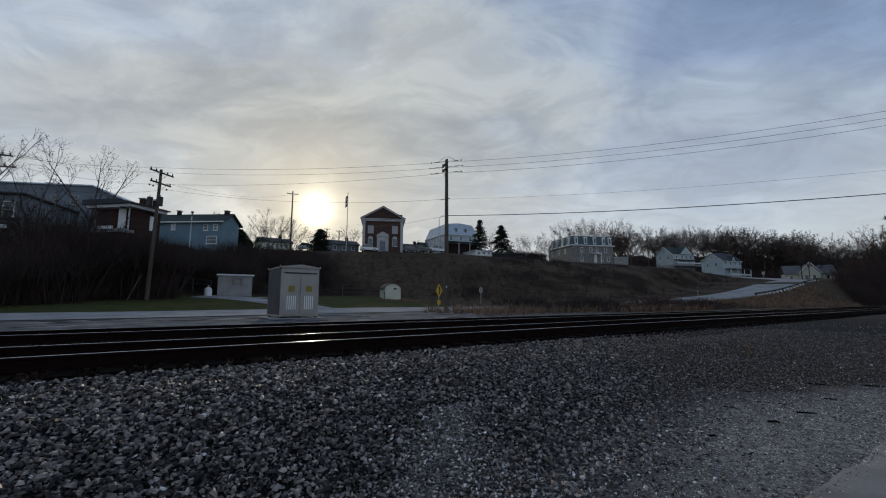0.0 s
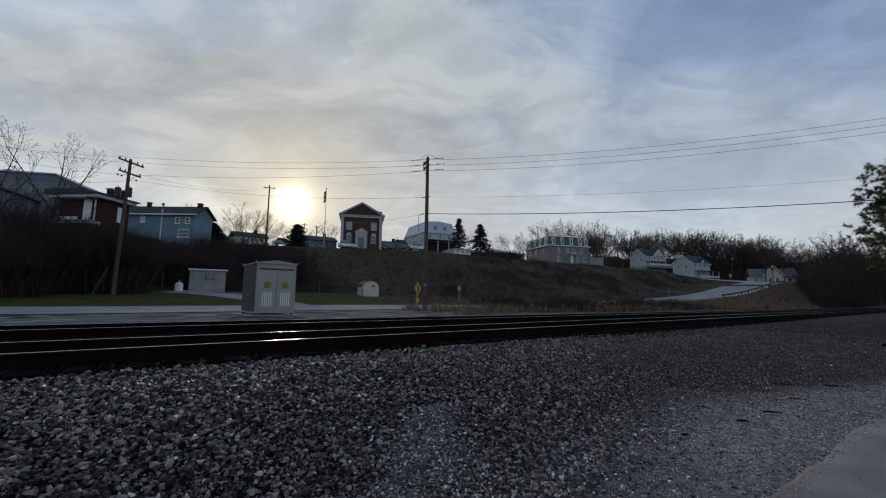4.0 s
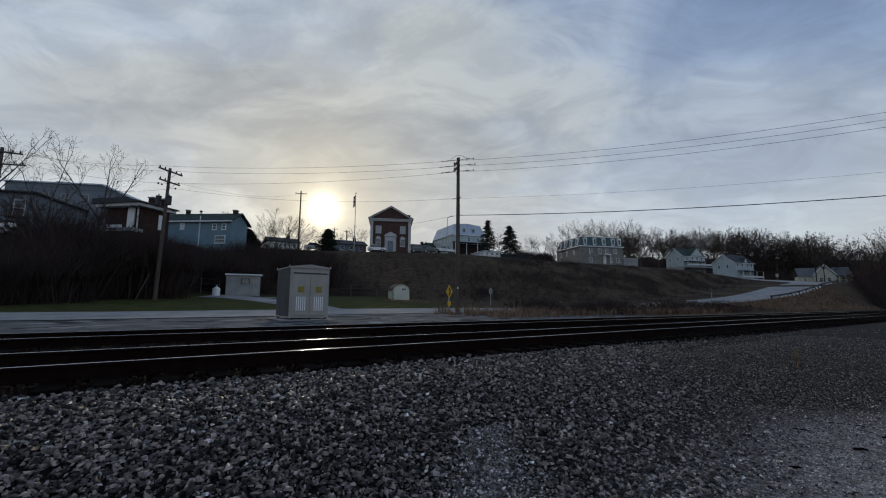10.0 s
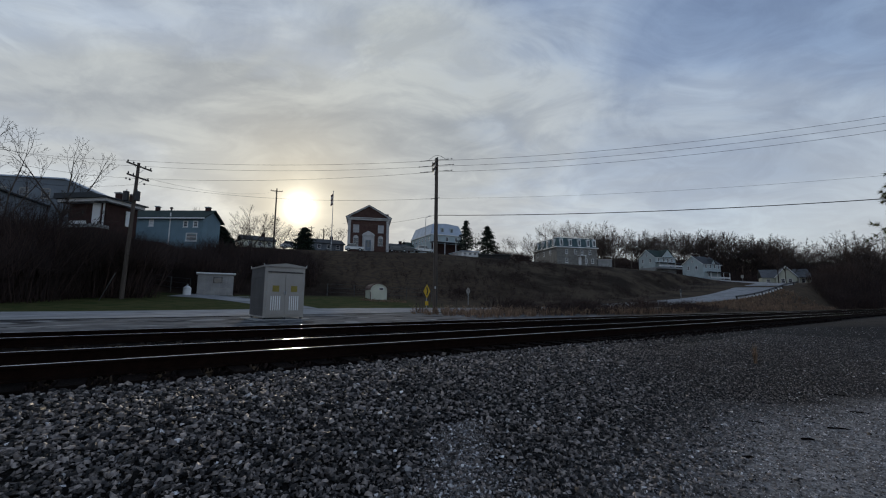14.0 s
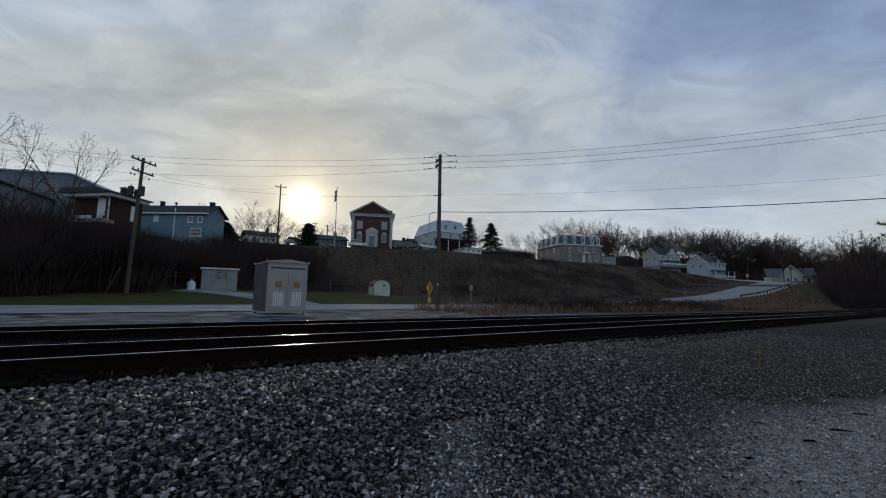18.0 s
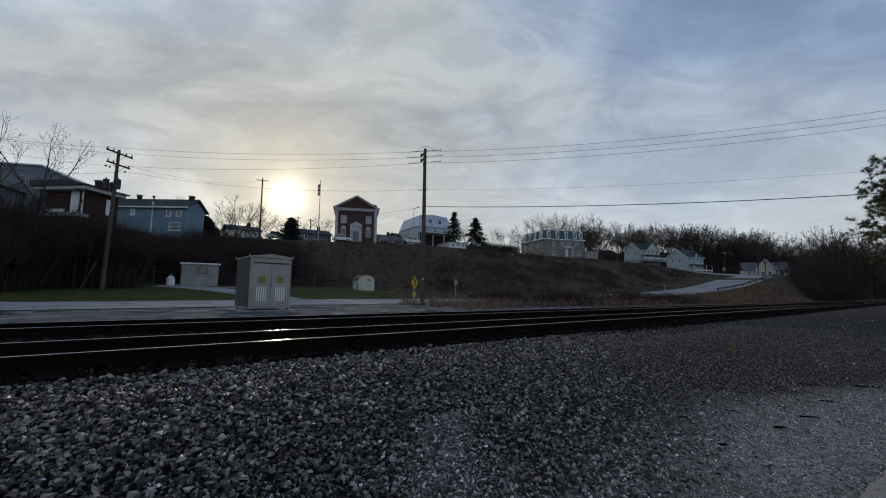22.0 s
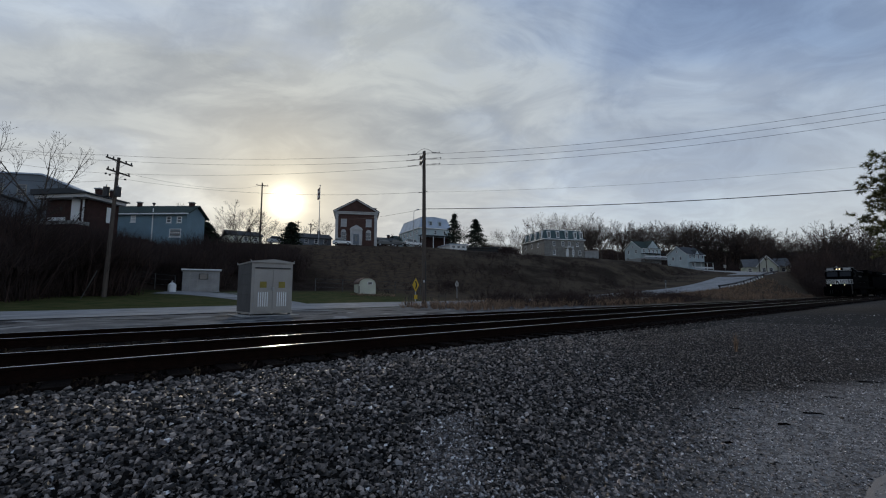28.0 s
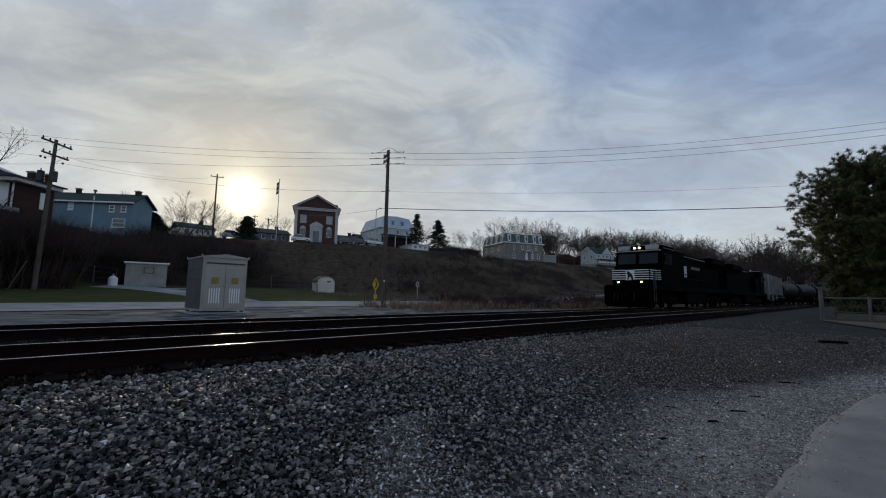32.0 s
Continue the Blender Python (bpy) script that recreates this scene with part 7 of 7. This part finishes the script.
    # low scrub between the far track and the road
    for _ in range(700):
        s, n = rng.uniform(24, 82), rng.uniform(15.6, 22.8)
        p = sn(s, n)
        places.append((p.x, p.y, ground_z(p.x, p.y) - 0.05, rng.uniform(0.4, 0.9) * (1.0 if s < 44 else 0.5), rng.uniform(0, 6.28), rng.integers(0, 5)))
    scatter(var, places, 3, "brush", [M_BRUSH], "dense brown leafless brush on the hillside", "brush")


def build_straw():
    rng = np.random.default_rng(31)

    def tuft(seed):
        g = np.random.default_rng(seed)
        out = []
        for _ in range(15):
            p = np.array([g.normal(0, 0.10), g.normal(0, 0.10), 0])
            d = np.array([g.normal(0, 0.38), g.normal(0, 0.38), 1.0])
            d /= np.linalg.norm(d)
            l = g.uniform(0.4, 1.0)
            q = p + d * l * 0.6
            e = d + np.array([g.normal(0, 0.3), g.normal(0, 0.3), -0.25])
            t = q + e / np.linalg.norm(e) * l * 0.4
            out += [(*p, *q, 0.011, 0.009), (*q, *t, 0.009, 0.0)]
        return np.array(out)

    var = [tuft(k) for k in range(4)]
    places = []
    for _ in range(900):
        s, n = rng.uniform(14, 40), rng.uniform(15.3, 22.8)
        az = math.degrees(math.atan2(*sn(s, n).xy))
        if az < -2.2 or (rng.random() < 0.5 and az > 14):
            continue
        p = sn(s, n)
        places.append((p.x, p.y, ground_z(p.x, p.y) - 0.02, rng.uniform(0.3, 0.85), rng.uniform(0, 6.28), rng.integers(0, 4)))
    for _ in range(1100):
        s, n = rng.uniform(54, 94), rng.uniform(15.0, 22.4)
        p = sn(s, n)
        places.append((p.x, p.y, ground_z(p.x, p.y) - 0.02, rng.uniform(0.3, 0.8), rng.uniform(0, 6.28), rng.integers(0, 4)))
    for _ in range(160):
        az, r = rng.uniform(-9, -3), rng.uniform(44, 47)
        p = polar(az, r)
        places.append((p.x, p.y, ground_z(p.x, p.y) - 0.02, rng.uniform(0.2, 0.4), rng.uniform(0, 6.28), rng.integers(0, 4)))
    scatter(var, places, 3, "dry_grass", [M_STRAW], "dry straw-coloured grass along the verge", "dry grass")
    # one tuft standing in the gravel
    p = on_ground(polar(38.4, 10.6))
    v, f = tubes(np.concatenate([tuft(9), tuft(10), tuft(11)]) * np.array([0.11, 0.11, 0.5] * 2 + [0.6, 0.6]), 3)
    ob = new("grass_tuft", fast_mesh("grass_tuft", v, f, [M_STRAW]))
    ob.location = p
    tagged(ob, "small dry grass tuft standing in the gravel", "grass tuft")


def build_pine():
    rng = np.random.default_rng(77)
    base = on_ground(polar(56.0, 27.0))
    H = el(12.8, 27) - base.z
    c = empty("pine_tree", Matrix.Translation(base), "broad dark green pine with layered boughs beside the fence", "tree")
    segs = [(0, 0, -0.2, 0.1, 0, H * 0.5, 0.24, 0.15), (0.1, 0, H * 0.5, 0, 0.1, H * 0.97, 0.15, 0.03)]
    v, f = tubes(np.array(segs), 10)
    new("trunk", fast_mesh("trunk", v, f, [M_BARK])).parent = c
    needles = []
    for tier in range(15):
        t = tier / 14
        z = 0.3 + (H - 0.5) * t
        reach = 3.65 * (0.40 + 0.60 * smooth01((t - 0.14) / 0.36)) * (1 - 0.45 * t ** 2.6) * (0.8 + 0.2 * math.sin(tier * 2.1))
        k = 13 if t < 0.85 else 9
        for j in range(k):
            a = 2 * math.pi * (j + 0.37 * tier) / k + rng.normal(0, 0.15)
            ln = reach * rng.uniform(0.72, 1.12)
            d = np.array([math.cos(a), math.sin(a), 0])
            pts = [np.array([0.05, 0.05, z])]
            for q in range(1, 6):
                u = q / 5
                pts.append(np.array([0.05, 0.05, z]) + d * ln * u + np.array([0, 0, ln * (-0.10 * u + 0.34 * u * u * (0.4 + t))]) + rng.normal(0, 0.05, 3))
            limb = [(*p, *q, 0.05 * (1 - 0.16 * i), 0.05 * (1 - 0.16 * (i + 1))) for i, (p, q) in enumerate(zip(pts, pts[1:]))]
            for i in range(1, 6):
                for _ in range(4 if i > 2 else 2):
                    s = pts[i] + rng.normal(0, 0.08, 3)
                    e = d * 0.7 + rng.normal(0, 0.6, 3) + np.array([0, 0, 0.35])
                    e /= np.linalg.norm(e)
                    tip = s + e * rng.uniform(0.3, 0.7)
                    limb.append((*s, *tip, 0.012, 0.005))
                    for w in (0.35, 0.7, 1.0):
                        p = s + (tip - s) * w
                        nn = 30
                        nd = e * 0.55 + rng.normal(0, 0.6, (nn, 3)) + np.array([0, 0, 0.12])
                        nd /= np.linalg.norm(nd, axis=1, keepdims=True)
                        ll = rng.uniform(0.12, 0.26, nn)
                        q2 = p + nd * ll[:, None]
                        needles.append(np.concatenate([np.tile(p, (nn, 1)), q2, np.full((nn, 1), 0.0125), np.zeros((nn, 1))], axis=1))
            v, f = tubes(np.array(limb), 4)
            ob = new("bough", fast_mesh("bough", v, f, [M_BARK]))
            ob.parent = c
    v, f = tubes(np.concatenate(needles), 3)
    new("needles", fast_mesh("needles", v, f, [M_NEEDLE])).parent = c


def spruce(az, r, e, wide, label, seed, bushy=False):
    rng = np.random.default_rng(seed)
    base = on_ground(polar(az, r), -0.2)
    H = el(e, r) - base.z
    c = empty("spruce_tree", Matrix.Translation(base), label, "tree", "conifers on the hill")
    v, f = tubes(np.array([(0, 0, 0, 0, 0, H, 0.22, 0.02)]), 8)
    new("trunk", fast_mesh("trunk", v, f, [M_BARK])).parent = c
    rows = []
    tiers = 22
    for k in range(tiers):
        t = (k + 0.5) / tiers
        z = H * (0.06 + 0.93 * t)
        reach = wide * (1 - t) ** (0.6 if bushy else 0.85) * rng.uniform(0.62, 1.15) + 0.12
        for j in range(14):
            a = rng.uniform(0, 6.28)
            ln = reach * rng.uniform(0.6, 1.1)
            d = np.array([math.cos(a), math.sin(a), -0.28])
            p0 = np.array([0, 0, z])
            p1 = p0 + d * ln
            rows.append((*p0, *p1, 0.05, 0.02))
            for q in range(7):
                w = rng.uniform(0.25, 1.0)
                s = p0 + (p1 - p0) * w
                g = np.array([rng.normal(0, 0.3), rng.normal(0, 0.3), -rng.uniform(0.1, 0.5)])
                rows.append((*s, *(s + g * (0.5 + 0.5 * wide / 2.5)), 0.095, 0.0))
    v, f = tubes(np.array(rows), 3)
    new("needles", fast_mesh("needles", v, f, [M_SPRUCE])).parent = c


def build_conifers():
    spruce(5.2, 112, 11.2, 4.3, "tall dark spruce beside the white house", 1)
    spruce(8.2, 112, 10.4, 5.6, "broad dark spruce beside the white house", 3)
    spruce(-16.7, 86, 9.5, 3.4, "bushy dark conifer on the crest below the sun", 4, True)
    spruce(-26.6, 66, 8.9, 4.0, "dark bushy evergreen beside the blue house", 5, True)


WEDGE = np.array([(0, 1, 4), (0, 4, 3), (1, 2, 5), (1, 5, 4), (2, 0, 3), (2, 3, 5), (3, 4, 5)])


def wedges(rng, x, y, z, size, flat=(0.10, 0.30), tip=0.26):
    """Angular chips of stone: three-sided blocks with uneven corners, lying any way round."""
    m = len(x)
    a = rng.uniform(0, 6.28, m)[:, None] + np.array([[0.0, 2.1, 4.2]]) + rng.uniform(-0.5, 0.5, (m, 3))
    long = rng.uniform(0.3, 0.85, m)[:, None]
    turn = rng.uniform(0, 3.14, m)
    pts = np.zeros((m, 6, 3))
    for lo, grow_, zz in ((0, 1.0, -1.0), (3, 0.78, 1.0)):
        rad = grow_ * rng.uniform(0.65, 1.15, (m, 3))
        u, v = rad * np.cos(a + lo * 0.1), rad * np.sin(a + lo * 0.1) * long
        pts[:, lo:lo + 3, 0] = u * np.cos(turn)[:, None] - v * np.sin(turn)[:, None]
        pts[:, lo:lo + 3, 1] = u * np.sin(turn)[:, None] + v * np.cos(turn)[:, None]
        pts[:, lo:lo + 3, 2] = zz * (rng.uniform(*flat, m)[:, None] + rng.uniform(-0.15, 0.2, (m, 3)))
    # tip each one over a little
    tx, ty = rng.normal(0, tip, m), rng.normal(0, tip, m)
    c, q = np.cos(tx)[:, None], np.sin(tx)[:, None]
    py, pz = pts[..., 1] * c - pts[..., 2] * q, pts[..., 1] * q + pts[..., 2] * c
    c, q = np.cos(ty)[:, None], np.sin(ty)[:, None]
    px, pz = pts[..., 0] * c + pz * q, -pts[..., 0] * q + pz * c
    pts = np.stack([px, py, pz], -1) * size[:, None, None] + np.stack([x, y, z], -1)[:, None, :]
    return pts.reshape(-1, 3), (WEDGE[None] + (np.arange(m) * 6)[:, None, None]).reshape(-1, 3)


def build_stones():
    rng = np.random.default_rng(5)
    k, back = 560000, 22000
    r = np.sqrt(np.concatenate([rng.uniform(1.2 ** 2, 21.0 ** 2, k), rng.uniform(0, 5.0 ** 2, back)]))
    az = np.concatenate([rng.uniform(-58, 58, k), rng.uniform(0, 360, back)])
    k += back
    x, y = r * np.sin(np.radians(az)), r * np.cos(np.radians(az))
    s, n = x * UX + y * UY, x * NX + y * NY
    keep = (n < 5.7)
    # stony by the track and in front, thinning to fine chippings on the right
    stony = 1 - 0.90 * smooth01((s - 1.2 * n - 2.6 + rng.normal(0, 0.9, k)) / 6.5)
    stony *= 1 - 0.92 * smooth01((2.1 - n + rng.normal(0, 0.3, k)) / 0.9) * smooth01((s - 1.6) / 2.0)
    near = np.clip(7.5 / r, 0.30, 1.0)
    keep &= rng.random(k) < stony * near
    keep &= ~((s > 3.3) & (n < yard_edge(s) - 0.1) & (rng.random(k) > 0.008))
    x, y, s, n, r, az = (q[keep] for q in (x, y, s, n, r, az))
    m = len(x)
    # a spill of small pale stone running down to the eye
    u = np.clip((3.7 - n) / 1.3, 0, 1.4)
    off = s - (3.10 - 1.12 * u)
    spill = np.exp(-(off / (0.16 + 0.48 * u)) ** 2) * smooth01((3.8 - n) / 0.35)
    small = np.maximum(smooth01((s - 1.2 * n - 0.2) / 4.5), 0.75 * (spill > 0.3))
    coarse = smooth01((2.2 * n - 1.6 * s - 2.0) / 5.0)
    size = rng.uniform(0.016, 0.040, m) * (1 + 0.10 * coarse) * np.where(rng.random(m) < 0.10, 1.45, 1.0) * (1 - 0.50 * small) * np.clip(0.85 + 0.02 * r, 0.9, 1.15)
    v, f = wedges(rng, x, y, height(x, y) + size * rng.uniform(0.05, 1.15, m), size)
    pale = rng.random(m) < (0.035 + 0.32 * spill + 0.14 * smooth01((2.6 - n) / 1.0) * smooth01((s - 1.0) / 1.5))
    me = fast_mesh("gravel_stones", v, f, [M_STONE, M_PALE], np.repeat(pale.astype(int), 7))
    tagged(new("gravel_stones", me), "loose crushed grey stone beside the track", "gravel", kind="stuff")
    # small chips that fill the spill
    k = 11000
    n = rng.uniform(1.5, 3.5, k)
    u = np.clip((3.7 - n) / 1.3, 0, 1.5)
    s = 3.10 - 1.12 * u + rng.normal(0, 0.68, k) * (0.10 + 0.44 * u)
    x, y = s * UX + n * NX, s * UY + n * NY
    size = rng.uniform(0.011, 0.027, k)
    v, f = wedges(rng, x, y, height(x, y) + size * rng.uniform(0.3, 1.2, k), size)
    me = fast_mesh("stone_spill", v, f, [M_FINE, M_PALE], np.repeat((rng.random(k) < 0.30).astype(int), 7))
    tagged(new("stone_spill", me), "spill of small pale stone chips on the gravel", "gravel", kind="stuff")
    # fine chippings over the right-hand ground and along the edge of the yard
    k = 150000
    s, n = 1.2 + 15.0 * rng.random(k) ** 1.5, rng.uniform(-1.4, 4.6, k)
    edge = yard_edge(s)
    keep = ((n > edge) & (rng.random(k) < smooth01((s - 1.2 * n + 0.6) / 2.6))) | (rng.random(k) < 0.75 * np.exp(-((n - edge) / 0.10) ** 2)) | (rng.random(k) < 0.006)
    s, n = s[keep], n[keep]
    x, y = s * UX + n * NX, s * UY + n * NY
    size = rng.uniform(0.005, 0.0135, len(x)) * np.clip(0.75 + 0.05 * s, 0.8, 1.4)
    lift = np.where(n < edge[keep] - 0.04, 0.026, 0.0)
    v, f = wedges(rng, x, y, height(x, y) + lift + size * 0.35, size)
    band = smooth01((2.5 - n - 0.52 * np.maximum(s - 6.5, 0)) / 0.8)
    me = fast_mesh("grit", v, f, [M_FINE, M_PALE], np.repeat((rng.random(len(x)) < 0.03 + 0.55 * band).astype(int), 7))
    tagged(new("grit", me), "fine grey chippings scattered over the bare dirt", "grit", kind="stuff")
    # dark ballast heaped between and beside the ties
    k = 22000
    s, n = rng.uniform(-16, 34, k), np.where(rng.random(k) < 0.55, rng.uniform(5.3, 6.4, k), rng.uniform(6.4, 13.6, k))
    x, y = s * UX + n * NX, s * UY + n * NY
    size = rng.uniform(0.018, 0.036, k)
    v, f = wedges(rng, x, y, np.where(n < 5.7, height(x, y), -0.215) + size * rng.uniform(0, 0.8, k), size, (0.4, 0.8))
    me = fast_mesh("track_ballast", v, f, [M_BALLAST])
    tagged(new("track_ballast", me), "dark rust-stained ballast under the tracks", "ballast", kind="stuff")


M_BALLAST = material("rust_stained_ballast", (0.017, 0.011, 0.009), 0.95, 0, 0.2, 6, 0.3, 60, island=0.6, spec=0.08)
build_bare_trees()
build_woods()
build_brush()
build_straw()
build_pine()
build_conifers()
build_stones()

build_track(TRACK_NEAR, "near railway track with polished rails on dark ties")
build_track(TRACK_FAR, "far railway track with polished rails on dark ties")


def motions():
    # how far the train's front is along the far track
    way = [(0.0, 483.0), (24.0, 142.2), (25.4, 122.2), (27.6, 91.0), (28.0, 85.2), (29.0, 70.8), (30.0, 57.5), (31.0, 43.2), (32.0, 28.1)]
    times = [0.0, 4.0, 8.0, 12.0] + [16.0 + 0.5 * k for k in range(33)]
    for thing, behind, turn, length in TRAIN:
        rows = []
        for t in times:
            s = float(np.interp(t, [w[0] for w in way], [w[1] for w in way])) + behind
            rows.append((t, Matrix.Translation(sn(s, TRACK_FAR - float(bend(s)))) @ TRACK_TURN @ Matrix.Rotation(swing(s + length / 2), 4, "Z") @ pose(0, 0, 0, 0, 0, turn)))
        walk(thing, rows)


motions()
